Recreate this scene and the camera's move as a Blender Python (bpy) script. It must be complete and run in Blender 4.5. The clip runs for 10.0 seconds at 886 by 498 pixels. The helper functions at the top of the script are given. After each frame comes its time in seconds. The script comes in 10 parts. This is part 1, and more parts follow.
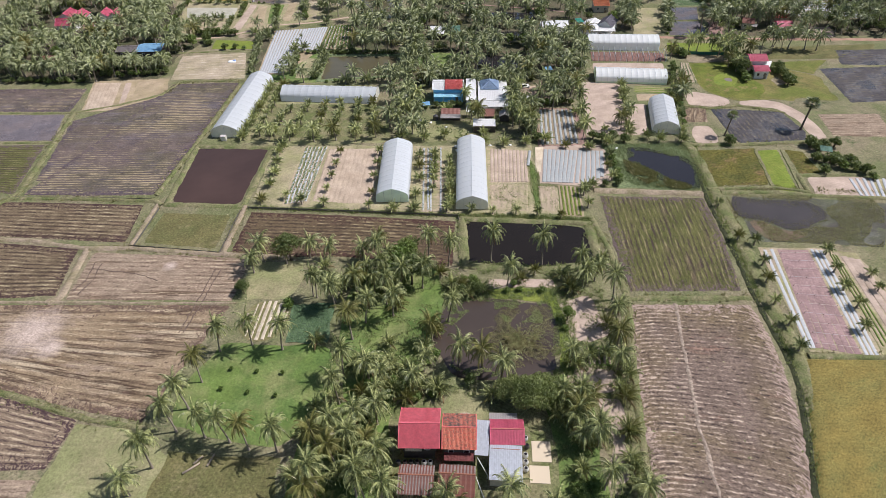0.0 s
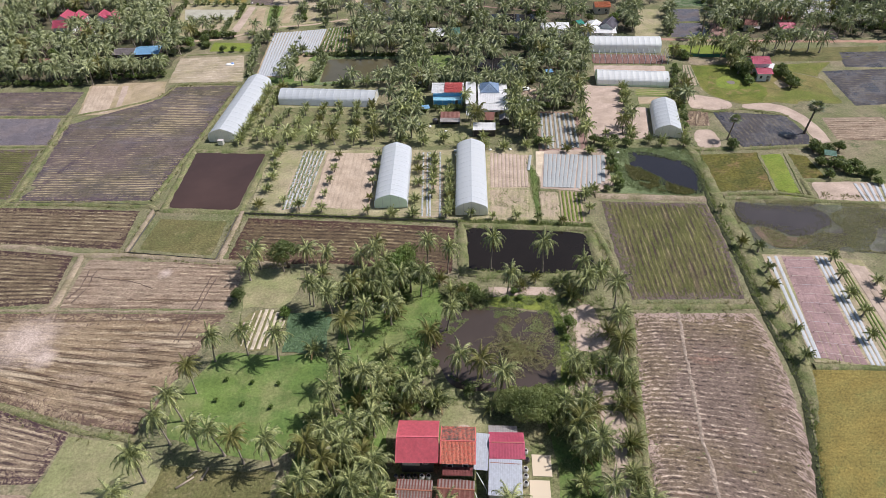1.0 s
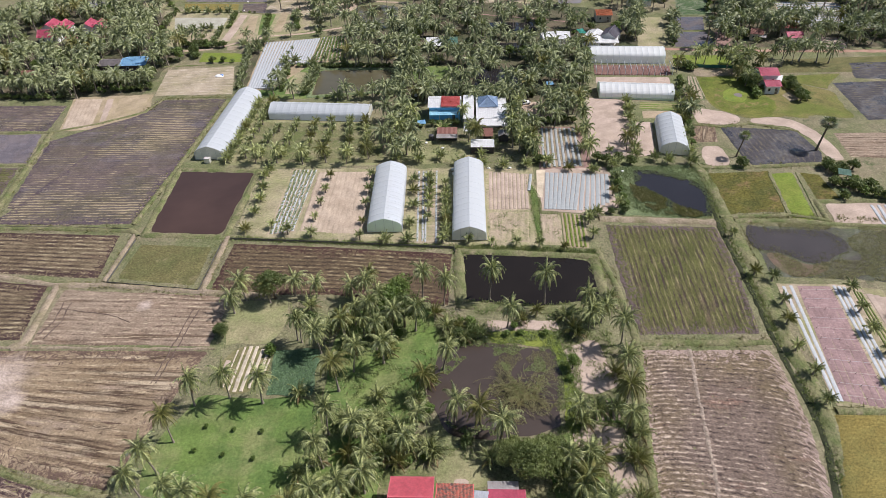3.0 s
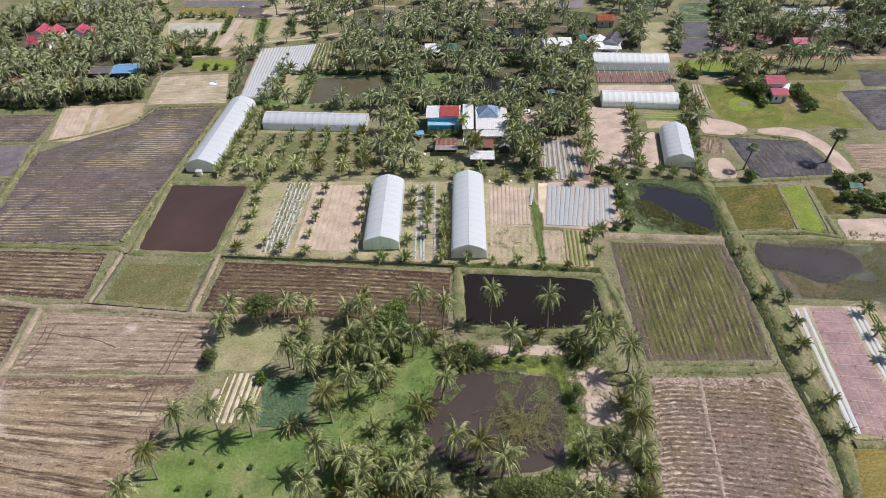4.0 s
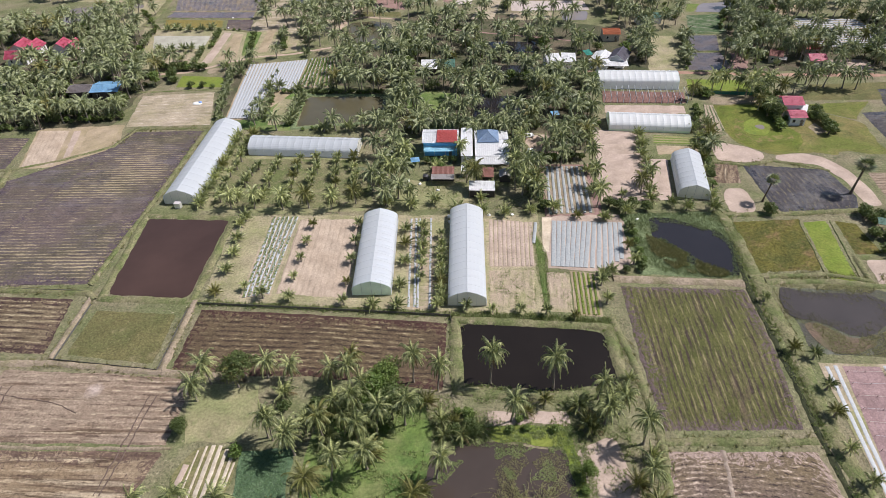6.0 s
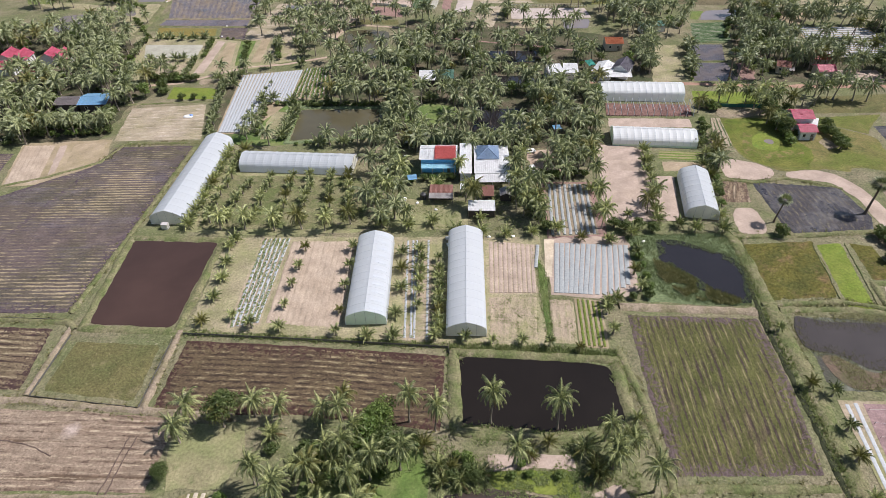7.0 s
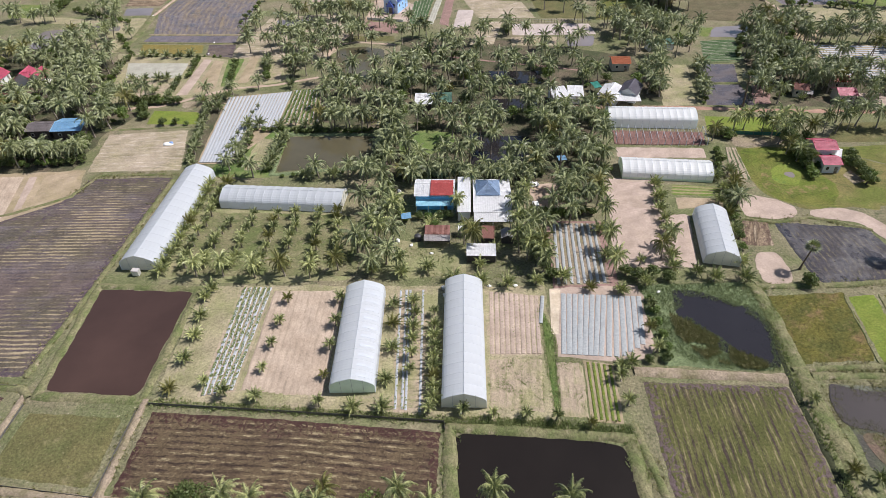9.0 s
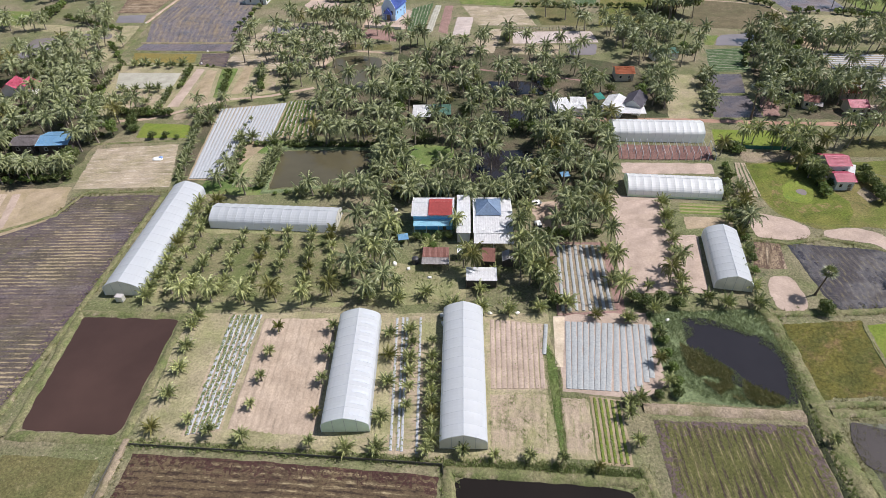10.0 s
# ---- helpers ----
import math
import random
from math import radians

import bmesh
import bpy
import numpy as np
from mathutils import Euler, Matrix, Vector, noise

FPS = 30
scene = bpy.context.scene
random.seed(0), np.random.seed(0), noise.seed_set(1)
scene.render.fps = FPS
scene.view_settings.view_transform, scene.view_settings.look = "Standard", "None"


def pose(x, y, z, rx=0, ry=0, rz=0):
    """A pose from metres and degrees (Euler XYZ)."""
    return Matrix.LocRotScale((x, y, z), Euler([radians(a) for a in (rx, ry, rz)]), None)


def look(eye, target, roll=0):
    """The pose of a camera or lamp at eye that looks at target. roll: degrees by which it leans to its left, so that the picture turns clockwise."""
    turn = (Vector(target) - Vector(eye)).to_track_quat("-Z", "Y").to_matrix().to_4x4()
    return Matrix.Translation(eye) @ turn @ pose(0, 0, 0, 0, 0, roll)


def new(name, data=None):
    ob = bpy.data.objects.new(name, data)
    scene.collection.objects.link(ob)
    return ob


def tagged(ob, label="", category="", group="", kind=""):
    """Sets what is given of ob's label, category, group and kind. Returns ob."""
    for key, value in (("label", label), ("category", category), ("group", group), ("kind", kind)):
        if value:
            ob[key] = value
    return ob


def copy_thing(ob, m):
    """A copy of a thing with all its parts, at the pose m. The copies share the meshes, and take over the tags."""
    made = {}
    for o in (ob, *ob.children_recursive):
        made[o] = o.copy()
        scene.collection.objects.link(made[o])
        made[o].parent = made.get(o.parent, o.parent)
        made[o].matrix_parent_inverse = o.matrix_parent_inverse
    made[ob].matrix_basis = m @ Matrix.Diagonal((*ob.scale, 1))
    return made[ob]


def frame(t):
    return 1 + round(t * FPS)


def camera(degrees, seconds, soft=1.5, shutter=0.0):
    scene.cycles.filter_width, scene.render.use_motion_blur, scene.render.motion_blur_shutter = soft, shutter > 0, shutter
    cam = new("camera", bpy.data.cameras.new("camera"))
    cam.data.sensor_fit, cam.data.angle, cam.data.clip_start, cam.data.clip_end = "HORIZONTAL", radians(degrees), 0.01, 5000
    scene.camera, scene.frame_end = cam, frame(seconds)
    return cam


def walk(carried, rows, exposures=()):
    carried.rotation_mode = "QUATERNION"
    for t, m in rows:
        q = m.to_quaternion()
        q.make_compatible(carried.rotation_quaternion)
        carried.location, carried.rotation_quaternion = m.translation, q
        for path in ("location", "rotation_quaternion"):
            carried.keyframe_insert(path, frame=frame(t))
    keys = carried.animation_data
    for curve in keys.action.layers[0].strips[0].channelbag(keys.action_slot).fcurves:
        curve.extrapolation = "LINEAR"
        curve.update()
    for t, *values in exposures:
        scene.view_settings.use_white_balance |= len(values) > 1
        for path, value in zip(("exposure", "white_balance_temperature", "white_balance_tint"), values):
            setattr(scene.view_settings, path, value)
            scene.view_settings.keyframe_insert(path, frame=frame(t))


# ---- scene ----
cam = camera(73.7, 10.0, 0.85)
PATH = [
    (0, (-1.342, -1.293, 93.315), (-1.371, 0.246, 92.039), -1.2),
    (0.5, (-1.187, -0.219, 93.38), (-1.217, 1.319, 92.103), -1.3),
    (1, (-0.926, 1.356, 93.385), (-0.958, 2.895, 92.108), -1.3),
    (1.5, (-0.746, 3.431, 93.367), (-0.777, 4.97, 92.09), -1.3),
    (2, (-0.617, 5.824, 93.306), (-0.647, 7.364, 92.03), -1.3),
    (2.5, (-0.474, 8.589, 93.313), (-0.503, 10.13, 92.038), -1.3),
    (4, (-0.194, 18.605, 93.637), (-0.22, 20.144, 92.361), -1.3),
    (4.5, (-0.011, 22.391, 93.688), (-0.037, 23.931, 92.412), -1.3),
    (5, (0.314, 26.256, 93.757), (0.288, 27.796, 92.481), -1.3),
    (5.5, (0.525, 30.242, 93.833), (0.499, 31.782, 92.557), -1.3),
    (7, (1.028, 42.886, 94.205), (1.004, 44.429, 92.932), -1.3),
    (7.5, (1.339, 47.212, 94.285), (1.314, 48.756, 93.015), -1.3),
    (8, (1.472, 51.458, 94.376), (1.449, 53.003, 93.106), -1.2),
    (8.5, (1.638, 55.788, 94.514), (1.615, 57.334, 93.246), -1.2),
    (9, (1.827, 59.991, 94.628), (1.805, 61.539, 93.361), -1.2),
    (9.5, (2.003, 64.226, 94.727), (1.981, 65.775, 93.462), -1.2),
    (10, (2.099, 68.398, 94.785), (2.078, 69.948, 93.521), -1.2),
]
walk(cam, [(t, look(eye, target, roll)) for t, eye, target, roll in PATH])

# ---- light ----
SUN = Vector((6.0, 1.4, 8.2)).normalized()
sun = new("sun", bpy.data.lights.new("sun", "SUN"))
sun.data.energy, sun.data.angle, sun.data.color = 5.4, radians(0.53), (1.0, 0.95, 0.95)
sun.matrix_world = look(SUN * 300, (0, 0, 0))
world = bpy.data.worlds.new("sky")
scene.world = world
world.use_nodes = True
sky = world.node_tree.nodes.new("ShaderNodeTexSky")
sky.sky_type, sky.sun_disc = "NISHITA", False
sky.sun_elevation = math.asin(SUN.z)
sky.sun_rotation = math.atan2(SUN.x, SUN.y)
world.node_tree.links.new(sky.outputs[0], world.node_tree.nodes["Background"].inputs[0])
world.node_tree.nodes["Background"].inputs[1].default_value = 0.086
scene.view_settings.exposure = 0.0

# ---- helpers of this place ----
rng = random.Random(7)


def part(name, bm, material, parent=None, label="", smooth=False):
    """Links a bmesh, or a ready mesh, as one object under parent."""
    if isinstance(bm, bmesh.types.BMesh):
        me = bpy.data.meshes.new(name)
        bm.to_mesh(me)
        bm.free()
    else:
        me = bm
    if material and not me.materials:
        me.materials.append(material)
    if smooth:
        me.polygons.foreach_set("use_smooth", [True] * len(me.polygons))
    ob = new(name, me)
    ob.parent = parent
    if label:
        tagged(ob, label)
    return ob


def thing(name, m, label, category, group="", kind=""):
    ob = new(name)
    ob.empty_display_size = 0.5
    ob.matrix_world = m
    return tagged(ob, label, category, group, kind)


def box(bm, cx, cy, cz, sx, sy, sz, m=None):
    """A box with its centre and full sizes."""
    r = bmesh.ops.create_cube(bm, size=1.0, matrix=(m or Matrix()) @ Matrix.Translation((cx, cy, cz)) @ Matrix.Diagonal((sx, sy, sz, 1)))
    return r["verts"]


def rod(bm, a, b, r, sides=6, r2=None):
    a, b = Vector(a), Vector(b)
    d = b - a
    m = Matrix.Translation((a + b) / 2) @ d.to_track_quat("Z", "Y").to_matrix().to_4x4()
    bmesh.ops.create_cone(bm, cap_ends=True, segments=sides, radius1=r, radius2=r if r2 is None else r2, depth=d.length, matrix=m)


def one_box(sx, sy, sz, cx=0, cy=0, cz=0, bevel=0.0):
    bm = bmesh.new()
    box(bm, cx, cy, cz, sx, sy, sz)
    if bevel:
        bmesh.ops.bevel(bm, geom=bm.edges[:], offset=bevel, segments=1, affect="EDGES")
    return bm


def walk_line(points, step):
    """Points every step metres along a polyline, and the arc length of each."""
    out, arc, run = [], [], 0.0
    for (ax, ay), (bx, by) in zip(points, points[1:]):
        n = max(1, round(math.hypot(bx - ax, by - ay) / step))
        for i in range(n):
            out.append((ax + (bx - ax) * i / n, ay + (by - ay) * i / n))
    out.append(tuple(points[-1]))
    arc = [0.0]
    for p, q in zip(out, out[1:]):
        arc.append(arc[-1] + math.hypot(q[0] - p[0], q[1] - p[1]))
    return out, arc


def wobble(x, y, amount, size=5.0):
    return (x + amount * noise.noise((x / size, y / size, 3.1)), y + amount * noise.noise((x / size, y / size, 9.7)))


def along(points, s):
    """The place at the share s (0 to 1) of a polyline's length."""
    lens = [math.hypot(b[0] - a[0], b[1] - a[1]) for a, b in zip(points, points[1:])]
    d = s * sum(lens)
    for (a, b), n in zip(zip(points, points[1:]), lens):
        if d <= n or (a, b) == (points[-2], points[-1]):
            k = min(1.0, d / n)
            return a[0] + (b[0] - a[0]) * k, a[1] + (b[1] - a[1]) * k
        d -= n


def loft_mesh(name, side_a, side_b, z, ridge, spacing, step_u, step_v, ragged=0.5, rough=0.04, bearing=None, fan=None):
    """A field between two sides, with rows that run along them: ridges as real relief, uv in metres; bearing turns the
    rows to one heading, fan swings them from end to end and bends them down at the headlands."""
    la = sum(math.dist(a, b) for a, b in zip(side_a, side_a[1:]))
    lb = sum(math.dist(a, b) for a, b in zip(side_b, side_b[1:]))
    mid = math.dist(along(side_a, 0.5), along(side_b, 0.5))
    nu, nv = max(4, round(max(la, lb) / step_u)), max(4, round(mid / step_v))
    verts, uvs, rim = [], [], []
    pa = [along(side_a, i / nu) for i in range(nu + 1)]
    pb = [along(side_b, i / nu) for i in range(nu + 1)]
    for j in range(nv + 1):
        k = j / nv
        for i in range(nu + 1):
            x, y = pa[i][0] + (pb[i][0] - pa[i][0]) * k, pa[i][1] + (pb[i][1] - pa[i][1]) * k
            u, v = i / nu * (la + lb) / 2, k * mid
            rim.append(min(u, v, (la + lb) / 2 - u, mid - v))
            if bearing is not None:
                u, v = x * math.cos(bearing) + y * math.sin(bearing), y * math.cos(bearing) - x * math.sin(bearing)
            if fan:
                near = min(k, 1 - k) * mid
                u, v = x, y + (x - fan[0]) * (fan[1] + fan[2] * (1 - i / nu if pa[0][1] < pa[-1][1] else i / nu)) + fan[3] * math.exp(-near / 2.2)
            edge = min(i, j, nu - i, nv - j)
            if edge == 0:
                x, y = wobble(x, y, ragged, 3.0)
                h = -0.06
            else:
                h = z + ridge * (0.5 + 0.5 * math.sin(6.2832 * v / spacing + 1.2 * noise.noise((u / 6, v / 6, 0)))) * (0.6 + 0.8 * noise.noise((u / 2, v / 3, 5)))
                h += rough * noise.noise((x / 0.7, y / 0.7, 2.0))
            verts.append((x, y, h))
            uvs.append((u, v))
    w = nu + 1
    faces = [(j * w + i, j * w + i + 1, (j + 1) * w + i + 1, (j + 1) * w + i) for j in range(nv) for i in range(nu)]
    me = bpy.data.meshes.new(name)
    me.from_pydata(verts, [], faces)
    layer = me.uv_layers.new(name="rows")
    for loop in me.loops:
        layer.data[loop.index].uv = uvs[loop.vertex_index]
    me.attributes.new("edge", "FLOAT", "POINT").data.foreach_set("value", rim)
    if me.polygons[0].normal.z < 0:
        me.flip_normals()
    me.polygons.foreach_set("use_smooth", [True] * len(me.polygons))
    return me


def field(name, side_a, side_b, material, label, category="field", z=0.06, ridge=0.0, spacing=1.2, step_u=1.5, step_v=None, ragged=0.5, rough=0.04, bearing=None, fan=None):
    me = loft_mesh(name, side_a, side_b, z, ridge, spacing, step_u, step_v or (spacing / 4 if ridge else 1.5), ragged, rough, bearing, fan)
    return tagged(part(name, me, material), label, category, kind="structure")


def sheet(name, corners, material, label, category, z=0.04, ragged=0.6, kind="structure", curve=0.0):
    """A flat patch of ground or water with an uneven outline."""
    pts, _ = walk_line(list(corners) + [corners[0]], 1.2)
    pts = pts[:-1]
    for _ in range(int(curve)):
        pts = [((a[0] + 2 * b[0] + c[0]) / 4, (a[1] + 2 * b[1] + c[1]) / 4) for a, b, c in zip([pts[-1]] + pts[:-1], pts, pts[1:] + [pts[0]])]
    pts = [wobble(x, y, ragged, max(3.0, ragged * 5)) for x, y in pts]
    bm = bmesh.new()
    vs = [bm.verts.new((x, y, z)) for x, y in pts]
    edges = [bm.edges.new((a, b)) for a, b in zip(vs, vs[1:] + vs[:1])]
    bmesh.ops.triangle_fill(bm, use_beauty=True, use_dissolve=False, edges=edges)
    layer = bm.loops.layers.uv.new("rows")
    for f in bm.faces:
        for loop in f.loops:
            loop[layer].uv = loop.vert.co.xy
    if sum(f.normal.z for f in bm.faces) < 0:
        bmesh.ops.reverse_faces(bm, faces=bm.faces[:])
    return tagged(part(name, bm, material), label, category, kind=kind)


def bank(name, points, width, height, material, label, closed=False, category="bank", base=0.0):
    """A raised dyke along a line: rounded section, uneven crown and foot."""
    pts = list(points) + ([points[0]] if closed else [])
    line, arc = walk_line(pts, 1.3)
    prof = [(-0.5, -0.08), (-0.3, 0.7), (0.0, 1.0), (0.3, 0.75), (0.5, -0.08)]
    verts, faces, uvs = [], [], []
    n = len(line)
    for i, (x, y) in enumerate(line):
        a = line[i - 1] if i else (line[-2] if closed else line[0])
        b = line[i + 1] if i < n - 1 else (line[1] if closed else line[-1])
        dx, dy = b[0] - a[0], b[1] - a[1]
        d = math.hypot(dx, dy) or 1.0
        nx, ny = -dy / d, dx / d
        w = width * (1 + 0.35 * noise.noise((x / 4, y / 4, 1.0)))
        for s, h in prof:
            px, py = wobble(x + nx * s * w, y + ny * s * w, 0.35, 2.0)
            verts.append((px, py, base + (h * height * (1 + 0.4 * noise.noise((x / 3, y / 3, 4.0))) if h > 0 else -0.08)))
            uvs.append((arc[i], s * w))
    for i in range(n - 1):
        for j in range(4):
            a = i * 5 + j
            faces.append((a, a + 1, a + 6, a + 5))
    me = bpy.data.meshes.new(name)
    me.from_pydata(verts, [], faces)
    layer = me.uv_layers.new(name="rows")
    for loop in me.loops:
        layer.data[loop.index].uv = uvs[loop.vertex_index]
    if me.polygons[1].normal.z < 0:
        me.flip_normals()
    me.polygons.foreach_set("use_smooth", [True] * len(me.polygons))
    return tagged(part(name, me, material), label, category, kind="structure")


def inside(x, y, poly):
    hit = False
    for (ax, ay), (bx, by) in zip(poly, poly[1:] + poly[:1]):
        if (ay > y) != (by > y) and x < (bx - ax) * (y - ay) / (by - ay) + ax:
            hit = not hit
    return hit



# ---- materials ----
def node(nt, kind, **values):
    n = nt.nodes.new("ShaderNode" + kind)
    for key, value in values.items():
        if key in ("operation", "blend_type", "data_type", "noise_dimensions", "feature", "wave_type", "bands_direction", "clamp", "uv_map", "normalize", "invert", "interpolation_type", "distance", "wave_profile"):
            if key == "operation":
                n.operation = value
            elif key == "blend_type":
                n.blend_type = value
            elif key == "data_type":
                n.data_type = value
            elif key == "feature":
                n.feature = value
            elif key == "uv_map":
                n.uv_map = value
        else:
            sock = n.inputs[key.replace("_", " ")] if not key.startswith("i") or not key[1:].isdigit() else n.inputs[int(key[1:])]
            if isinstance(value, bpy.types.NodeSocket):
                nt.links.new(value, sock)
            else:
                sock.default_value = value
    return n


def rgba(c):
    return (c[0], c[1], c[2], 1.0)


def material(name, rough=0.9, spec=0.2):
    m = bpy.data.materials.new(name)
    m.use_nodes = True
    nt = m.node_tree
    b = nt.nodes["Principled BSDF"]
    b.inputs["Roughness"].default_value = rough
    b.inputs["Specular IOR Level"].default_value = spec
    return m, nt, b


def mixed(nt, fac, a, b, mode="MIX"):
    n = node(nt, "Mix", data_type="RGBA", blend_type=mode)
    for sock, v in ((n.inputs[0], fac), (n.inputs[6], a), (n.inputs[7], b)):
        if isinstance(v, bpy.types.NodeSocket):
            nt.links.new(v, sock)
        else:
            sock.default_value = rgba(v) if isinstance(v, (tuple, list)) else v
    return n.outputs[2]


def spread(nt, value, lo, hi, a=0.0, b=1.0):
    n = node(nt, "MapRange", Value=value)
    n.inputs[1].default_value, n.inputs[2].default_value, n.inputs[3].default_value, n.inputs[4].default_value = lo, hi, a, b
    return n.outputs[0]


def maths(nt, op, a, b=0.0):
    return node(nt, "Math", operation=op, i0=a, i1=b).outputs[0]


def noisy(nt, co, scale, detail=4.0, rough=0.6, stretch=None):
    if stretch:
        mp = node(nt, "Mapping", Vector=co, Scale=stretch)
        co = mp.outputs[0]
    return node(nt, "TexNoise", Vector=co, Scale=scale, Detail=detail, Roughness=rough).outputs[0]


def bumped(nt, b, height, strength=0.5, distance=0.1):
    n = node(nt, "Bump", Strength=strength, Distance=distance, Height=height)
    nt.links.new(n.outputs[0], b.inputs["Normal"])


def earth(name, base, alt, patch=0.05, lo=0.4, hi=0.6, row=None, spacing=1.2, keep=0.5, third=None, third_scale=0.12, third_lo=0.55, third_hi=0.7, grain=(0.5, 1.5), rough=0.95, bump=0.6, wet=None, fine=2.5, fleck=None, row_wave=1.0, dark=None, dark_keep=0.56, headland=None, ash=(), sharp=0.22, fleck_lo=0.60, row_depth=0.06, row_patch=0.0, band=None, band_lo=0.52, band_hi=0.62, pale_band=None, dash=0.22):
    """Ground: two base colours in patches, broken rows of a third along the uv, flecks and grain; headland: turned soil
    along a field's edges; ash: round burnt or dusty places (x, y, radius); band: long streaks along the rows."""
    base, alt, row, third, fleck, dark, headland = [c and (c[0], c[1], c[2] * 1.1) for c in (base, alt, row, third, fleck, dark, headland)]
    m, nt, b = material(name, rough, 0.15)
    co = node(nt, "UVMap", uv_map="rows").outputs[0]
    col = mixed(nt, spread(nt, noisy(nt, co, patch, 6.0, 0.65), lo, hi), base, alt)
    if third:
        col = mixed(nt, spread(nt, noisy(nt, co, third_scale, 6.0, 0.75, (0.4, 1.5, 1.0) if row else None), third_lo, third_hi), col, third)
    height = noisy(nt, co, fine, 5.0, 0.75)
    if row:
        sep = node(nt, "SeparateXYZ", Vector=co)
        drift = maths(nt, "MULTIPLY", noisy(nt, co, 0.10, 3.0), row_wave * spacing * 1.2)
        phase = maths(nt, "MULTIPLY", maths(nt, "ADD", sep.outputs[1], drift), 6.2832 / spacing)
        wave = maths(nt, "MULTIPLY", maths(nt, "SINE", phase), row_depth)
        streak = noisy(nt, co, 1.0, 6.0, 0.76, (dash, 1.6, 1.0))
        mask = maths(nt, "ADD", streak, wave)
        if row_patch:
            mask = maths(nt, "ADD", mask, spread(nt, noisy(nt, co, 0.045, 3.0, 0.5), 0.35, 0.65, -row_patch, row_patch))
        if band:
            col = mixed(nt, spread(nt, noisy(nt, co, 1.0, 5.0, 0.62, (0.028, 0.42, 1.0)), band_lo, band_hi), col, band)
        if pale_band:
            col = mixed(nt, spread(nt, noisy(nt, co, 0.83, 4.0, 0.6, (0.035, 0.5, 3.0)), 0.54, 0.63), col, pale_band)
        if dark:
            col = mixed(nt, spread(nt, maths(nt, "SUBTRACT", noisy(nt, co, 1.0, 6.0, 0.76, (dash, 1.3, 1.0)), wave), dark_keep, dark_keep + sharp * 0.8), col, dark)
        col = mixed(nt, spread(nt, mask, keep, keep + sharp), col, row)
    if headland:
        edge = node(nt, "Attribute")
        edge.attribute_name = "edge"
        swirl = node(nt, "TexNoise", Vector=co, Scale=0.55, Detail=5.0, Roughness=0.7, Distortion=2.2).outputs[0]
        turned = maths(nt, "ADD", spread(nt, edge.outputs["Fac"], 0.5, 6.0, 0.13, -0.12), swirl)
        col = mixed(nt, spread(nt, turned, 0.57, 0.63, 0.0, 0.92), col, headland)
    if fleck:
        col = mixed(nt, spread(nt, noisy(nt, co, 1.7, 4.0, 0.65), fleck_lo, fleck_lo + 0.08), col, fleck)
    for x, y, r in ash:
        place = node(nt, "TexCoord").outputs["Object"]
        d = node(nt, "VectorMath", operation="DISTANCE", i0=place, i1=(x, y, 0.1)).outputs["Value"]
        d = maths(nt, "ADD", d, maths(nt, "MULTIPLY", noisy(nt, place, 0.35, 5.0, 0.7), r * 1.3))
        col = mixed(nt, spread(nt, d, r * 0.9, r * 1.9, 0.85, 0.0), col, (0.47, 0.38, 0.33))
    tone = spread(nt, noisy(nt, co, fine * 0.75, 6.0, 0.85), 0.33, 0.67, grain[0], grain[1])
    tone = maths(nt, "MULTIPLY", tone, spread(nt, noisy(nt, co, 0.22, 4.0, 0.6), 0.3, 0.7, 0.82, 1.18))
    grey = node(nt, "CombineColor", i0=tone, i1=tone, i2=tone).outputs[0]
    col = mixed(nt, 1.0, col, grey, "MULTIPLY")
    nt.links.new(col, b.inputs["Base Color"])
    if wet is not None:
        nt.links.new(spread(nt, noisy(nt, co, 0.09, 5.0), wet - 0.05, wet + 0.08, 0.18, rough), b.inputs["Roughness"])
        b.inputs["Specular IOR Level"].default_value = 0.5
    bumped(nt, b, height, bump, 0.12)
    return m



M_GROUND = earth("rough_grass", (0.135, 0.145, 0.062), (0.225, 0.19, 0.115), 0.06, 0.42, 0.62, third=(0.065, 0.09, 0.032), third_scale=0.12, fleck=(0.31, 0.27, 0.17), grain=(0.35, 1.7))
M_LAWN = earth("lush_grass", (0.122, 0.178, 0.044), (0.185, 0.205, 0.075), 0.12, 0.42, 0.60, third=(0.085, 0.140, 0.036), third_scale=0.08, third_lo=0.45, third_hi=0.62, grain=(0.6, 1.4), fine=2.4, fleck=(0.18, 0.21, 0.085), fleck_lo=0.64)
M_DRYLAWN = earth("short_dry_lawn", (0.212, 0.218, 0.095), (0.275, 0.247, 0.130), 0.15, 0.42, 0.60, third=(0.16, 0.185, 0.07), third_scale=0.3, grain=(0.6, 1.4))
M_DRYGRASS = earth("dry_grass", (0.325, 0.28, 0.165), (0.235, 0.23, 0.105), 0.10, 0.4, 0.65, third=(0.34, 0.28, 0.19), third_scale=0.25, fleck=(0.15, 0.165, 0.06), grain=(0.5, 1.5), fleck_lo=0.62)
M_FALLOW = earth("fallow_green", (0.145, 0.130, 0.052), (0.105, 0.108, 0.040), 0.10, 0.4, 0.6, third=(0.20, 0.17, 0.085), fleck=(0.205, 0.18, 0.09), grain=(0.4, 1.6))
M_WEEDS = earth("broad_weeds", (0.070, 0.115, 0.056), (0.100, 0.145, 0.075), 0.3, fine=2.2, grain=(0.3, 1.8), bump=1.0, third=(0.05, 0.075, 0.028), third_scale=0.5, fleck=(0.14, 0.17, 0.085))
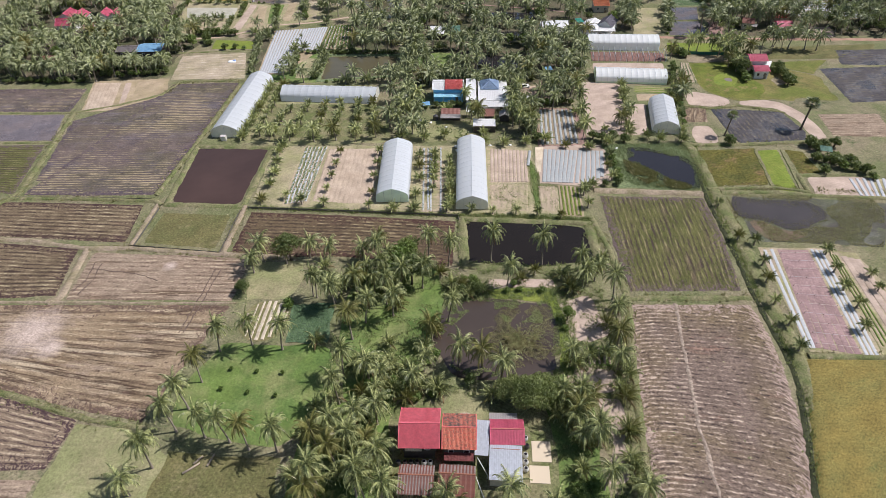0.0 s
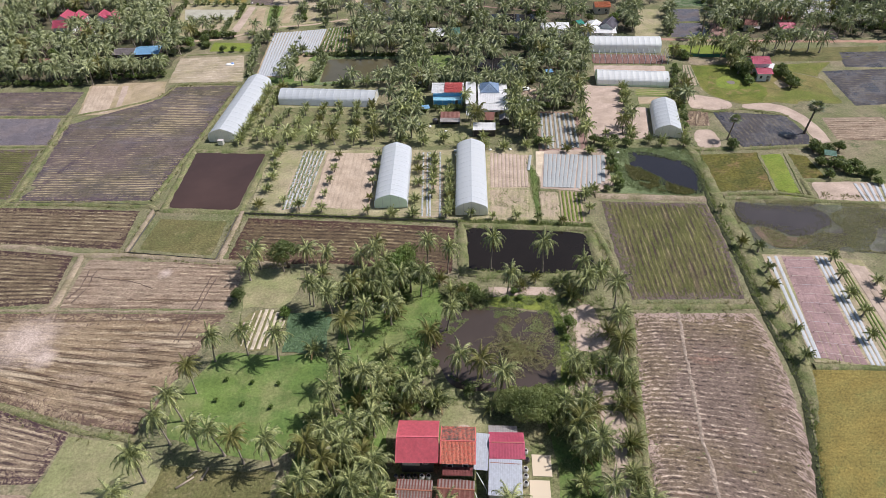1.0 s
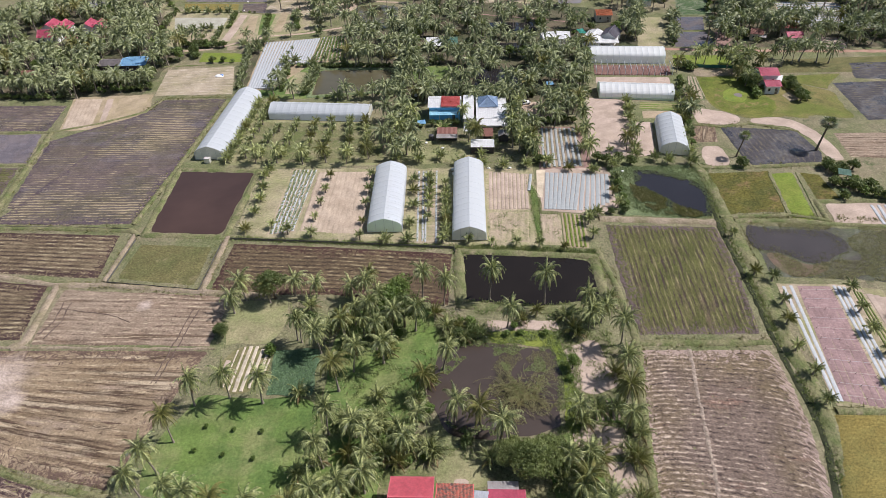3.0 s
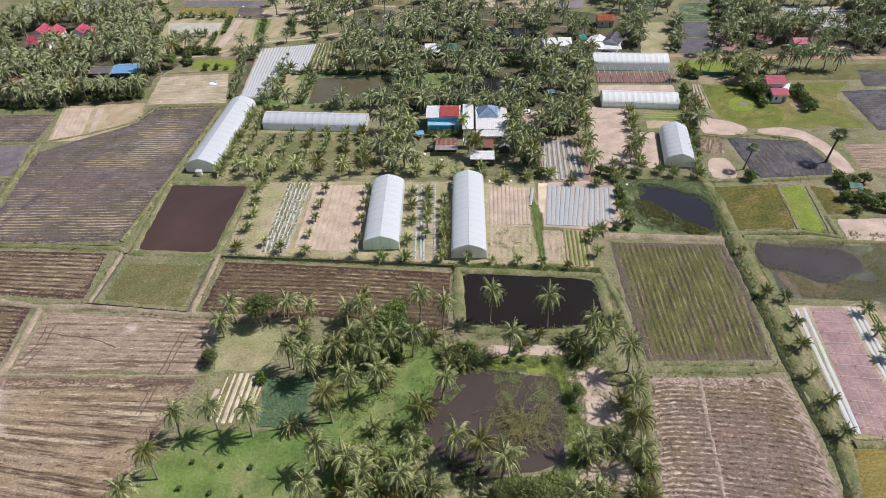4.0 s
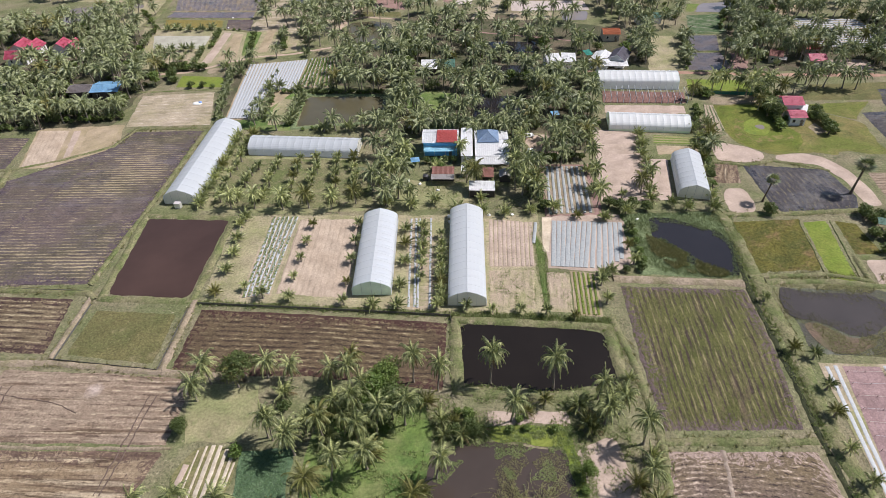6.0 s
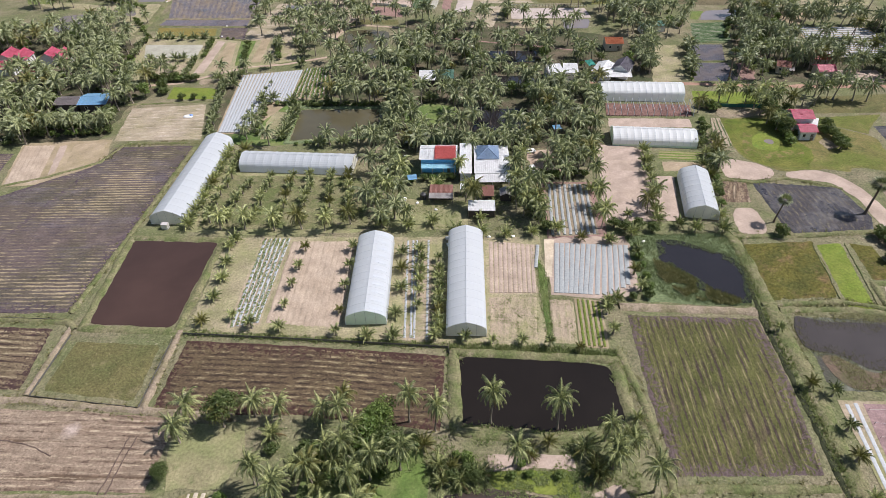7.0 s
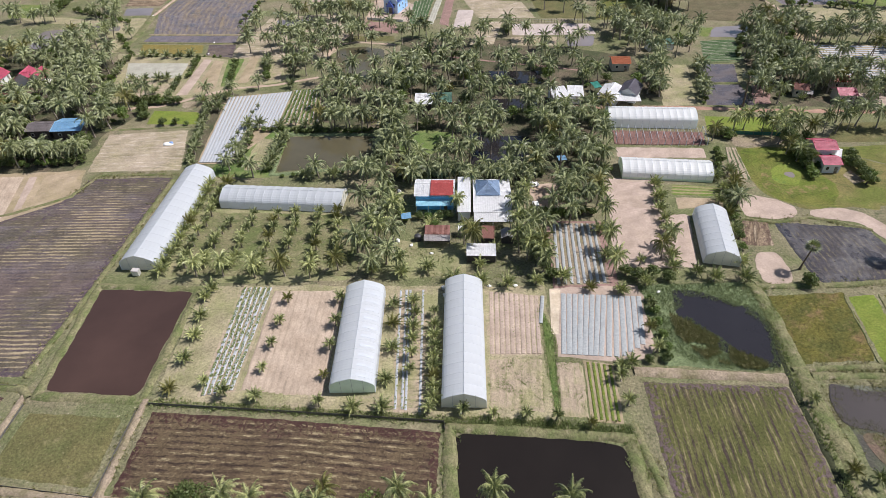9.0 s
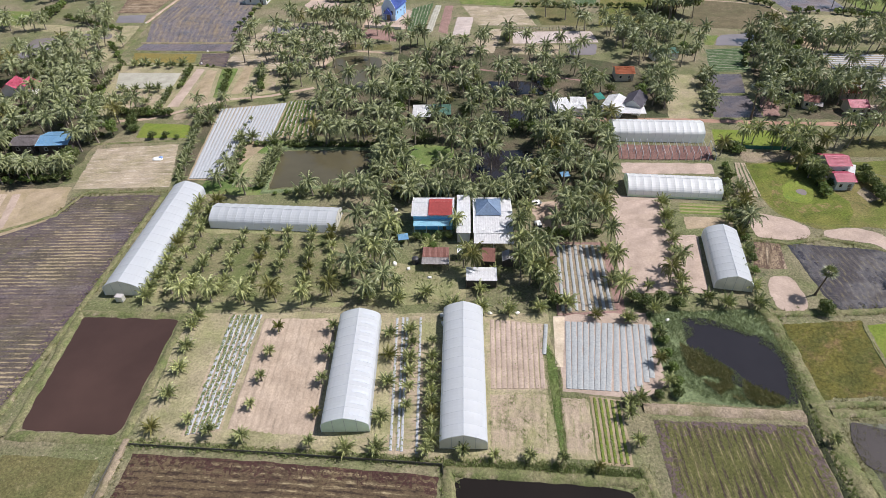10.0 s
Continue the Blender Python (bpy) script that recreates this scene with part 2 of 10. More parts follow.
M_REEDS = earth("reed_bed", (0.165, 0.205, 0.095), (0.125, 0.155, 0.07), 0.2, third=(0.19, 0.20, 0.10), grain=(0.35, 1.7), bump=1.0)
M_MARSH = earth("marsh_weed", (0.080, 0.088, 0.045), (0.066, 0.06, 0.046), 0.10, third=(0.13, 0.145, 0.06), fleck=(0.16, 0.15, 0.09), grain=(0.5, 1.5), wet=0.4)
M_BANK = earth("grassy_bank", (0.195, 0.18, 0.09), (0.12, 0.14, 0.05), 0.15, 0.42, 0.6, third=(0.29, 0.24, 0.15), third_scale=0.4, fleck=(0.10, 0.12, 0.04), grain=(0.35, 1.65))
M_BANK_DRY = earth("earth_bank", (0.30, 0.24, 0.16), (0.20, 0.175, 0.09), 0.15, 0.45, 0.65, third=(0.36, 0.29, 0.20), third_scale=0.4, grain=(0.45, 1.5))
M_PLOUGH = earth("ploughed_brown", (0.22, 0.165, 0.108), (0.16, 0.118, 0.078), 0.05, row=(0.42, 0.34, 0.22), spacing=1.5, keep=0.55, row_depth=0.11, dark=(0.07, 0.048, 0.04), third=(0.13, 0.09, 0.07), headland=(0.058, 0.034, 0.036), row_wave=0.6, sharp=0.12)
M_PLOUGH_DARK = earth("ploughed_dark", (0.170, 0.130, 0.076), (0.122, 0.090, 0.053), 0.06, row=(0.38, 0.315, 0.185), row_depth=0.11, row_patch=0.05, spacing=1.5, keep=0.575, dark=(0.052, 0.035, 0.026), dark_keep=0.53, third=(0.10, 0.062, 0.042), headland=(0.056, 0.032, 0.029), row_wave=0.45, sharp=0.14)
M_STUBBLE = earth("stubble_pale", (0.285, 0.22, 0.15), (0.225, 0.165, 0.11), 0.05, row=(0.41, 0.33, 0.215), spacing=1.4, row_depth=0.085, row_wave=0.6, row_patch=0.04, sharp=0.12, keep=0.55, dark=(0.115, 0.08, 0.055), dark_keep=0.57, third=(0.18, 0.125, 0.08), third_lo=0.5, band=(0.13, 0.09, 0.062), band_lo=0.53, band_hi=0.61, ash=((-69.3, 105.6, 1.6),))
M_STUBBLE_BROWN = earth("stubble_brown", (0.27, 0.205, 0.125), (0.21, 0.152, 0.088), 0.045, row=(0.38, 0.30, 0.185), spacing=1.9, row_depth=0.085, row_wave=0.5, row_patch=0.05, sharp=0.12, keep=0.555, dark=(0.095, 0.062, 0.042), dark_keep=0.58, band=(0.075, 0.050, 0.034), band_lo=0.485, band_hi=0.56, pale_band=(0.37, 0.30, 0.215), third=(0.30, 0.23, 0.165), third_lo=0.52, headland=(0.12, 0.08, 0.058), ash=((-91.5, 84.5, 6.6), (-85.5, 80.0, 3.0)))
M_HARROW = earth("harrowed_straw", (0.162, 0.121, 0.090), (0.158, 0.120, 0.068), 0.05, row=(0.48, 0.385, 0.28), spacing=1.05, row_depth=0.075, dash=0.6, row_wave=0.35, keep=0.545, dark=(0.055, 0.041, 0.033), dark_keep=0.555, third=(0.19, 0.115, 0.08), third_lo=0.58, third_hi=0.68, row_patch=0.04, headland=(0.33, 0.25, 0.195), sharp=0.13, fleck=(0.40, 0.33, 0.25), fleck_lo=0.66, grain=(0.4, 1.6))
M_GREENROWS = earth("regrown_rows", (0.102, 0.102, 0.034), (0.078, 0.082, 0.026), 0.06, row=(0.225, 0.190, 0.095), spacing=1.3, dash=0.16, row_depth=0.085, keep=0.565, dark=(0.058, 0.043, 0.033), dark_keep=0.53, third=(0.12, 0.082, 0.06), third_lo=0.52, headland=(0.118, 0.086, 0.080), row_wave=0.25, sharp=0.13)
M_PADDY = earth("wet_paddy", (0.128, 0.098, 0.080), (0.100, 0.086, 0.054), 0.035, row=(0.31, 0.25, 0.145), row_depth=0.13, spacing=1.25, keep=0.60, dark=(0.085, 0.068, 0.066), dark_keep=0.60, third=(0.155, 0.132, 0.128), third_scale=0.06, third_lo=0.5, wet=0.42, headland=(0.085, 0.062, 0.066), sharp=0.09, row_wave=0.35, row_patch=0.09)
M_PADDY.node_tree.nodes["Principled BSDF"].inputs["Specular IOR Level"].default_value = 0.22
M_PADDY_DARK = earth("flooded_paddy", (0.050, 0.044, 0.046), (0.070, 0.062, 0.056), 0.06, row=(0.165, 0.140, 0.066), row_depth=0.07, row_wave=0.9, spacing=1.6, dash=0.5, keep=0.54, dark=(0.022, 0.021, 0.022), wet=0.43, bump=0.5, headland=(0.03, 0.03, 0.034))
M_MUD = earth("wet_mud", (0.165, 0.138, 0.13), (0.125, 0.105, 0.10), 0.05, wet=0.5, bump=0.25)
M_SAND = earth("bare_sand", (0.44, 0.345, 0.262), (0.375, 0.295, 0.215), 0.08, grain=(0.8, 1.2), bump=0.3, fleck=(0.33, 0.27, 0.18), fleck_lo=0.66)
M_SANDROWS = earth("raked_sand", (0.45, 0.36, 0.255), (0.39, 0.305, 0.21), 0.08, row=(0.32, 0.255, 0.175), spacing=1.4, row_depth=0.12, keep=0.53, grain=(0.75, 1.25), row_wave=0.08)
M_SANDWEED = earth("weedy_sand", (0.38, 0.305, 0.205), (0.26, 0.245, 0.115), 0.10, 0.45, 0.62, row=(0.18, 0.19, 0.075), spacing=1.6, keep=0.53, grain=(0.65, 1.35), row_wave=0.3)
M_STRAWFIELD = earth("dry_straw_field", (0.38, 0.30, 0.19), (0.29, 0.235, 0.13), 0.08, fleck=(0.45, 0.37, 0.27), grain=(0.8, 1.2))
M_RICE = earth("ripe_rice", (0.215, 0.168, 0.048), (0.172, 0.152, 0.047), 0.10, 0.4, 0.62, third=(0.145, 0.15, 0.047), third_lo=0.55, grain=(0.4, 1.6), fine=3.0)
M_BRIGHT = earth("young_rice", (0.125, 0.175, 0.042), (0.165, 0.18, 0.058), 0.12, third=(0.09, 0.125, 0.036), third_scale=0.2, grain=(0.5, 1.5), fine=2.2)
M_REDSOIL = earth("red_soil", (0.29, 0.185, 0.145), (0.24, 0.155, 0.12), 0.12, grain=(0.6, 1.4), fleck=(0.36, 0.27, 0.22))
M_DIRTROAD = earth("dirt_road", (0.45, 0.35, 0.25), (0.38, 0.28, 0.19), 0.15, grain=(0.85, 1.12), bump=0.2)
M_SLAB = earth("cream_slab", (0.62, 0.53, 0.37), (0.52, 0.43, 0.29), 0.4, third=(0.46, 0.37, 0.25), third_scale=0.9, grain=(0.82, 1.12), bump=0.1, fleck=(0.42, 0.35, 0.24), fleck_lo=0.66)
M_GREYPLOT = earth("grey_green_plot", (0.40, 0.38, 0.29), (0.36, 0.35, 0.26), 0.1, grain=(0.85, 1.12))


def water(name, colour, rough=0.08, ripple=0.05):
    m, nt, b = material(name, rough, 0.5)
    co = node(nt, "TexCoord").outputs["Object"]
    col = mixed(nt, spread(nt, noisy(nt, co, 0.06, 4.0), 0.35, 0.7), colour, tuple(c * 1.35 for c in colour))
    nt.links.new(col, b.inputs["Base Color"])
    bumped(nt, b, noisy(nt, co, 1.6, 3.0), ripple, 0.05)
    return m


M_WATER_BROWN = water("brown_water", (0.055, 0.032, 0.025))
M_WATER_DARK = water("dark_water", (0.019, 0.017, 0.019))
M_WATER_BLACK = water("peaty_water", (0.014, 0.011, 0.009), 0.2)
M_WATER_BLACK.node_tree.nodes["Principled BSDF"].inputs["Specular IOR Level"].default_value = 0.25
M_WATER_GREEN = water("green_water", (0.085, 0.075, 0.045))
M_WATER_MURK = water("murky_water", (0.055, 0.042, 0.035))
M_WATER_MARSH = water("marsh_water", (0.048, 0.040, 0.037), 0.2)
M_WATER_GREY = water("grey_water", (0.19, 0.165, 0.16))


def plain(name, colour, rough=0.6, metal=0.0, vary=0.18, scale=1.2, spec=0.4, bump=0.0, stain=None, stain_lo=0.55):
    m, nt, b = material(name, rough, spec)
    co = node(nt, "TexCoord").outputs["Object"]
    dark, light = tuple(c * (1 - vary) for c in colour), tuple(min(1.0, c * (1 + vary)) for c in colour)
    col = mixed(nt, spread(nt, noisy(nt, co, scale, 6.0, 0.7), 0.3, 0.7), dark, light)
    if stain:
        col = mixed(nt, spread(nt, noisy(nt, co, scale * 0.45, 6.0, 0.75), stain_lo, stain_lo + 0.15), col, stain)
    nt.links.new(col, b.inputs["Base Color"])
    b.inputs["Metallic"].default_value = metal
    if bump:
        bumped(nt, b, noisy(nt, co, scale * 4, 4.0), bump, 0.03)
    return m


def leafy(name, colour, alt, rough=0.5, spec=0.35, through_light=0.25):
    """Leaves: two greens by leaf and by tree, some light passing through."""
    m, nt, b = material(name, rough, spec)
    info = node(nt, "ObjectInfo")
    geo = node(nt, "NewGeometry")
    k = maths(nt, "ADD", maths(nt, "MULTIPLY", info.outputs["Random"], 0.3), maths(nt, "MULTIPLY", geo.outputs["Random Per Island"], 0.6))
    k = maths(nt, "ADD", k, spread(nt, noisy(nt, node(nt, "TexCoord").outputs["Object"], 0.16, 3.0), 0.35, 0.65, 0.0, 0.4))
    col = mixed(nt, spread(nt, k, 0.3, 1.05), colour, alt)
    nt.links.new(col, b.inputs["Base Color"])
    tr = node(nt, "BsdfTranslucent", Color=mixed(nt, 0.5, col, (0.20, 0.24, 0.04)))
    mx = node(nt, "MixShader", Fac=through_light, i1=b.outputs[0], i2=tr.outputs[0])
    nt.links.new(mx.outputs[0], nt.nodes["Material Output"].inputs[0])
    return m


# pale tone paints sun glints on leaflets, dark tone the crown's inner shade
M_FROND = leafy("palm_frond", (0.052, 0.079, 0.031), (0.67, 0.69, 0.295), 0.45, 0.6, 0.26)
# distance haze mixed into the frond greens: lifted darks, duller brights
M_FROND_HAZED = leafy("hazed_palm_frond", (0.046, 0.067, 0.034), (0.39, 0.42, 0.20), 0.46, 0.5, 0.18)
M_FROND_YELLOW = leafy("yellow_frond", (0.13, 0.14, 0.04), (0.30, 0.27, 0.10), 0.40, 0.45, 0.25)
M_FROND_DEAD = leafy("dead_frond", (0.20, 0.135, 0.07), (0.27, 0.19, 0.10), 0.8, 0.1, 0.1)
M_LEAF = leafy("tree_leaf", (0.07, 0.105, 0.034), (0.16, 0.195, 0.07), 0.5, 0.3, 0.35)
M_LEAF_BRIGHT = leafy("bright_leaf", (0.11, 0.18, 0.042), (0.21, 0.27, 0.08), 0.5, 0.3, 0.35)
M_LEAF_SOFT = leafy("soft_leaf", (0.105, 0.145, 0.045), (0.33, 0.37, 0.145), 0.5, 0.3, 0.45)
M_TRUNK = plain("palm_trunk", (0.26, 0.22, 0.18), 0.9, vary=0.3, scale=3.0, bump=0.4)
M_BARK = plain("bark", (0.15, 0.115, 0.085), 0.9, vary=0.3, scale=3.0, bump=0.4)

def sheer(name, colour, rough, share, vary=0.05):
    """Thin film or net that lets part of the light through."""
    m = plain(name, colour, rough, vary=vary, scale=0.5)
    nt = m.node_tree
    tr = node(nt, "BsdfTranslucent", Color=rgba(tuple(min(1.0, c * 1.15) for c in colour)))
    mx = node(nt, "MixShader", Fac=share, i1=nt.nodes["Principled BSDF"].outputs[0], i2=tr.outputs[0])
    nt.links.new(mx.outputs[0], nt.nodes["Material Output"].inputs[0])
    return m


M_FILM = sheer("white_film", (0.72, 0.75, 0.79), 0.40, 0.45)
# the same film with a whiter base colour and slightly less translucent
M_FILM_WHITER = sheer("whiter_film", (0.86, 0.87, 0.88), 0.40, 0.38)
M_NET = sheer("grey_net", (0.78, 0.77, 0.70), 0.9, 0.5, 0.10)
M_NET_GREEN = sheer("green_net", (0.80, 0.87, 0.76), 0.9, 0.5, 0.10)
M_STEEL = plain("galvanised_steel", (0.55, 0.56, 0.57), 0.45, 0.6, 0.1)
M_MULCH = plain("silver_mulch", (0.33, 0.345, 0.345), 0.45, 0.0, 0.25, 2.5, bump=0.6)
M_MULCH_PALE = plain("pale_mulch", (0.40, 0.415, 0.435), 0.48, 0.0, 0.22, 2.5, bump=0.6)
M_STRAP = sheer("film_strap", (0.62, 0.65, 0.69), 0.5, 0.3)
M_FENCE = sheer("fence_net", (0.24, 0.23, 0.21), 0.9, 0.5, 0.15)
M_MEADOW = earth("meadow_grass", (0.122, 0.140, 0.032), (0.180, 0.155, 0.056), 0.06, 0.42, 0.58, third=(0.080, 0.105, 0.028), third_scale=0.12, fleck=(0.215, 0.175, 0.085), grain=(0.4, 1.6))
M_LUSH = earth("lush_meadow", (0.112, 0.140, 0.024), (0.150, 0.150, 0.036), 0.10, 0.42, 0.60, third=(0.080, 0.108, 0.022), third_scale=0.25, third_lo=0.5, fleck=(0.20, 0.165, 0.07), fleck_lo=0.64, grain=(0.4, 1.6))
M_STRAWPATCH = earth("straw_in_grass", (0.20, 0.16, 0.062), (0.118, 0.138, 0.028), 0.45, 0.40, 0.52, third=(0.29, 0.225, 0.12), third_scale=0.8, third_lo=0.6, grain=(0.45, 1.6))
M_OLIVE = earth("olive_rough_grass", (0.112, 0.102, 0.024), (0.080, 0.083, 0.022), 0.14, 0.42, 0.58, third=(0.155, 0.105, 0.048), third_scale=0.11, third_lo=0.50, third_hi=0.64, fleck=(0.175, 0.155, 0.06), fleck_lo=0.65, grain=(0.35, 1.65), fine=1.6)

M_VEGROWS = earth("vegetable_rows", (0.070, 0.115, 0.045), (0.055, 0.09, 0.036), 0.2, row=(0.30, 0.29, 0.20), spacing=1.7, row_depth=0.13, keep=0.56, sharp=0.1, row_wave=0.1, fleck=(0.14, 0.18, 0.08))
M_STRIPGREEN = earth("green_strips", (0.29, 0.25, 0.12), (0.24, 0.22, 0.10), 0.2, row=(0.135, 0.185, 0.040), spacing=1.55, row_depth=0.16, keep=0.47, sharp=0.1, row_wave=0.15, grain=(0.6, 1.4))
M_STRIPBASE = earth("olive_garden_soil", (0.155, 0.155, 0.058), (0.20, 0.175, 0.085), 0.4, third=(0.11, 0.125, 0.04), third_scale=0.7, grain=(0.5, 1.5))
M_PALESTRIP = earth("cream_strip", (0.56, 0.485, 0.36), (0.46, 0.39, 0.27), 0.6, third=(0.33, 0.30, 0.17), third_scale=0.9, third_lo=0.6, grain=(0.75, 1.2))
M_VEGSAND = earth("vegetable_sand", (0.36, 0.29, 0.20), (0.30, 0.25, 0.16), 0.2, row=(0.075, 0.10, 0.04), spacing=1.3, row_depth=0.11, keep=0.52, sharp=0.06, row_wave=0.1)
M_CUTSTRAW = earth("mown_straw", (0.375, 0.31, 0.21), (0.285, 0.245, 0.14), 0.07, 0.4, 0.62, row=(0.52, 0.445, 0.345), spacing=2.4, row_depth=0.05, keep=0.54, sharp=0.12, third=(0.165, 0.155, 0.07), third_lo=0.52, grain=(0.55, 1.45))
M_TANFIELD = earth("tan_field", (0.145, 0.12, 0.066), (0.108, 0.10, 0.05), 0.05, 0.4, 0.62, third=(0.21, 0.165, 0.10), fleck=(0.10, 0.11, 0.045), grain=(0.5, 1.5))
M_WHITEPLOT = earth("whitish_plot", (0.50, 0.43, 0.36), (0.44, 0.37, 0.30), 0.1, row=(0.33, 0.26, 0.2), spacing=2.2, row_depth=0.05, keep=0.60, grain=(0.75, 1.2))
M_PADDY_ROWS = earth("ridged_paddy", (0.155, 0.135, 0.128), (0.115, 0.103, 0.102), 0.035, row=(0.26, 0.215, 0.13), row_depth=0.07, spacing=2.6, keep=0.54, dark=(0.09, 0.078, 0.076), dark_keep=0.55, third=(0.215, 0.165, 0.10), third_lo=0.47, third_hi=0.62, wet=0.42, row_wave=0.15, sharp=0.12)
# weedy grass and soil, darkened in colour for the shade below the palms
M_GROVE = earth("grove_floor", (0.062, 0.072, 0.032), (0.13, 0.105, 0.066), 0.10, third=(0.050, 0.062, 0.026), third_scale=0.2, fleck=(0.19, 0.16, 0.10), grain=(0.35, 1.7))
M_PADDY_POOL = earth("standing_paddy", (0.105, 0.088, 0.082), (0.080, 0.070, 0.070), 0.06, row=(0.15, 0.13, 0.11), row_depth=0.03, spacing=1.6, keep=0.56, wet=0.5, bump=0.3)
M_VIVID = earth("vivid_rice", (0.150, 0.200, 0.032), (0.18, 0.205, 0.042), 0.12, third=(0.11, 0.165, 0.04), third_scale=0.2, grain=(0.6, 1.4), fine=2.2)
M_REDWEED = earth("red_marsh_weed", (0.155, 0.11, 0.075), (0.115, 0.10, 0.055), 0.3, third=(0.085, 0.075, 0.06), fleck=(0.18, 0.16, 0.09), grain=(0.45, 1.55))
M_REDTILL = earth("rough_red_soil", (0.215, 0.125, 0.095), (0.17, 0.095, 0.075), 0.3, third=(0.11, 0.065, 0.055), third_scale=0.8, grain=(0.35, 1.65), fleck=(0.33, 0.24, 0.19), fleck_lo=0.58)
M_REDPALE = earth("dusty_red_bed", (0.315, 0.215, 0.19), (0.26, 0.175, 0.155), 0.3, grain=(0.7, 1.3), fleck=(0.42, 0.32, 0.29))
M_PLOUGH_WET = earth("ploughed_wet", (0.120, 0.088, 0.048), (0.088, 0.062, 0.037), 0.06, row=(0.30, 0.245, 0.135), row_depth=0.08, spacing=1.3, dash=0.35, row_patch=0.04, keep=0.56, dark=(0.044, 0.031, 0.022), dark_keep=0.53, third=(0.078, 0.048, 0.033), headland=(0.060, 0.030, 0.025), row_wave=0.45, sharp=0.13)

# ---- ground ----
bm = bmesh.new()
bmesh.ops.create_grid(bm, x_segments=60, y_segments=60, size=2400)
uv = bm.loops.layers.uv.new("rows")
for f in bm.faces:
    for loop in f.loops:
        loop[uv].uv = loop.vert.co.xy
ground = tagged(part("ground", bm, M_GROUND), "flat rough grassland between the farm plots, green and straw-dry", "ground", kind="structure")

# fields west of the farm, rows along the first two lines
field("field_west_wet", [(-123.5, 136.8), (-104, 136), (-84.5, 136.2)], [(-106, 210.8), (-92, 211), (-80.2, 211)], M_PADDY, "harvested wet paddy with wavy rows of yellow stubble", ridge=0.05, spacing=1.25, step_u=1.2, ragged=1.0, bearing=0.0)
field("field_west_wet_step", [(-123.2, 144), (-114, 143.6), (-105, 143.6)], [(-131, 181), (-118, 192), (-105.6, 201)], M_PADDY, "harvested wet paddy corner with yellow stubble rows", z=0.045, ridge=0.05, spacing=1.25, step_u=1.2, ragged=1.0, bearing=0.0)
field("field_far_west_a", [(-175, 208), (-137, 208)], [(-163, 189), (-134.5, 188.5)], M_PADDY, "wet purple-grey paddy field", ridge=0.05, spacing=2.0)
field("field_far_west_b", [(-163, 187), (-135, 186.5)], [(-150, 168), (-130, 168)], M_MUD, "wet bare mud paddy", ridge=0.04, spacing=2.0)
field("field_far_west_c", [(-150, 165.5), (-131, 165.5)], [(-131, 138), (-125.5, 137)], M_GREENROWS, "paddy with green regrowth rows", ridge=0.06, spacing=1.8)
field("field_west_a", [(-130, 133.5), (-118.6, 133.4), (-85.5, 131.6)], [(-124, 118.5), (-115.9, 117.5), (-83.5, 114.5)], M_PLOUGH_DARK, "dark ploughed field with straw rows", ridge=0.06, spacing=1.9)
field("field_fenced_green", [(-79.6, 128.2), (-59.8, 127.0)], [(-80.4, 114.2), (-59.6, 111.2)], M_FALLOW, "square fenced plot of short olive grass", ridge=0.0)
field("field_centre_dark", [(-55.7, 127.8), (-28, 125.6), (0.2, 122.8)], [(-56.6, 108.8), (-28, 108.4), (-0.8, 104.5)], M_PLOUGH_WET, "dark brown ploughed field with pale straw furrows", ridge=0.06, spacing=1.9, step_u=1.0)
field("field_west_b", [(-125, 116), (-116.8, 115.4), (-94.5, 112.6)], [(-112, 95), (-104.6, 94.8), (-91.8, 95.6)], M_PLOUGH_DARK, "ploughed field with dark wet soil and straw", ridge=0.06, spacing=1.7)
field("field_west_c", [(-90.8, 111.2), (-70, 110), (-50.2, 108.3)], [(-89.7, 94.3), (-70, 93.8), (-50.5, 93.4)], M_STUBBLE, "pale stubble field with tractor marks", ridge=0.06, spacing=1.9, step_u=1.0)
field("field_west_d", [(-112, 92.9), (-90, 93.0), (-50.5, 92.4)], [(-98, 71.5), (-89.7, 69.5), (-74, 65), (-58.5, 61.5)], M_STUBBLE_BROWN, "large brown stubble field with long dark furrows", ridge=0.06, spacing=2.1, step_u=1.0)
field("field_west_e", [(-98, 70.5), (-88.9, 68), (-70.5, 62.3)], [(-84, 52.5), (-79.4, 52.2), (-71.5, 52.6)], M_PLOUGH, "ploughed field corner with dark scored soil", ridge=0.06, spacing=1.6)
field("field_west_f", [(-84, 50.8), (-72, 50.8)], [(-80, 44), (-72, 42)], M_STUBBLE, "brown stubble field", ridge=0.12)
# the home plot
sheet("lawn", [(-54.5, 66), (-52.7, 74), (-49, 80.5), (-38, 80.6), (-26, 80), (-24, 70), (-29, 60), (-31.4, 56.5), (-40, 57.5), (-53, 61)], M_LAWN, "bright green lawn under coconut palms", "lawn", z=0.03, ragged=1.2, curve=2)
sheet("lawn_inner", [(-22, 104), (-4, 104), (-3, 92), (-5, 80), (-10, 68), (-22, 66), (-25, 80), (-26, 95)], M_LAWN, "green grass floor of the palm grove", "lawn", z=0.02, ragged=1.5, curve=2)
sheet("house_yard", [(-12, 66), (20, 66), (22, 47), (24, 40), (-14, 40), (-13, 52)], M_BANK, "worn grass yard round the houses", "yard", z=0.025, ragged=1.5, curve=2)
sheet("weed_plot", [(-37, 92.4), (-27.4, 92.4), (-27.6, 80.6), (-36, 81)], M_WEEDS, "dense dark green plot of broad-leaved weeds", "vegetable plot", z=0.10, ragged=0.8)
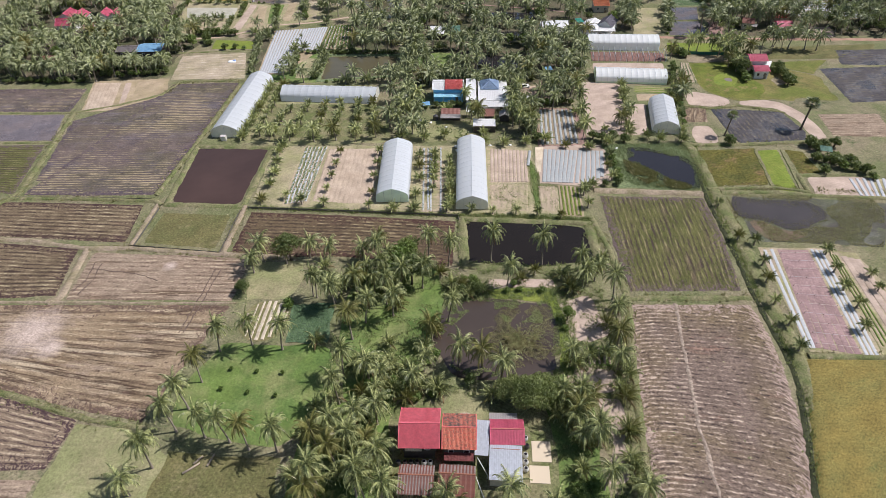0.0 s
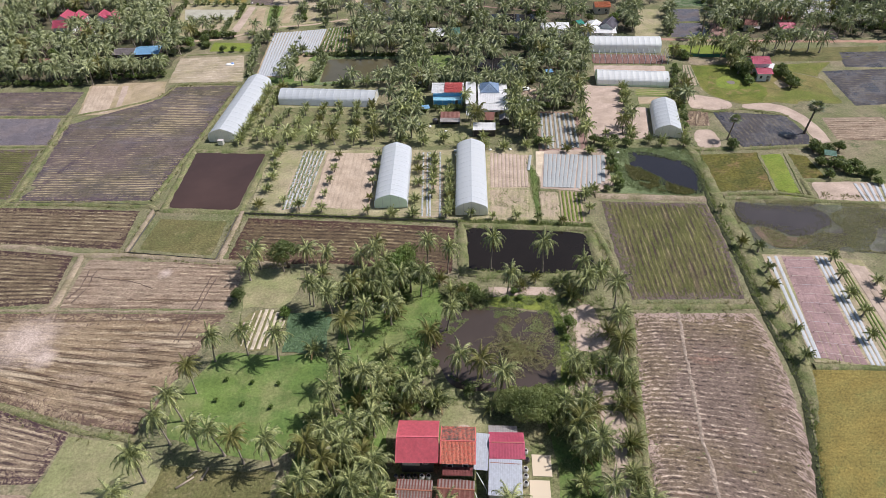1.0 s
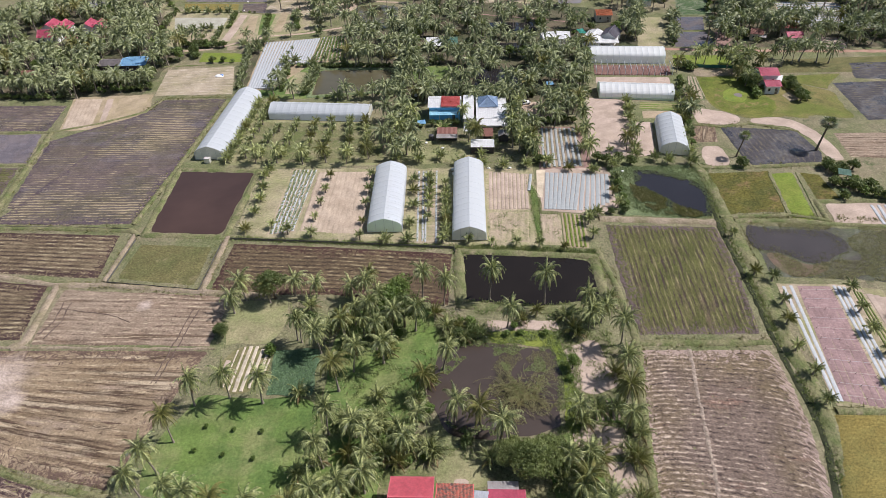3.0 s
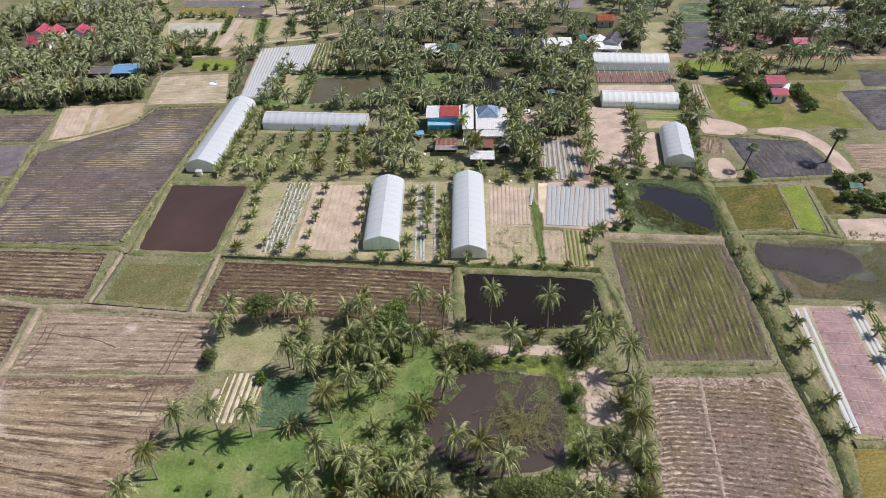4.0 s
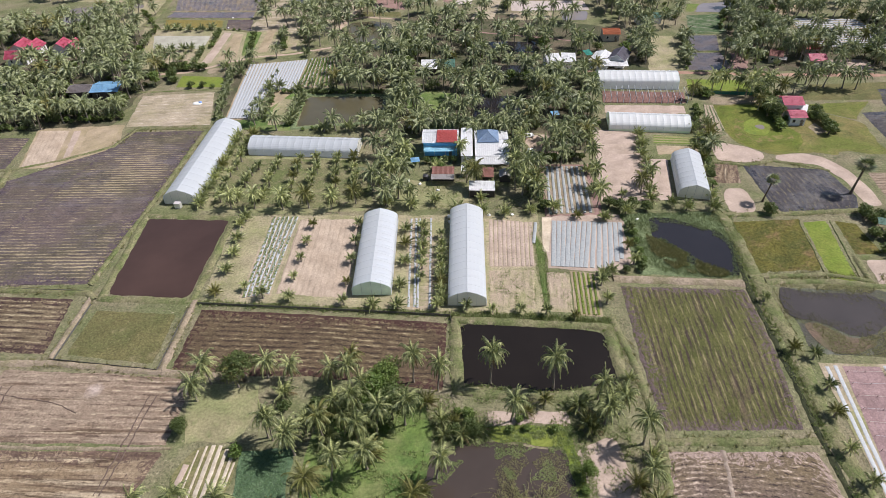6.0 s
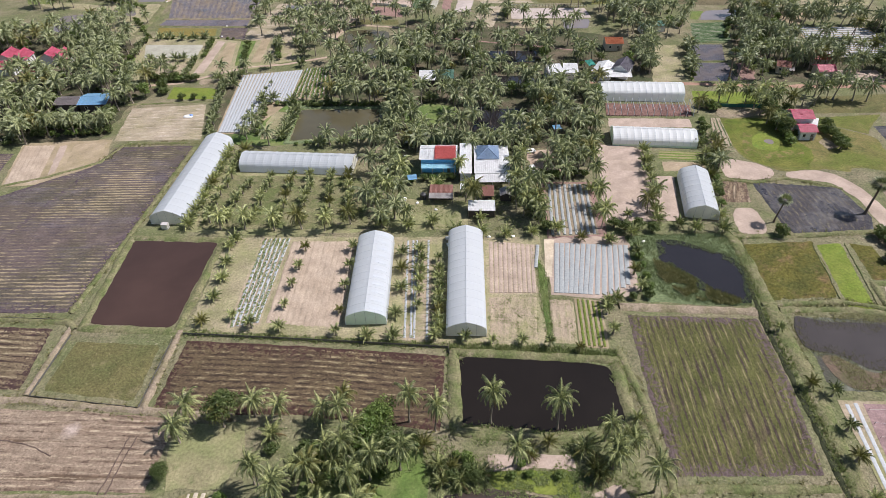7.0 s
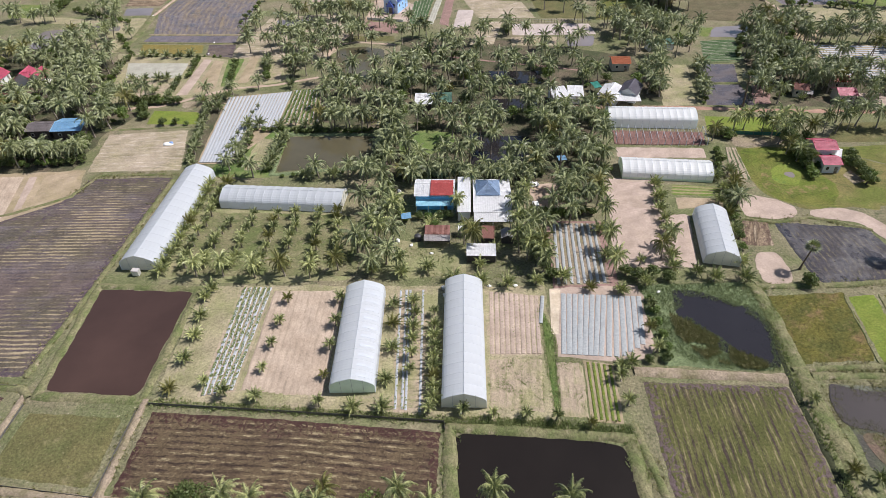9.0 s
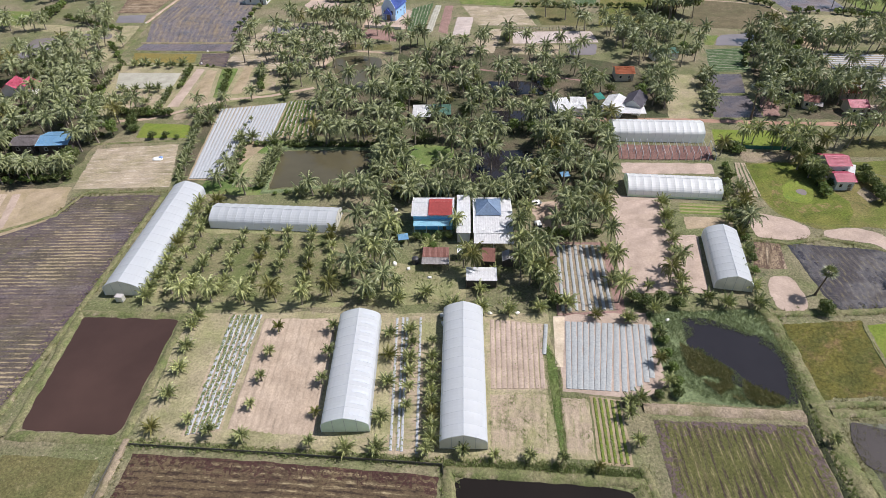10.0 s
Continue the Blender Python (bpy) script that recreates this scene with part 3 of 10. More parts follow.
sheet("mown_plot", [(-49.5, 106.5), (-36.6, 106.6), (-36.6, 100), (-37.6, 94.0), (-47.6, 94), (-49.4, 99.2)], M_DRYLAWN, "short dry grass plot", "grass plot", z=0.03, ragged=1.0)
sheet("dark_grass_plot", [(-51.5, 55.6), (-31.4, 54.6), (-31.0, 38), (-53, 38)], M_FALLOW, "rough dark grass plot", "grass plot", z=0.03, ragged=0.6)
sheet("west_verge", [(-71, 61.8), (-58, 60.5), (-51.5, 55), (-53, 38), (-72, 38)], M_DRYLAWN, "pale green grass verge", "verge", z=0.022, ragged=1.0)
sheet("sand_strip", [(7.5, 100.2), (22, 100.2), (22, 97.0), (7.5, 97.2)], M_SAND, "bare sandy strip between the ponds", "bare ground", z=0.05, ragged=1.0)
TRACK = [[(21.8, 91.5), (29.3, 95.4), (30.6, 88.8), (32.4, 83.1), (26.6, 80.5), (22.3, 82.9)],
         [(20.7, 73.8), (30.3, 73.4), (29.8, 68.4), (24.2, 67.1), (21.2, 69.8)],
         [(26.0, 67.0), (30.6, 66.3), (29.2, 57.7), (28.4, 50.3), (23.9, 49.1), (26.5, 56.6)]]
for patch in TRACK:
    sheet("palm_track", patch, M_SAND, "sandy pink track under the palms", "track", z=0.055, ragged=0.9, curve=2)
sheet("track_verge", [(22.5, 97), (27, 96), (30, 88), (29, 75), (32, 66), (31, 55), (28.5, 40), (23.0, 40), (26, 55), (24.2, 67), (22, 78), (22.2, 88)], M_BANK, "worn grass beside the sandy track", "verge", z=0.04, ragged=1.6, curve=2)

sheet("grove_floor", [(-27, 66), (-12, 68), (-13, 40), (-30, 40), (-29, 56)], M_LAWN, "weedy green floor of the palm grove", "ground patch", z=0.016, ragged=1.5, curve=2)
sheet("grove_floor_east", [(14, 71), (24, 74), (25, 60), (23, 40), (16, 40), (17, 60)], M_LAWN, "weedy floor under the palms", "ground patch", z=0.03, ragged=1.5, curve=2)

sheet("rush_bank", [(6, 97), (21, 97), (22.8, 90), (23.6, 80), (22.4, 72.6), (20.2, 72.6), (21.2, 84), (20.2, 92.4), (8, 93.6)], M_VIVID, "fresh green rushes on the pond bank", "reed bed", z=0.06, ragged=0.7, curve=1)
sheet("back_lawn", [(-3.4, 62.0), (-3.0, 66.0), (-1.0, 69.5), (3.4, 69.0), (5.6, 66.0), (5.6, 62.0)], M_DRYLAWN, "short light green grass behind the houses", "lawn", z=0.05, ragged=0.8, curve=2)
sheet("bare_patch", [(-1.0, 63.2), (0.6, 64.2), (2.6, 63.6), (2.2, 62.4), (0.0, 62.2)], M_SAND, "trodden bare patch behind the houses", "bare ground", z=0.065, ragged=0.7, curve=2)

# fields east of the home plot
field("field_east_a", [(39.5, 134.0), (38.6, 112), (38.8, 95.2)], [(67.6, 132.4), (66.8, 115), (63.9, 95.2)], M_GREENROWS, "stubble field with green regrowth in long rows", ridge=0.06, spacing=1.5, step_u=1.0)
field("field_east_b", [(36.8, 91.6), (34.6, 81.5), (32.4, 67.3), (31.8, 55.5), (30.4, 38)], [(64.6, 91.2), (64.8, 84), (64.5, 75.3), (60.8, 55.4), (54.2, 40)], M_HARROW, "harrowed field with pale straw rows", ridge=0.05, spacing=0.95, step_u=0.28, step_v=0.9, rough=0.14, fan=(48.0, 0.05, 0.22, 2.4))
field("field_rice", [(68.4, 75.6), (95, 75)], [(56.5, 44.0), (74, 44.0)], M_RICE, "ripe golden rice field", z=0.45, ridge=0.06, spacing=0.9, rough=0.12)
field("field_marsh", [(74.6, 133.4), (96, 132.0), (118, 128.6)], [(73.4, 112.6), (88, 111.6), (104, 109.6)], M_MARSH, "marshy pond margin of low weeds", ridge=0.0, ragged=1.0)
sheet("marsh_red_weed", [(75.7, 121.6), (77.8, 122), (83.0, 117.2), (88.4, 116.8), (84.6, 112.6), (77.8, 113.4), (75.2, 117.3)], M_REDWEED, "reddish low weeds on the marsh edge", "marsh", z=0.11, ragged=1.0, curve=2)
sheet("pond_east", [(75.5, 133.0), (82.0, 131.2), (88.1, 130), (94.9, 129.2), (97.2, 125.7), (96.7, 123.0), (92.4, 120.0), (87.8, 117.4), (83.4, 117.7), (81.0, 120.3), (78.1, 122.3), (74.9, 122.4), (73.2, 124.4), (73.6, 128.4)], M_WATER_MARSH, "shallow dull grey marsh pool", "pond", z=0.13, ragged=1.0, curve=2)

bank("straw_windrow", [(47.9, 91.6), (45.9, 79.9), (44.4, 69.9), (43.0, 60.8), (42.3, 51.2), (41.6, 40)], 0.8, 0.05, earth("loose_straw", (0.36, 0.295, 0.215), (0.20, 0.155, 0.115), 0.9), "pale straw windrow along the harrowed field", category="straw", base=0.10)

# wheel tracks pressed into the stubble
M_RUT = earth("wet_rut", (0.15, 0.11, 0.08), (0.085, 0.06, 0.048), 0.5)
for name, line in (("wheel_track", [(-57.9, 104.6), (-58.4, 98.0), (-58.9, 91.6), (-59.6, 84)]), ("wheel_track", [(-56.7, 104.3), (-57.2, 97.4), (-57.8, 91.4), (-58.6, 84)]), ("wheel_track", [(-88.2, 105.2), (-82.2, 103.9), (-76.4, 103.0), (-70.4, 100.5)]),
                   ("wheel_track", [(-88.3, 106.9), (-87.5, 100.8), (-89.0, 97.0)]), ("wheel_track", [(-86.6, 106.9), (-85.9, 100.8), (-87.4, 96.0)])):
    bank(name, line, 0.32, 0.05, M_RUT, "dark wheel track pressed into stubble", category="track", base=0.10)

# ponds
sheet("pond_brown", [(-80.4, 162.0), (-58.4, 160.8), (-59.6, 131.4), (-78.6, 132.6)], M_WATER_BROWN, "rectangular fish pond of brown water", "pond", z=0.05, ragged=0.5, curve=1)
bank("pond_brown_bank", [(-81.6, 163.2), (-57.2, 161.8), (-58.4, 130.2), (-79.8, 131.4)], 2.2, 0.4, M_BANK, "trodden grassy bank round the brown pond", closed=True)
sheet("pond_dark", [(2.2, 122.2), (12, 122.8), (20, 121.0), (33.2, 119.6), (33.0, 106.0), (18, 104.6), (2.8, 106.2)], M_WATER_BLACK, "dark rectangular pond with weedy banks", "pond", z=0.05, ragged=1.0, curve=2)
bank("pond_dark_bank", [(1.4, 123.6), (34.2, 121.0), (34.0, 104.2), (18, 103.0), (1.6, 104.8)], 2.6, 0.5, M_BANK, "grassy bank round the dark pond", closed=True)
sheet("pond_murky", [(-2.6, 92.6), (8, 93.6), (20.6, 92.5), (21.4, 84.8), (19.1, 72.8), (8, 71.5), (-1.5, 72.3), (-5.4, 81.9)], M_WATER_MURK, "murky pond half overgrown with water weeds", "pond", z=0.05, ragged=1.2, curve=3)
sheet("reed_margin", [(45.5, 161.5), (75, 162), (67.4, 135.6), (44.6, 138)], M_REEDS, "reedy margin round the dark pond", "reed bed", z=0.035, ragged=1.0, curve=1)
sheet("pond_reedy", [(53.0, 159.6), (59.6, 158.6), (64.1, 154.8), (69.2, 152.8), (71.4, 148.5), (70.4, 143.2), (67.9, 136.0), (62.8, 136.9), (59.3, 140.0), (56.4, 143.6), (52.8, 147.8), (51.5, 152.9)], M_WATER_DARK, "dark pond open between reeds", "pond", z=0.06, ragged=1.2, curve=1)
sheet("pond_north", [(-51, 235.4), (-20.5, 234.4), (-20.8, 217.5), (-50.4, 213.4)], M_WATER_GREEN, "greenish brown fish pond", "pond", z=0.05, ragged=0.5, curve=1)
sheet("pond_north_b", [(-46.5, 309.2), (-43.7, 314.6), (-34.2, 315.5), (-25.2, 312), (-24.9, 296.6), (-28.4, 281.7), (-38.4, 283.6)], M_WATER_GREEN, "grove pond of green water", "pond", z=0.05, ragged=0.8, curve=2)

# grove floors: the crowns' shade is partly painted into this ground colour
sheet("grove_ground_north", [(-20, 207), (8, 208), (34, 206), (44, 192), (50, 210), (53, 250), (80, 256), (78, 300), (30, 322), (-18, 326), (-20, 285), (-46, 282), (-44, 246), (-20, 240)], M_GROVE, "grass floor of the northern palm grove, palm shade put into its dark colour", "ground patch", z=0.02, ragged=1.2)
sheet("grove_ground_west", [(-205, 222), (-160, 213), (-135, 212.5), (-114, 215), (-114, 240), (-108, 254), (-126, 262), (-134, 300), (-180, 320), (-220, 300)], M_GROVE, "grass floor of the western palm grove, palm shade put into its dark colour", "ground patch", z=0.02, ragged=1.2)
sheet("grove_ground_east", [(121, 252), (165, 250), (220, 252), (214, 300), (190, 314), (150, 277), (142, 300), (160, 320), (165, 336), (138, 339), (128, 316), (122, 292), (110, 256)], M_GROVE, "grass floor of the eastern palm grove, palm shade put into its dark colour", "ground patch", z=0.02, ragged=1.2)


# the central block of the farm
sheet("farm_floor", [(-57, 163), (24, 161.5), (22, 124), (0, 126), (-56, 130.5)], M_DRYGRASS, "dry grass floor of the farm plots", "ground patch", z=0.015, ragged=0.8)
field("sand_plot", [(-39.8, 131.8), (-39.4, 161.4)], [(-23.0, 130.2), (-22.6, 161.2)], M_SANDROWS, "raked bare sand plot", category="plot", ridge=0.07, spacing=1.5, step_u=1.2)
field("plot_sand_weedy", [(9.6, 140.3), (9.0, 127.2)], [(20.8, 140.3), (19.4, 126.0)], M_SANDWEED, "weedy sand plot", category="plot", ridge=0.07, spacing=1.6)
field("plot_weed_strip", [(21.6, 158), (21.2, 126)], [(24.2, 146), (22.2, 125)], M_LAWN, "strip of tall green weeds", category="plot", ridge=0.0)
field("plot_bare_weedy", [(23.2, 139.3), (22.4, 125.4)], [(28.6, 139.0), (27.6, 124.6)], M_SANDWEED, "sandy plot with sparse weeds", category="plot", ridge=0.06, spacing=1.5)
sheet("concrete_path", [(24.9, 160.3), (27.4, 160.2), (24.9, 146.2), (23.4, 146.3)], M_SLAB, "pale drying path of packed sand", "path", z=0.07, ragged=0.1)
sheet("sandy_apron", [(39, 162.5), (47, 161), (47, 143), (39, 138.2), (24, 140.2), (25, 160.5)], M_SAND, "sand between the mulched beds", "ground patch", z=0.02, ragged=0.6)
sheet("row_floor", [(27.5, 187), (42, 186.5), (41.5, 161.5), (26, 160.8)], M_REDSOIL, "red soil under the mulched rows", "ground patch", z=0.028, ragged=0.6)
sheet("orchard_floor", [(-64, 193), (-24, 190.5), (-20, 166), (-66, 166.5)], M_BANK, "dry grass of the young palm orchard", "ground patch", z=0.015, ragged=1.0)
sheet("orchard_floor", [(-70, 166), (-60, 164), (-40, 163.6), (-22, 164.5), (-24, 178), (-26, 192.6), (-45, 194), (-64, 195), (-69, 206)], M_DRYLAWN, "short light grass between the orchard rows", "ground patch", z=0.012, ragged=1.2, curve=1)
sheet("yard_green", [(-16, 180), (6, 178), (6, 165), (-18, 165)], M_DRYLAWN, "green yard beside the sheds", "yard", z=0.02, ragged=1.5, curve=2)
sheet("house_forecourt", [(24, 205), (34, 205), (34, 190), (26, 188)], M_DIRTROAD, "bare earth forecourt with parked cars", "yard", z=0.03, ragged=1.0, curve=2)

# sandy plots beside the eastern greenhouses
sheet("sand_base_east", [(47.5, 208), (62, 207.5), (59, 192), (62.6, 167.4), (42, 167.6), (46, 195)], M_SAND, "pale sand between the eastern plots", "ground patch", z=0.022, ragged=0.6)
field("sand_plot_a", [(51, 206.2), (62, 206.0)], [(46.6, 197.6), (59.6, 197.2)], M_SAND, "bare sand plot", category="plot")
field("sand_plot_b", [(48, 193.8), (57.8, 193.2)], [(42.6, 168.8), (52.2, 168.0)], M_SAND, "bare sand plot", category="plot")
field("sand_plot_c", [(59.5, 190), (67.2, 189.6)], [(55.5, 168), (62.4, 168)], M_SAND, "bare sand plot beside the greenhouse", category="plot")
field("plot_green_rows", [(65.5, 204.0), (80, 202.0)], [(64, 198.4), (78.4, 197.4)], M_STRIPGREEN, "plot of thin green rows", category="plot", ridge=0.08, spacing=1.4)
field("plot_grey_rows", [(64.5, 197.4), (78.4, 196.5)], [(63.5, 191.4), (77.4, 192.0)], M_STRAWFIELD, "dry straw plot", category="plot", ridge=0.05, spacing=1.4)
field("plot_red_soil", [(56.5, 236.4), (85, 234.2)], [(54.8, 227.2), (83.4, 226)], M_REDTILL, "tilled red soil plot", category="plot", ridge=0.12, spacing=0.9)
field("plot_sand_strip", [(54.5, 226.2), (83.2, 225)], [(53, 218.5), (81.6, 217.5)], M_SAND, "sand strip between the greenhouses", category="plot")

# pale ovals, tracks and fields farther east
sheet("sand_oval_a", [(81.6, 196.4), (86.1, 198.3), (93.0, 195.2), (96.4, 191.1), (94.0, 187.4), (87.8, 186.3), (81.0, 187.6)], M_SAND, "oval of bare pale sand", "bare ground", z=0.05, ragged=0.6, curve=2)
sheet("sand_oval_b", [(77.4, 172.9), (83.3, 173.2), (82.8, 163.1), (80.9, 160.8), (75.2, 161.3), (75.5, 166.9)], M_SAND, "oval of bare pale sand", "bare ground", z=0.05, ragged=0.6, curve=2)
sheet("sand_track_east", [(98.6, 190.2), (107.3, 191.4), (112.5, 189.4), (116.2, 182.0), (117.4, 172.9), (116.8, 164.0), (112.4, 163.3), (112.2, 169), (112.8, 176.2), (109.3, 184.4), (98.4, 187.2)], M_SAND, "curving pale sand track", "track", z=0.05, ragged=0.5, curve=2)
field("field_flooded_east", [(87.0, 186.0), (87.2, 166.3), (88.6, 160.8)], [(110.2, 182.6), (112.0, 168), (108.4, 160.6)], M_PADDY_DARK, "flooded dark paddy with stubble rows", ridge=0.10, spacing=2.2)
field("field_brown_east", [(79.6, 186.6), (74.8, 175.2)], [(86.0, 185.6), (83.2, 174.9)], M_STUBBLE_BROWN, "small dry brown tilled plot", category="plot", ridge=0.1, spacing=1.3)
field("field_meadow_a", [(73.4, 157.6), (92.4, 159.0)], [(70.4, 137.2), (88.6, 138.0)], M_OLIVE, "olive grass field with dry brown streaks", ridge=0.0, rough=0.10, step_u=1.0, step_v=1.0)
field("field_meadow_b", [(91.4, 157.0), (98.8, 157.6)], [(87.9, 134.7), (94.8, 134.0)], M_VIVID, "bright green rice plot", ridge=0.03, spacing=1.5)
field("field_meadow_c", [(99.8, 157.6), (105.5, 156.0)], [(98.0, 143.5), (106, 144)], M_OLIVE, "olive grass field", ridge=0.03, spacing=1.5)
sheet("sand_oval_c", [(99.6, 141.5), (109.2, 141.9), (118, 141), (114, 131.5), (98.3, 131.9)], M_SAND, "patch of bare sand", "bare ground", z=0.05, ragged=0.6, curve=1)
field("field_far_east_a", [(118, 224), (148, 226)], [(136, 211), (138.5, 217)], M_MEADOW, "green grass field", ridge=0.0)
field("field_far_east_b", [(153.5, 235), (185, 236)], [(149.1, 220.4), (180, 219)], M_PADDY_DARK, "flooded paddy with dark rows", ridge=0.1, spacing=2.0)
field("field_far_east_c", [(138.8, 217.2), (172, 219)], [(136.2, 188), (160, 190)], M_PADDY_DARK, "grey wet paddy", ridge=0.08, spacing=2.0)
field("field_far_east_d", [(120.6, 180.2), (142, 180)], [(118.6, 165.0), (138, 164)], M_STUBBLE, "dry straw field with pale rows", ridge=0.08, spacing=2.0)
field("field_far_east_e", [(132, 240), (175, 242)], [(120, 226), (165, 226)], M_FALLOW, "olive grass field", ridge=0.0)

# fields beyond the farm to the north-west
field("sand_plot_west", [(-130.7, 188.6), (-137.4, 213.4)], [(-120.6, 189.6), (-126.8, 213.4)], M_SANDROWS, "bare orange sand plot with raked rows", category="plot", ridge=0.05, spacing=2.0)
field("sand_strip_west", [(-126.2, 213.4), (-122.4, 213.6)], [(-120.2, 192.6), (-118.0, 195.8)], M_SAND, "narrow bare sand strip", category="plot")
sheet("plot_floor_west", [(-131, 188), (-120, 189.2), (-105.4, 200.8), (-109.8, 216), (-138, 214)], M_STRAWFIELD, "dry straw margin round the sand plots", "ground patch", z=0.03, ragged=0.6)
field("straw_plot_west", [(-122.0, 214.0), (-110.4, 215.4)], [(-117.6, 196.2), (-105.8, 201.4)], M_STRAWFIELD, "dry straw plot", category="plot")
bank("dirt_road_east", [(46, 254.5), (88.1, 252.3), (117.3, 249.0), (148, 247.5), (220, 244)], 3.6, 0.05, earth("red_road", (0.37, 0.235, 0.16), (0.31, 0.19, 0.125), 0.2, grain=(0.8, 1.2), bump=0.2), "red dirt road", category="road")
field("green_plot_east", [(89.1, 246.5), (114, 244.8)], [(86.5, 234.5), (109.4, 232.2)], M_VIVID, "bright green plot behind a net fence", category="plot")
sheet("sand_yard_east", [(150, 262), (166, 262), (162, 250), (148, 250)], M_SAND, "sandy yard", "yard", z=0.03, ragged=1.5, curve=2)

# plots between the groves to the north-west
sheet("dry_grass_north_west", [(-215, 365), (-165, 358), (-147, 360), (-140, 335), (-142, 312), (-152, 318), (-172, 325), (-172, 352), (-200, 354)], M_DRYGRASS, "dry grassland beside the paddies", "ground patch", z=0.006, ragged=2.0, curve=2)
sheet("dry_grass_plots", [(-141, 312), (-92, 308), (-66, 312), (-62, 280), (-84, 270), (-112, 262), (-126, 262), (-134, 285)], M_DRYGRASS, "dry grass between the small plots", "ground patch", z=0.006, ragged=2.0, curve=2)
field("straw_field_west", [(-113, 238.5), (-86, 241.5)], [(-109.5, 214.5), (-79.5, 215.0)], M_CUTSTRAW, "mown straw-coloured field with pale streaks", ridge=0.05, spacing=2.0)
field("green_plot_west", [(-104.5, 257.2), (-86.4, 255)], [(-103.5, 245.0), (-83.4, 244.4)], M_VIVID, "lush green plot with reddish weeds", category="plot")
sheet("bare_bank_west", [(-96, 262.6), (-87.3, 264.1), (-84.5, 258.6), (-94, 257.7)], M_BANK_DRY, "bare brown bank beside the road", "bank", z=0.04, ragged=0.6, curve=1)
field("meadow_north_west", [(-232, 386), (-211, 384)], [(-218, 361.5), (-203.5, 361)], M_BRIGHT, "bright green meadow", ridge=0.0)
field("field_north_a", [(-134.8, 335.6), (-143.0, 364.4), (-140.4, 406), (-136, 440)], [(-92.3, 333.6), (-95.5, 364), (-99.5, 403.3), (-101, 440)], M_PADDY_ROWS, "purple-grey wet paddy with long stubble rows", ridge=0.10, spacing=2.6)
field("field_north_b", [(-135.2, 333.9), (-93.0, 331.9)], [(-136.2, 325.9), (-92.3, 322.6)], M_MUD, "bare wet paddy strip", ridge=0.05, spacing=2.4)
field("field_north_c", [(-164, 375), (-149, 376)], [(-161, 362.5), (-145.4, 362.4)], M_WATER_GREY, "flooded paddy", ridge=0.0)
field("field_north_e", [(-172, 408), (-146, 408)], [(-166, 378), (-146.5, 378)], M_STUBBLE_BROWN, "brown fallow field", ridge=0.05, spacing=2.0)
field("field_north_d", [(-135.1, 323.0), (-105.4, 320.4)], [(-131.3, 310.4), (-103.6, 310.8)], M_RICE, "yellow rice field", ridge=0.05, spacing=1.4)
field("field_north_f", [(-104.8, 321.2), (-91.2, 320.8)], [(-101.7, 307.0), (-88.6, 304.8)], M_PADDY, "dark grey wet paddy", ridge=0.05, spacing=2.0)
field("drying_ground", [(-133.2, 302.0), (-105.2, 300.8)], [(-127.0, 284.8), (-103.8, 284.0)], M_GREYPLOT, "flat pale grey drying ground", category="plot")
field("sand_plot_orchard", [(-126.4, 283.6), (-106.4, 282.6)], [(-122.7, 266.4), (-104.1, 267)], M_SANDWEED, "sandy plot of young palms", category="plot")
field("lawn_strip_west", [(-134.2, 290.2), (-130.7, 287.4)], [(-134.6, 268.5), (-124.6, 266.8)], M_BRIGHT, "strip of bright grass beside the grove", category="plot")
field("sand_plot_north", [(-101.6, 305.1), (-96.7, 304.2)], [(-101.2, 267.7), (-95.6, 268.2)], M_SAND, "bare pinkish sand strip", category="plot")
field("straw_plot_north", [(-96.3, 304.0), (-91.6, 302.2)], [(-95.4, 269.5), (-86.6, 274.2)], M_STRAWFIELD, "dry grass plot", category="plot")
field("green_strip_north", [(-91.4, 304.6), (-82.8, 304.7)], [(-86.2, 275.2), (-81.4, 275.6)], M_LAWN, "green grass strip with a hedge", category="plot")
field("straw_plot_north_b", [(-82.5, 310.8), (-77.2, 310.5)], [(-80.8, 278.0), (-75.2, 279.2)], M_STRAWFIELD, "dry sandy plot between hedges", category="plot")
field("straw_plot_north_c", [(-70.4, 301.2), (-65.2, 301.0)], [(-69.2, 281.6), (-63.4, 281.8)], M_SANDWEED, "sandy plot under palms", category="plot")
bank("dirt_road_north", [(-124, 255), (-114.6, 258), (-103.7, 259.4), (-97.7, 262.6), (-91.5, 267.4), (-84.6, 271.8), (-79.1, 274.5), (-64.8, 276.8), (-49.0, 283.7)], 2.4, 0.05, M_DIRTROAD, "narrow dirt road between the plots", category="road")
bank("dirt_track_paddy", [(-144.8, 361.9), (-143.9, 381.9), (-141.9, 406.1), (-138, 440)], 2.2, 0.2, M_DIRTROAD, "straight dirt track beside the paddy", category="road")
bank("grass_track_paddy", [(-141.6, 313.7), (-141.6, 337.1), (-144.8, 361.9)], 4.0, 0.2, M_BANK, "wide grassy track beside the paddy", category="track")
bank("dyke_paddy_a", [(-136, 334.8), (-92, 332.6)], 1.4, 0.3, M_BANK_DRY, "low dry dyke")
bank("dyke_paddy_b", [(-136.6, 324.6), (-91.5, 321.6)], 1.4, 0.3, M_BANK, "low grassy dyke")
bank("dyke_paddy_c", [(-133, 309), (-102, 307.6), (-88, 304)], 1.8, 0.3, M_BANK, "low grassy dyke before the drying ground")
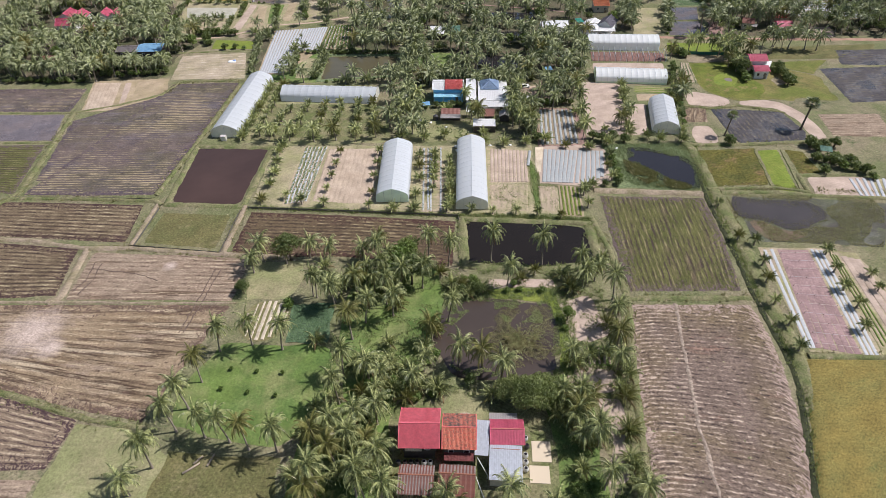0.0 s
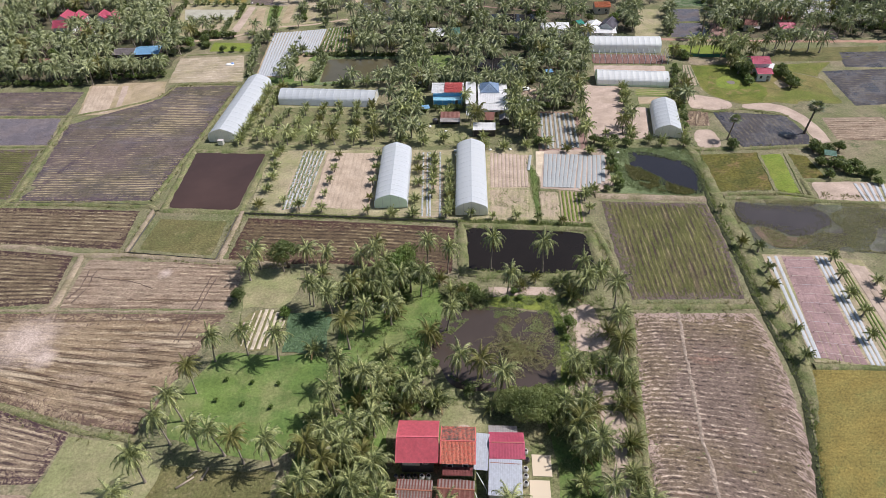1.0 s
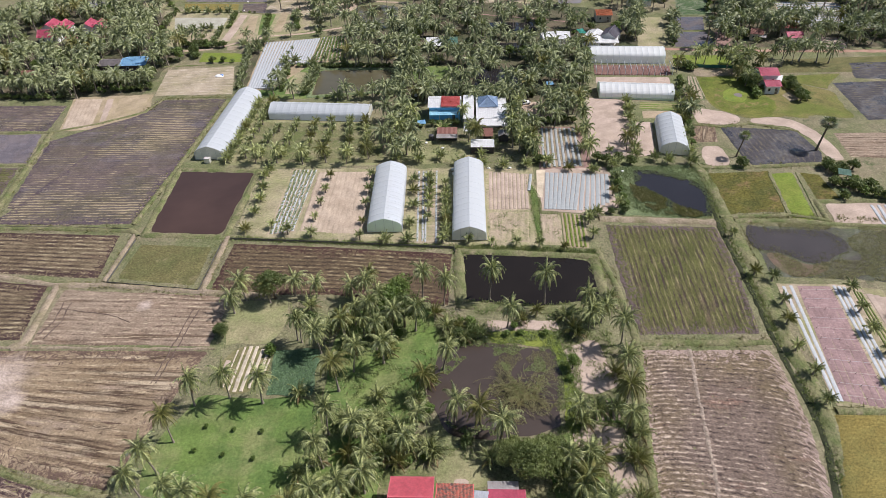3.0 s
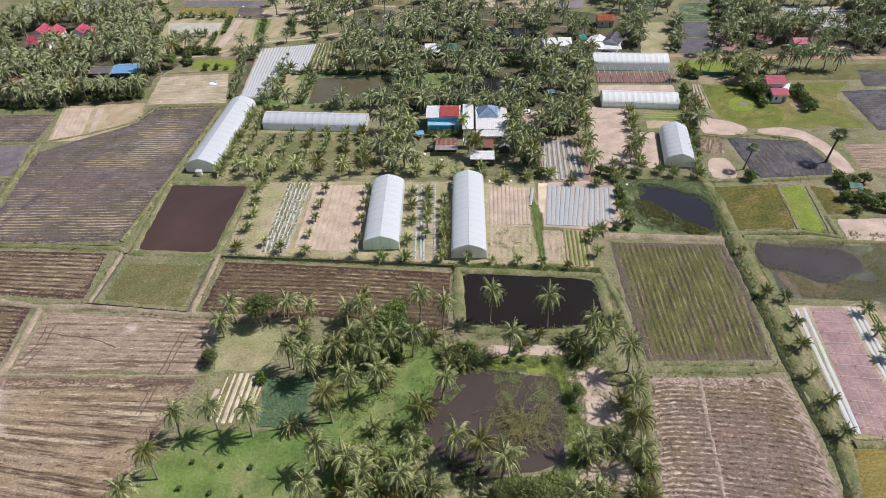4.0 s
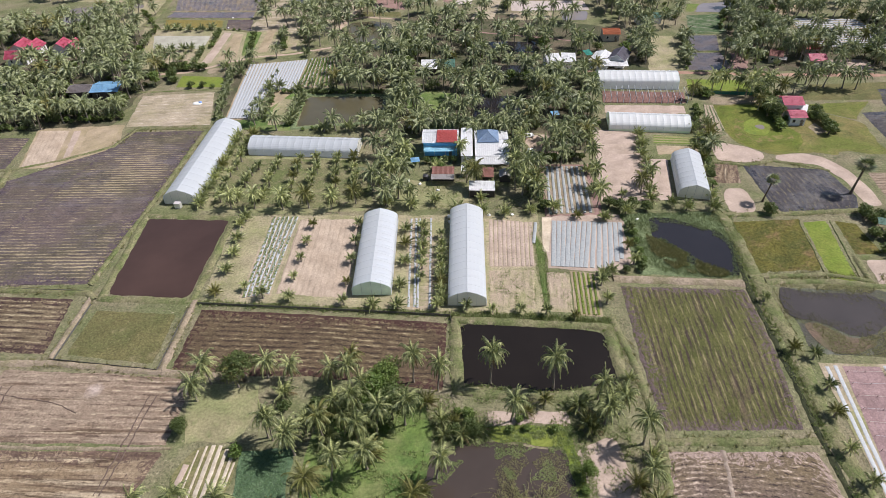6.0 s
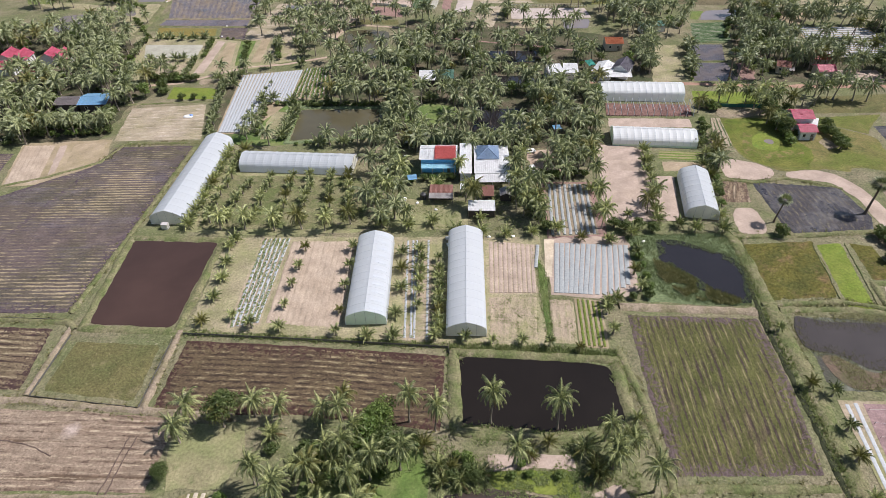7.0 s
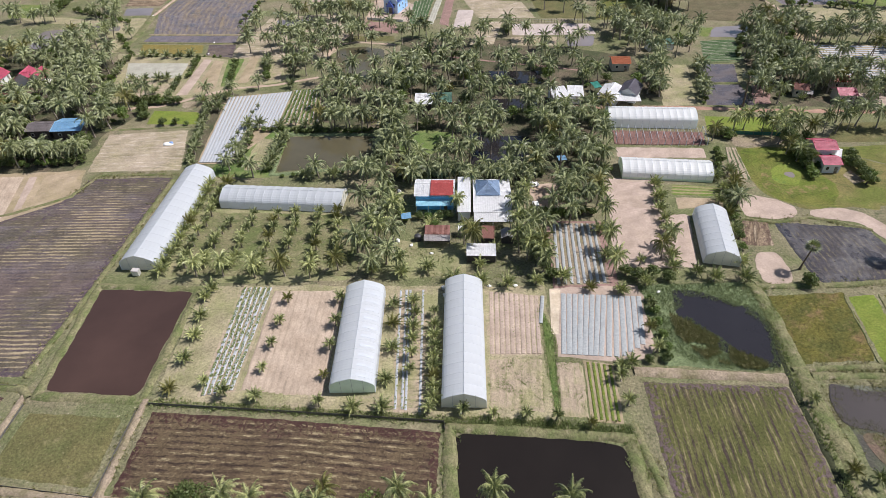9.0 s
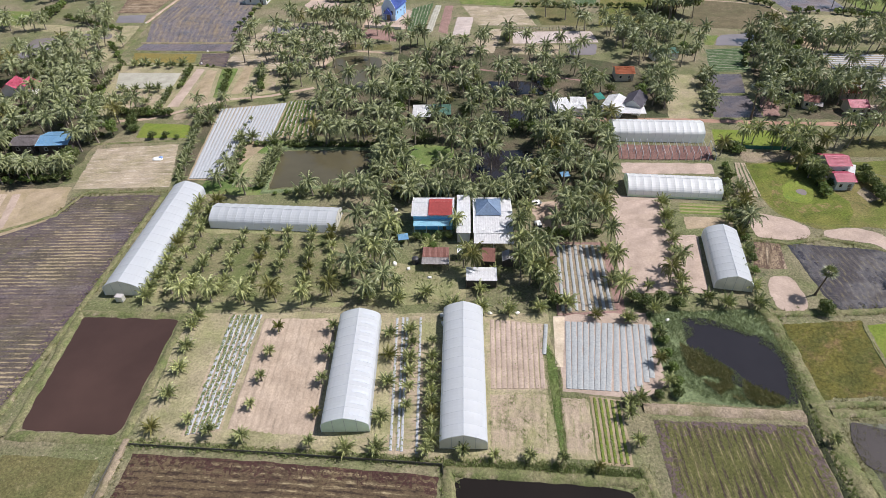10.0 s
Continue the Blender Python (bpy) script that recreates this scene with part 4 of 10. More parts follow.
bank("dyke_straw_west", [(-115, 241.6), (-86, 243.4), (-80, 243)], 1.4, 0.25, M_BANK, "low grassy dyke")
sheet("pond_north_west", [(-184.2, 319.2), (-187.3, 329.2), (-189.2, 342.0), (-179.9, 344.6), (-173.0, 337.7), (-170.3, 325.8), (-173.2, 319.4)], M_WATER_GREY, "shallow grey pool", "pond", z=0.05, ragged=1.0, curve=2)
sheet("pool_north_west", [(-166, 341), (-168.5, 348.6), (-155.1, 347.9), (-152.9, 340.4)], M_WATER_GREY, "small grey pool", "pond", z=0.05, ragged=0.8, curve=2)
sheet("mulch_margin", [(-84, 270), (-77, 269), (-72, 219), (-77, 214), (-81, 236)], M_GROVE, "weedy green margin beside the mulched beds", "ground patch", z=0.008, ragged=1.0)
sheet("pond_margin_west", [(-68, 240), (-52, 242), (-50, 236), (-52, 210), (-71, 211), (-70, 222)], M_LAWN, "rough grass between mulched beds and pond", "ground patch", z=0.010, ragged=1.0)
sheet("pond_margin_dry", [(-61, 235), (-54.5, 233), (-55, 215), (-61, 215)], M_DRYGRASS, "dry grass strip beside the pond", "ground patch", z=0.028, ragged=0.8)
bank("pond_north_bank", [(-52.4, 237), (-19.6, 236), (-19.6, 216), (-51.6, 211.6)], 2.0, 0.4, M_REEDS, "weedy green bank round the fish pond", closed=True)

# chapel and plots to the north
sheet("pool_mid_north", [(-80.6, 352.6), (-65.8, 353.0), (-60.3, 344.4), (-78.5, 343.3)], M_WATER_GREY, "pale grey flooded plot among palms", "pond", z=0.05, ragged=0.8, curve=1)
sheet("clearing_north", [(-71.5, 384), (-69.2, 396.3), (-52.1, 392.3), (-51.8, 382.7), (-67.9, 380)], M_SAND, "bare clearing beyond the palms", "bare ground", z=0.04, ragged=1.0, curve=2)
bank("dirt_track_chapel", [(-20, 404), (-29.9, 393.8), (-34.0, 387.2), (-35.2, 370.8), (-37.9, 342.5), (-43.9, 328.4), (-48.2, 315.4), (-48.7, 303.1)], 2.6, 0.05, M_DIRTROAD, "dirt track leading to the chapel", category="road")
bank("dirt_track_north", [(-47.8, 312.2), (-44.1, 319.6), (-38.1, 321.4), (-20.7, 317.8)], 2.2, 0.06, M_DIRTROAD, "curved dirt track round a pond", category="road")
sheet("chapel_yard", [(-33.3, 383), (-27.7, 384.0), (-12, 372), (-13.5, 347), (-36.1, 350.9)], M_SAND, "pale sand yard of the chapel", "yard", z=0.04, ragged=0.8, curve=1)
field("soil_plot_chapel", [(-35.4, 349.0), (-22.4, 345.5)], [(-36.8, 337.3), (-19.7, 331.2)], M_REDSOIL, "tilled red-brown soil plot", category="plot", ridge=0.1, spacing=1.6)
field("grass_plot_chapel", [(-40.4, 330.3), (-21.4, 329.3)], [(-42.1, 322.8), (-20.8, 320.4)], M_FALLOW, "olive grass plot beside the track", category="plot")
field("vegetable_plot_north", [(-16.5, 344.0), (-15.2, 378.6)], [(-8.7, 343.6), (-4.2, 387.3)], M_VEGROWS, "green vegetable rows beside the chapel", category="plot", ridge=0.15, spacing=1.5)
field("white_rows_north", [(-7.9, 343.4), (-3.4, 383.4)], [(-4.5, 343.2), (0.0, 383.2)], M_GREYPLOT, "pale film-covered rows", category="plot", ridge=0.15, spacing=1.2)
field("soil_plot_north", [(0.9, 382.3), (6.7, 382.8)], [(-2.6, 342.9), (3.1, 339.6)], M_REDSOIL, "red soil plot", category="plot")
field("sand_patch_north", [(6.9, 364.0), (16.3, 363.5)], [(4.0, 338.0), (13.1, 339.0)], M_WHITEPLOT, "pale whitish plot with faint rows", category="plot", ridge=0.06, spacing=2.0)
field("straw_field_north", [(9.6, 381.7), (40.8, 375.2)], [(16.8, 351.1), (45.2, 349.5)], M_CUTSTRAW, "dry tan field with tractor marks", ridge=0.06, spacing=2.2)
field("straw_field_north_b", [(18.3, 346.2), (28.7, 345.6)], [(10.3, 315.6), (22.9, 315.9)], M_CUTSTRAW, "dry brown field with palms", ridge=0.06, spacing=2.2)
field("green_field_north", [(4.1, 410), (42.1, 410)], [(9.7, 383.6), (36.6, 378.2)], M_BRIGHT, "green rice field", ridge=0.0)
field("green_rows_north", [(67, 402), (84, 400)], [(66.4, 380.0), (78.4, 379.4)], M_VEGROWS, "dark green crop rows", ridge=0.1, spacing=1.5)
field("fallow_north", [(44, 400), (66, 400)], [(46, 350), (70, 348)], M_FALLOW, "olive rough grass field", ridge=0.04, spacing=2.0)
field("fallow_north_b", [(84, 400), (128, 398)], [(72, 346), (106, 344)], M_MEADOW, "rough green grass field", ridge=0.04, spacing=2.0)
field("sand_field_north", [(31.8, 342.5), (68.8, 341.2)], [(30.6, 326.6), (69.5, 326.4)], M_WHITEPLOT, "bare whitish sand plot behind a post fence", category="plot", ridge=0.05, spacing=3.0)
field("rows_plot_north", [(30, 324.5), (52, 324.0)], [(29, 314.5), (50, 313.0)], M_SANDWEED, "sandy plot with pale ridges", category="plot", ridge=0.12, spacing=2.0)
sheet("pool_grove_north", [(54.9, 325.6), (67.5, 324.6), (64.8, 312.4), (54.0, 312.7)], M_WATER_GREY, "small grey pool before the sand plot", "pond", z=0.05, ragged=0.6, curve=1)
bank("red_track_grove", [(-8, 306), (1.1, 303.1), (21.4, 296.8), (45.3, 290.1), (60, 284)], 2.0, 0.05, M_REDSOIL, "red earth track through the grove", category="road")
sheet("pond_grove_a", [(18, 287), (38, 286.5), (38.4, 275), (20, 274.5)], M_WATER_DARK, "dark pond among palms", "pond", z=0.05, ragged=0.8, curve=1)
sheet("pond_grove_c", [(15.5, 261.5), (34.4, 262), (33.4, 250.5), (15.5, 250.5)], M_WATER_DARK, "dark pond between the palms", "pond", z=0.05, ragged=0.8, curve=1)
sheet("pond_grove_b", [(9, 236), (29, 232.5), (28.5, 212), (9, 214)], M_WATER_DARK, "dark pond among palms", "pond", z=0.05, ragged=0.8, curve=2)
sheet("grove_clearing", [(-14.5, 234.6), (-6.6, 238.7), (3.5, 236.8), (3.4, 227.7), (-2.8, 223.0), (-13.5, 220.9)], M_LAWN, "bright grass clearing in the grove", "ground patch", z=0.035, ragged=1.0, curve=2)

# plots to the north-east
sheet("pond_north_east", [(124.3, 333.6), (139.3, 335.0), (135.3, 319.7), (117.4, 320.8)], M_WATER_GREY, "grey pond behind the vegetable plot", "pond", z=0.05, ragged=0.8, curve=1)
field("green_corner_east", [(116.6, 334.0), (124.6, 333.6)], [(112.5, 321.2), (117.0, 321.0)], M_BRIGHT, "bright green plot corner", category="plot")
field("rows_north_east", [(111.4, 316.4), (127.5, 317.5)], [(105.3, 293.2), (123.2, 294.4)], M_VEGROWS, "dark green vegetable rows with pale paths", category="plot", ridge=0.25, spacing=1.7)
field("paddy_north_east", [(103.0, 291.0), (117.6, 290.6)], [(98.6, 273.4), (112.4, 273.0)], M_PADDY_POOL, "flooded dark paddy", ridge=0.03, spacing=1.8)
field("paddy_north_east_b", [(98.2, 271.8), (112.2, 271.2)], [(92.8, 254.0), (111.0, 253.6)], M_PADDY_POOL, "flooded dark paddy behind the road", ridge=0.03, spacing=1.8)
bank("dyke_paddy_d", [(98, 272.7), (112.6, 272.2)], 1.0, 0.3, M_BANK, "low grassy dyke between the paddies")
bank("dyke_paddy_e", [(105.6, 292.6), (120, 292.6)], 1.2, 0.4, M_REEDS, "weedy dyke above the paddies")
sheet("muddy_strip_east", [(115.5, 270.9), (121.5, 268.2), (116.2, 254.6), (110.6, 254.6)], M_REDSOIL, "muddy brown strip beside the paddy", "ground patch", z=0.04, ragged=0.8, curve=1)
sheet("drive_north_east", [(88, 291), (98, 291), (97.5, 287), (91, 257), (88, 254), (78, 254), (79, 259)], M_DRYGRASS, "dry tan grass drive beside the palms", "ground patch", z=0.03, ragged=1.0)
field("tan_field_north_east", [(131.0, 383.6), (148.3, 379.6), (162.4, 371)], [(110.6, 345), (135.6, 340.6), (161.0, 345.7)], M_TANFIELD, "brownish dry grass field", ridge=0.04, spacing=2.0)
bank("path_north_east", [(131, 385), (148.3, 379.6), (158, 376), (162.4, 371.2), (163.8, 358.9), (162.8, 342.8)], 1.4, 0.1, M_DIRTROAD, "narrow footpath curving round the field", category="path")
field("tan_field_far_east", [(169.4, 357.5), (188.6, 358.4), (214, 352)], [(160.8, 338), (186.0, 336.6), (205, 338)], M_DRYGRASS, "dry yellow straw field", ridge=0.04, spacing=2.0)
field("yellow_field_east", [(159.3, 334.4), (170.2, 327.6)], [(150.3, 317.2), (160.1, 312.5)], M_STRAWFIELD, "dry yellowish plot under palms", category="plot")
field("dark_field_far_east", [(166, 400), (200, 396)], [(168, 364), (198, 362)], M_MUD, "dark fallow mud field", ridge=0.05, spacing=2.0)
field("green_field_far_east", [(202, 400), (250, 396)], [(204, 362), (240, 350)], M_BRIGHT, "green field beyond the hedge", ridge=0.0)

# the meadow of the red-roofed house
sheet("meadow_east", [(91.0, 224), (104, 224.6), (118, 224), (136, 210), (133, 190), (117, 192.0), (99.0, 190.6), (90.5, 197.9), (89.0, 209.9)], M_MEADOW, "green meadow round the red-roofed house", "meadow", z=0.03, ragged=1.0, curve=2)
sheet("dirt_strip_meadow", [(92.6, 230.6), (109, 230.6), (108.2, 225.4), (92.1, 224.8)], M_BANK_DRY, "bare brown strip below the green net", "ground patch", z=0.045, ragged=0.6, curve=1)
sheet("lush_grass", [(93.2, 223.2), (89.4, 211.9), (90.3, 202.3), (93.3, 195.4), (98.9, 192.6), (106.5, 192.4), (111.1, 197.6), (113.0, 203.2), (111.0, 206.8), (109.0, 214), (107.8, 223.0), (100.5, 224.2)], M_LUSH, "lush olive green grass round the young rice", "grass patch", z=0.05, ragged=0.6, curve=2)
sheet("straw_patch", [(96.3, 215.6), (98.4, 213.6), (95.4, 206.8), (95.4, 203.0), (99.6, 201.6), (105.0, 202.6), (110.0, 202.4), (109.4, 199.0), (103.0, 198.6), (98.0, 197.9), (92.8, 198.9), (91.4, 203.0), (93.6, 209.0)], M_STRAWPATCH, "patchy band of dry orange straw in the meadow", "grass patch", z=0.058, ragged=1.1, curve=2)
sheet("young_rice_plot", [(97.9, 211.7), (102.7, 213.9), (105.8, 211.5), (105.3, 206.2), (100.8, 202.7), (96.6, 203.7), (95.9, 207.2)], M_VIVID, "bright young rice patch", "field", z=0.068, ragged=1.4, curve=2)
sheet("wet_patch_meadow", [(100.2, 208.9), (102.8, 209.6), (103.6, 207.8), (102.1, 205.6), (100.1, 206.4)], M_WATER_GREY, "small wet patch in the meadow", "pond", z=0.08, ragged=0.9, curve=2)
sheet("lush_grass_east", [(114.2, 201.9), (123.0, 201.6), (118, 189.5), (111.5, 191.5)], M_MEADOW, "olive green grass patch", "grass patch", z=0.05, ragged=0.6, curve=1)
sheet("garden_path", [(120.4, 210.2), (121.6, 204.4), (117.7, 202.2), (117.0, 207.4)], M_BANK_DRY, "bare earth strips beside the red-roofed house", "path", z=0.06, ragged=0.4)
field("plot_vegetable", [(83.6, 205.1), (89.1, 225.6)], [(90.1, 205.4), (92.4, 224.8)], M_VEGSAND, "sandy vegetable beds", category="plot", ridge=0.06, spacing=1.3)

# dykes between the fields
bank("dyke_a", [(-125, 135.2), (-104, 134.7), (-84, 133.4), (-81, 131)], 1.8, 0.45, M_BANK, "grassy dyke between fields")
bank("dyke_b", [(-82.2, 132), (-82.2, 113.4)], 1.6, 0.4, M_BANK_DRY, "earth dyke")
bank("dyke_c", [(-57.6, 130.5), (-58.0, 111), (-57.4, 109.6)], 1.8, 0.4, M_BANK_DRY, "earth dyke")
bank("dyke_d", [(-128, 117.2), (-110, 116.2), (-93, 112.6), (-81, 112.6), (-58, 109.8), (-40, 108.4)], 1.8, 0.35, M_BANK_DRY, "trodden earth dyke")
bank("dyke_e", [(-92.8, 112.4), (-90.8, 95.2), (-93, 93.4)], 2.2, 0.35, M_BANK_DRY, "trodden earth dyke")
bank("dyke_f", [(-125, 93.4), (-93, 93.6), (-70, 93.0), (-49.5, 92.8)], 0.9, 0.25, M_BANK_DRY, "low earth dyke")
bank("dyke_g", [(-100, 71.4), (-89.2, 68.8), (-71, 63.0), (-57, 60.4)], 1.3, 0.3, M_BANK, "low grassy dyke")
bank("dyke_h", [(-84.5, 136), (-82.6, 165), (-80.6, 210)], 1.6, 0.35, M_BANK, "grassy dyke beside the paddy")
bank("dyke_i", [(-133, 187.5), (-124.5, 138), (-128, 130), (-123, 110)], 2.0, 0.35, M_BANK, "grassy dyke")
bank("dyke_j", [(-165, 188), (-133.5, 187.6), (-120, 193), (-107, 201.5), (-104, 212.5), (-80, 213)], 1.4, 0.3, M_BANK, "grassy dyke")
bank("dyke_k", [(-150, 166.8), (-129.8, 166.8)], 1.4, 0.3, M_BANK, "low dyke")
bank("dyke_l", [(38.4, 93.3), (65, 93.2)], 1.8, 0.35, M_BANK, "grassy dyke between the east fields")
bank("dyke_m", [(35.2, 124), (37.4, 110), (37.8, 92), (35, 78), (32.4, 60), (29.6, 40)], 1.8, 0.35, M_BANK, "grassy field margin")
bank("dyke_n", [(38.6, 136.2), (54, 135.0), (68, 134.0)], 2.6, 0.5, M_BANK_DRY, "pale earth dyke before the reedy pond")
bank("dyke_o", [(72.6, 162), (72.4, 146), (71.4, 134), (71, 118), (69.6, 104), (68.4, 92), (68.2, 78), (65.4, 62), (59.2, 40)], 3.6, 0.35, M_BANK, "wide grassy dyke beside the ditch")
bank("dyke_q", [(72.5, 160.5), (90, 160.6), (112, 162)], 2.0, 0.4, M_BANK, "grassy dyke")
bank("dyke_r", [(70, 136.2), (88, 136.8), (97, 134.4), (98, 142.6), (118, 143)], 1.6, 0.4, M_BANK, "grassy dyke")
bank("dyke_s", [(73, 134.6), (88, 134.4), (97, 132.6), (120, 130.6)], 1.8, 0.4, M_BANK, "grassy dyke of the marsh")
bank("dyke_t", [(79.4, 187), (87.4, 185), (97, 186.8), (105, 184.6), (111, 181)], 1.4, 0.3, M_BANK, "grassy dyke")
bank("dyke_u", [(91.1, 157.0), (87.6, 134.7)], 0.5, 0.2, M_BANK, "low dyke")
bank("dyke_v", [(99.1, 157.6), (95.1, 134.0)], 0.6, 0.2, M_BANK, "low dyke")
bank("dyke_w", [(70, 76.6), (84, 76), (98, 76.5)], 1.8, 0.45, M_BANK, "grassy dyke between rice and mesh beds")

# the boundary ditch, its dark water between the dyke and the fields
M_DITCH = earth("ditch_bed", (0.035, 0.040, 0.020), (0.055, 0.06, 0.028), 0.3, grain=(0.5, 1.4))
DITCH = [(73.4, 160), (70, 144), (68.2, 131), (67.6, 118), (67.1, 108), (65.9, 93), (65.8, 78), (65, 70), (62.4, 62), (58.2, 49), (55, 38)]
bank("ditch", DITCH, 1.3, 0.10, M_DITCH, "narrow dark overgrown ditch", category="ditch", base=0.05)

# ---- greenhouses ----
def greenhouse(m, width, length, side, rise, bays, film, end, label, skirt=None, legs=0.0, group="plastic greenhouses", vents=False):
    """A tunnel along its own y, from 0 to length: film by bays over hoops, net ends, ridge strip."""
    g = thing("greenhouse", m, label, "greenhouse", group)

    def arch(k):
        a = math.pi * k
        x = -width / 2 * math.cos(a)
        peak = 1 - abs(2 * k - 1)
        return x, legs + side + rise * (0.30 * math.sin(a) + 0.70 * peak)

    N = 14
    step = length / bays
    bm = bmesh.new()
    prof = [(-width / 2 - 0.05, legs)] + [arch(i / N) for i in range(N + 1)] + [(width / 2 + 0.05, legs)]
    rows = []
    for j, y in enumerate((0.0, step * 0.25, step * 0.5, step * 0.75, step)):
        sag = (0.0, 0.06, 0.09, 0.06, 0.0)[j]
        rows.append([bm.verts.new((x, y, z - (sag if 0 < i < len(prof) - 1 else 0.0))) for i, (x, z) in enumerate(prof)])
    for a, b in zip(rows, rows[1:]):
        for i in range(len(prof) - 1):
            bm.faces.new((a[i], a[i + 1], b[i + 1], b[i]))
    panel = part("film_panel", bm, film, g, "milky white plastic film")
    for i in range(1, bays):
        p = new("film_panel", panel.data)
        p.parent, p.location = g, (0, i * step, 0)
    bm = bmesh.new()
    rings = []
    for i, (x, z) in enumerate(prof):
        o = Vector((x, 0, z - 0.5)).normalized()
        c = Vector((x, 0, z)) - o * 0.012
        rings.append([bm.verts.new(c + d) for d in (Vector((0, -0.05, 0)), o * 0.035, Vector((0, 0.05, 0)))])
    for a, b in zip(rings, rings[1:]):
        for j in range(2):
            bm.faces.new((a[j], a[j + 1], b[j + 1], b[j]))
    hoop = part("hoop", bm, M_STRAP, g)
    for i in range(1, bays + 1):
        p = new("hoop", hoop.data)
        p.parent, p.location = g, (0, i * step, 0)
    for y, s in ((0.12, 1), (length - 0.12, -1)):
        bm = bmesh.new()
        vs = [bm.verts.new((x * 0.985, y, max(0.0, z - 0.06))) for x, z in prof]
        if legs:
            vs = [bm.verts.new((-width / 2, y, legs))] + vs[1:-1] + [bm.verts.new((width / 2, y, legs))]
        f = bm.faces.new(vs)
        bmesh.ops.triangulate(bm, faces=[f])
        bmesh.ops.solidify(bm, geom=bm.faces[:], thickness=0.03)
        part("end_wall", bm, end, g, "grey insect net end wall")
        for x in (-width / 4, 0, width / 4):
            bm = bmesh.new()
            rod(bm, (x, y - 0.05 * s, 0), (x, y - 0.05 * s, side + legs + rise * 0.8), 0.04, 4)
            part("end_post", bm, M_STEEL, g)
    part("ridge_strip", one_box(0.10, length + 0.1, 0.03, 0, length / 2, legs + side + rise), M_STRAP, g)
    if vents:
        line = [arch(0.56 + 0.07 * k) for k in range(5)]
        for i in range(bays):
            bm = bmesh.new()
            y0, y1 = (i + 0.36) * step, (i + 0.62) * step
            for (x0, z0), (x1, z1) in zip(line, line[1:]):
                bm.faces.new([bm.verts.new(v) for v in ((x0, y0, z0 - 0.03), (x1, y0, z1 - 0.03), (x1, y1, z1 - 0.03), (x0, y1, z0 - 0.03))])
            bmesh.ops.remove_doubles(bm, verts=bm.verts[:], dist=0.001)
            bmesh.ops.solidify(bm, geom=bm.faces[:], thickness=0.03)
            part("vent_flap", bm, M_FILM, g, "white roll-up vent flap")
    if skirt:
        for x in (-width / 2 - 0.09, width / 2 + 0.09):
            part("side_net", one_box(0.04, length, side * 0.4 + legs, x, length / 2, (side * 0.4 + legs) / 2), skirt, g, "pale green side net")
    if legs:
        for i in range(bays + 1):
            for x in (-width / 2, width / 2):
                bm = bmesh.new()
                rod(bm, (x, i * step, 0), (x, i * step, legs + side), 0.06, 6)
                part("post", bm, M_STEEL, g)
    return g


gh = greenhouse(pose(-74.1, 168.8, 0, 0, 0, -1.9), 9.0, 42.5, 2.0, 2.6, 14, M_FILM, M_NET, "long white plastic tunnel greenhouse beside the brown pond")
greenhouse(pose(-61.4, 198.9, 0, 0, 0, -94.9), 8.2, 34.2, 2.0, 2.2, 14, M_FILM, M_NET, "white plastic tunnel greenhouse standing crosswise behind the palm orchard")
greenhouse(pose(-17.4, 131.5, 0, 0, 0, 0.3), 8.9, 28.0, 2.0, 2.4, 11, M_FILM, M_NET_GREEN, "white plastic tunnel greenhouse with a green netted gable", vents=True)
greenhouse(pose(4.2, 127.8, 0, 0, 0, -1.4), 8.6, 33.4, 2.0, 2.4, 13, M_FILM, M_NET, "white plastic tunnel greenhouse with a grey netted gable")
greenhouse(pose(55.6, 243.4, 0, 0, 0, -94.0), 9.0, 28.7, 2.8, 2.2, 13, M_FILM_WHITER, M_NET_GREEN, "white film greenhouse with pale hoops by the red soil")
greenhouse(pose(53.0, 211.5, 0, 0, 0, -96.2), 8.6, 25.6, 1.8, 2.3, 12, M_FILM_WHITER, M_NET_GREEN, "white plastic greenhouse with pale green side nets", skirt=M_NET_GREEN)
greenhouse(pose(67.4, 168.2, 0, 0, 0, -10.8), 8.2, 20.0, 2.0, 2.4, 8, M_FILM, M_NET, "short white plastic tunnel greenhouse")

# ---- palms and trees ----
WIND = Vector((0.075, -0.05, 0.0))


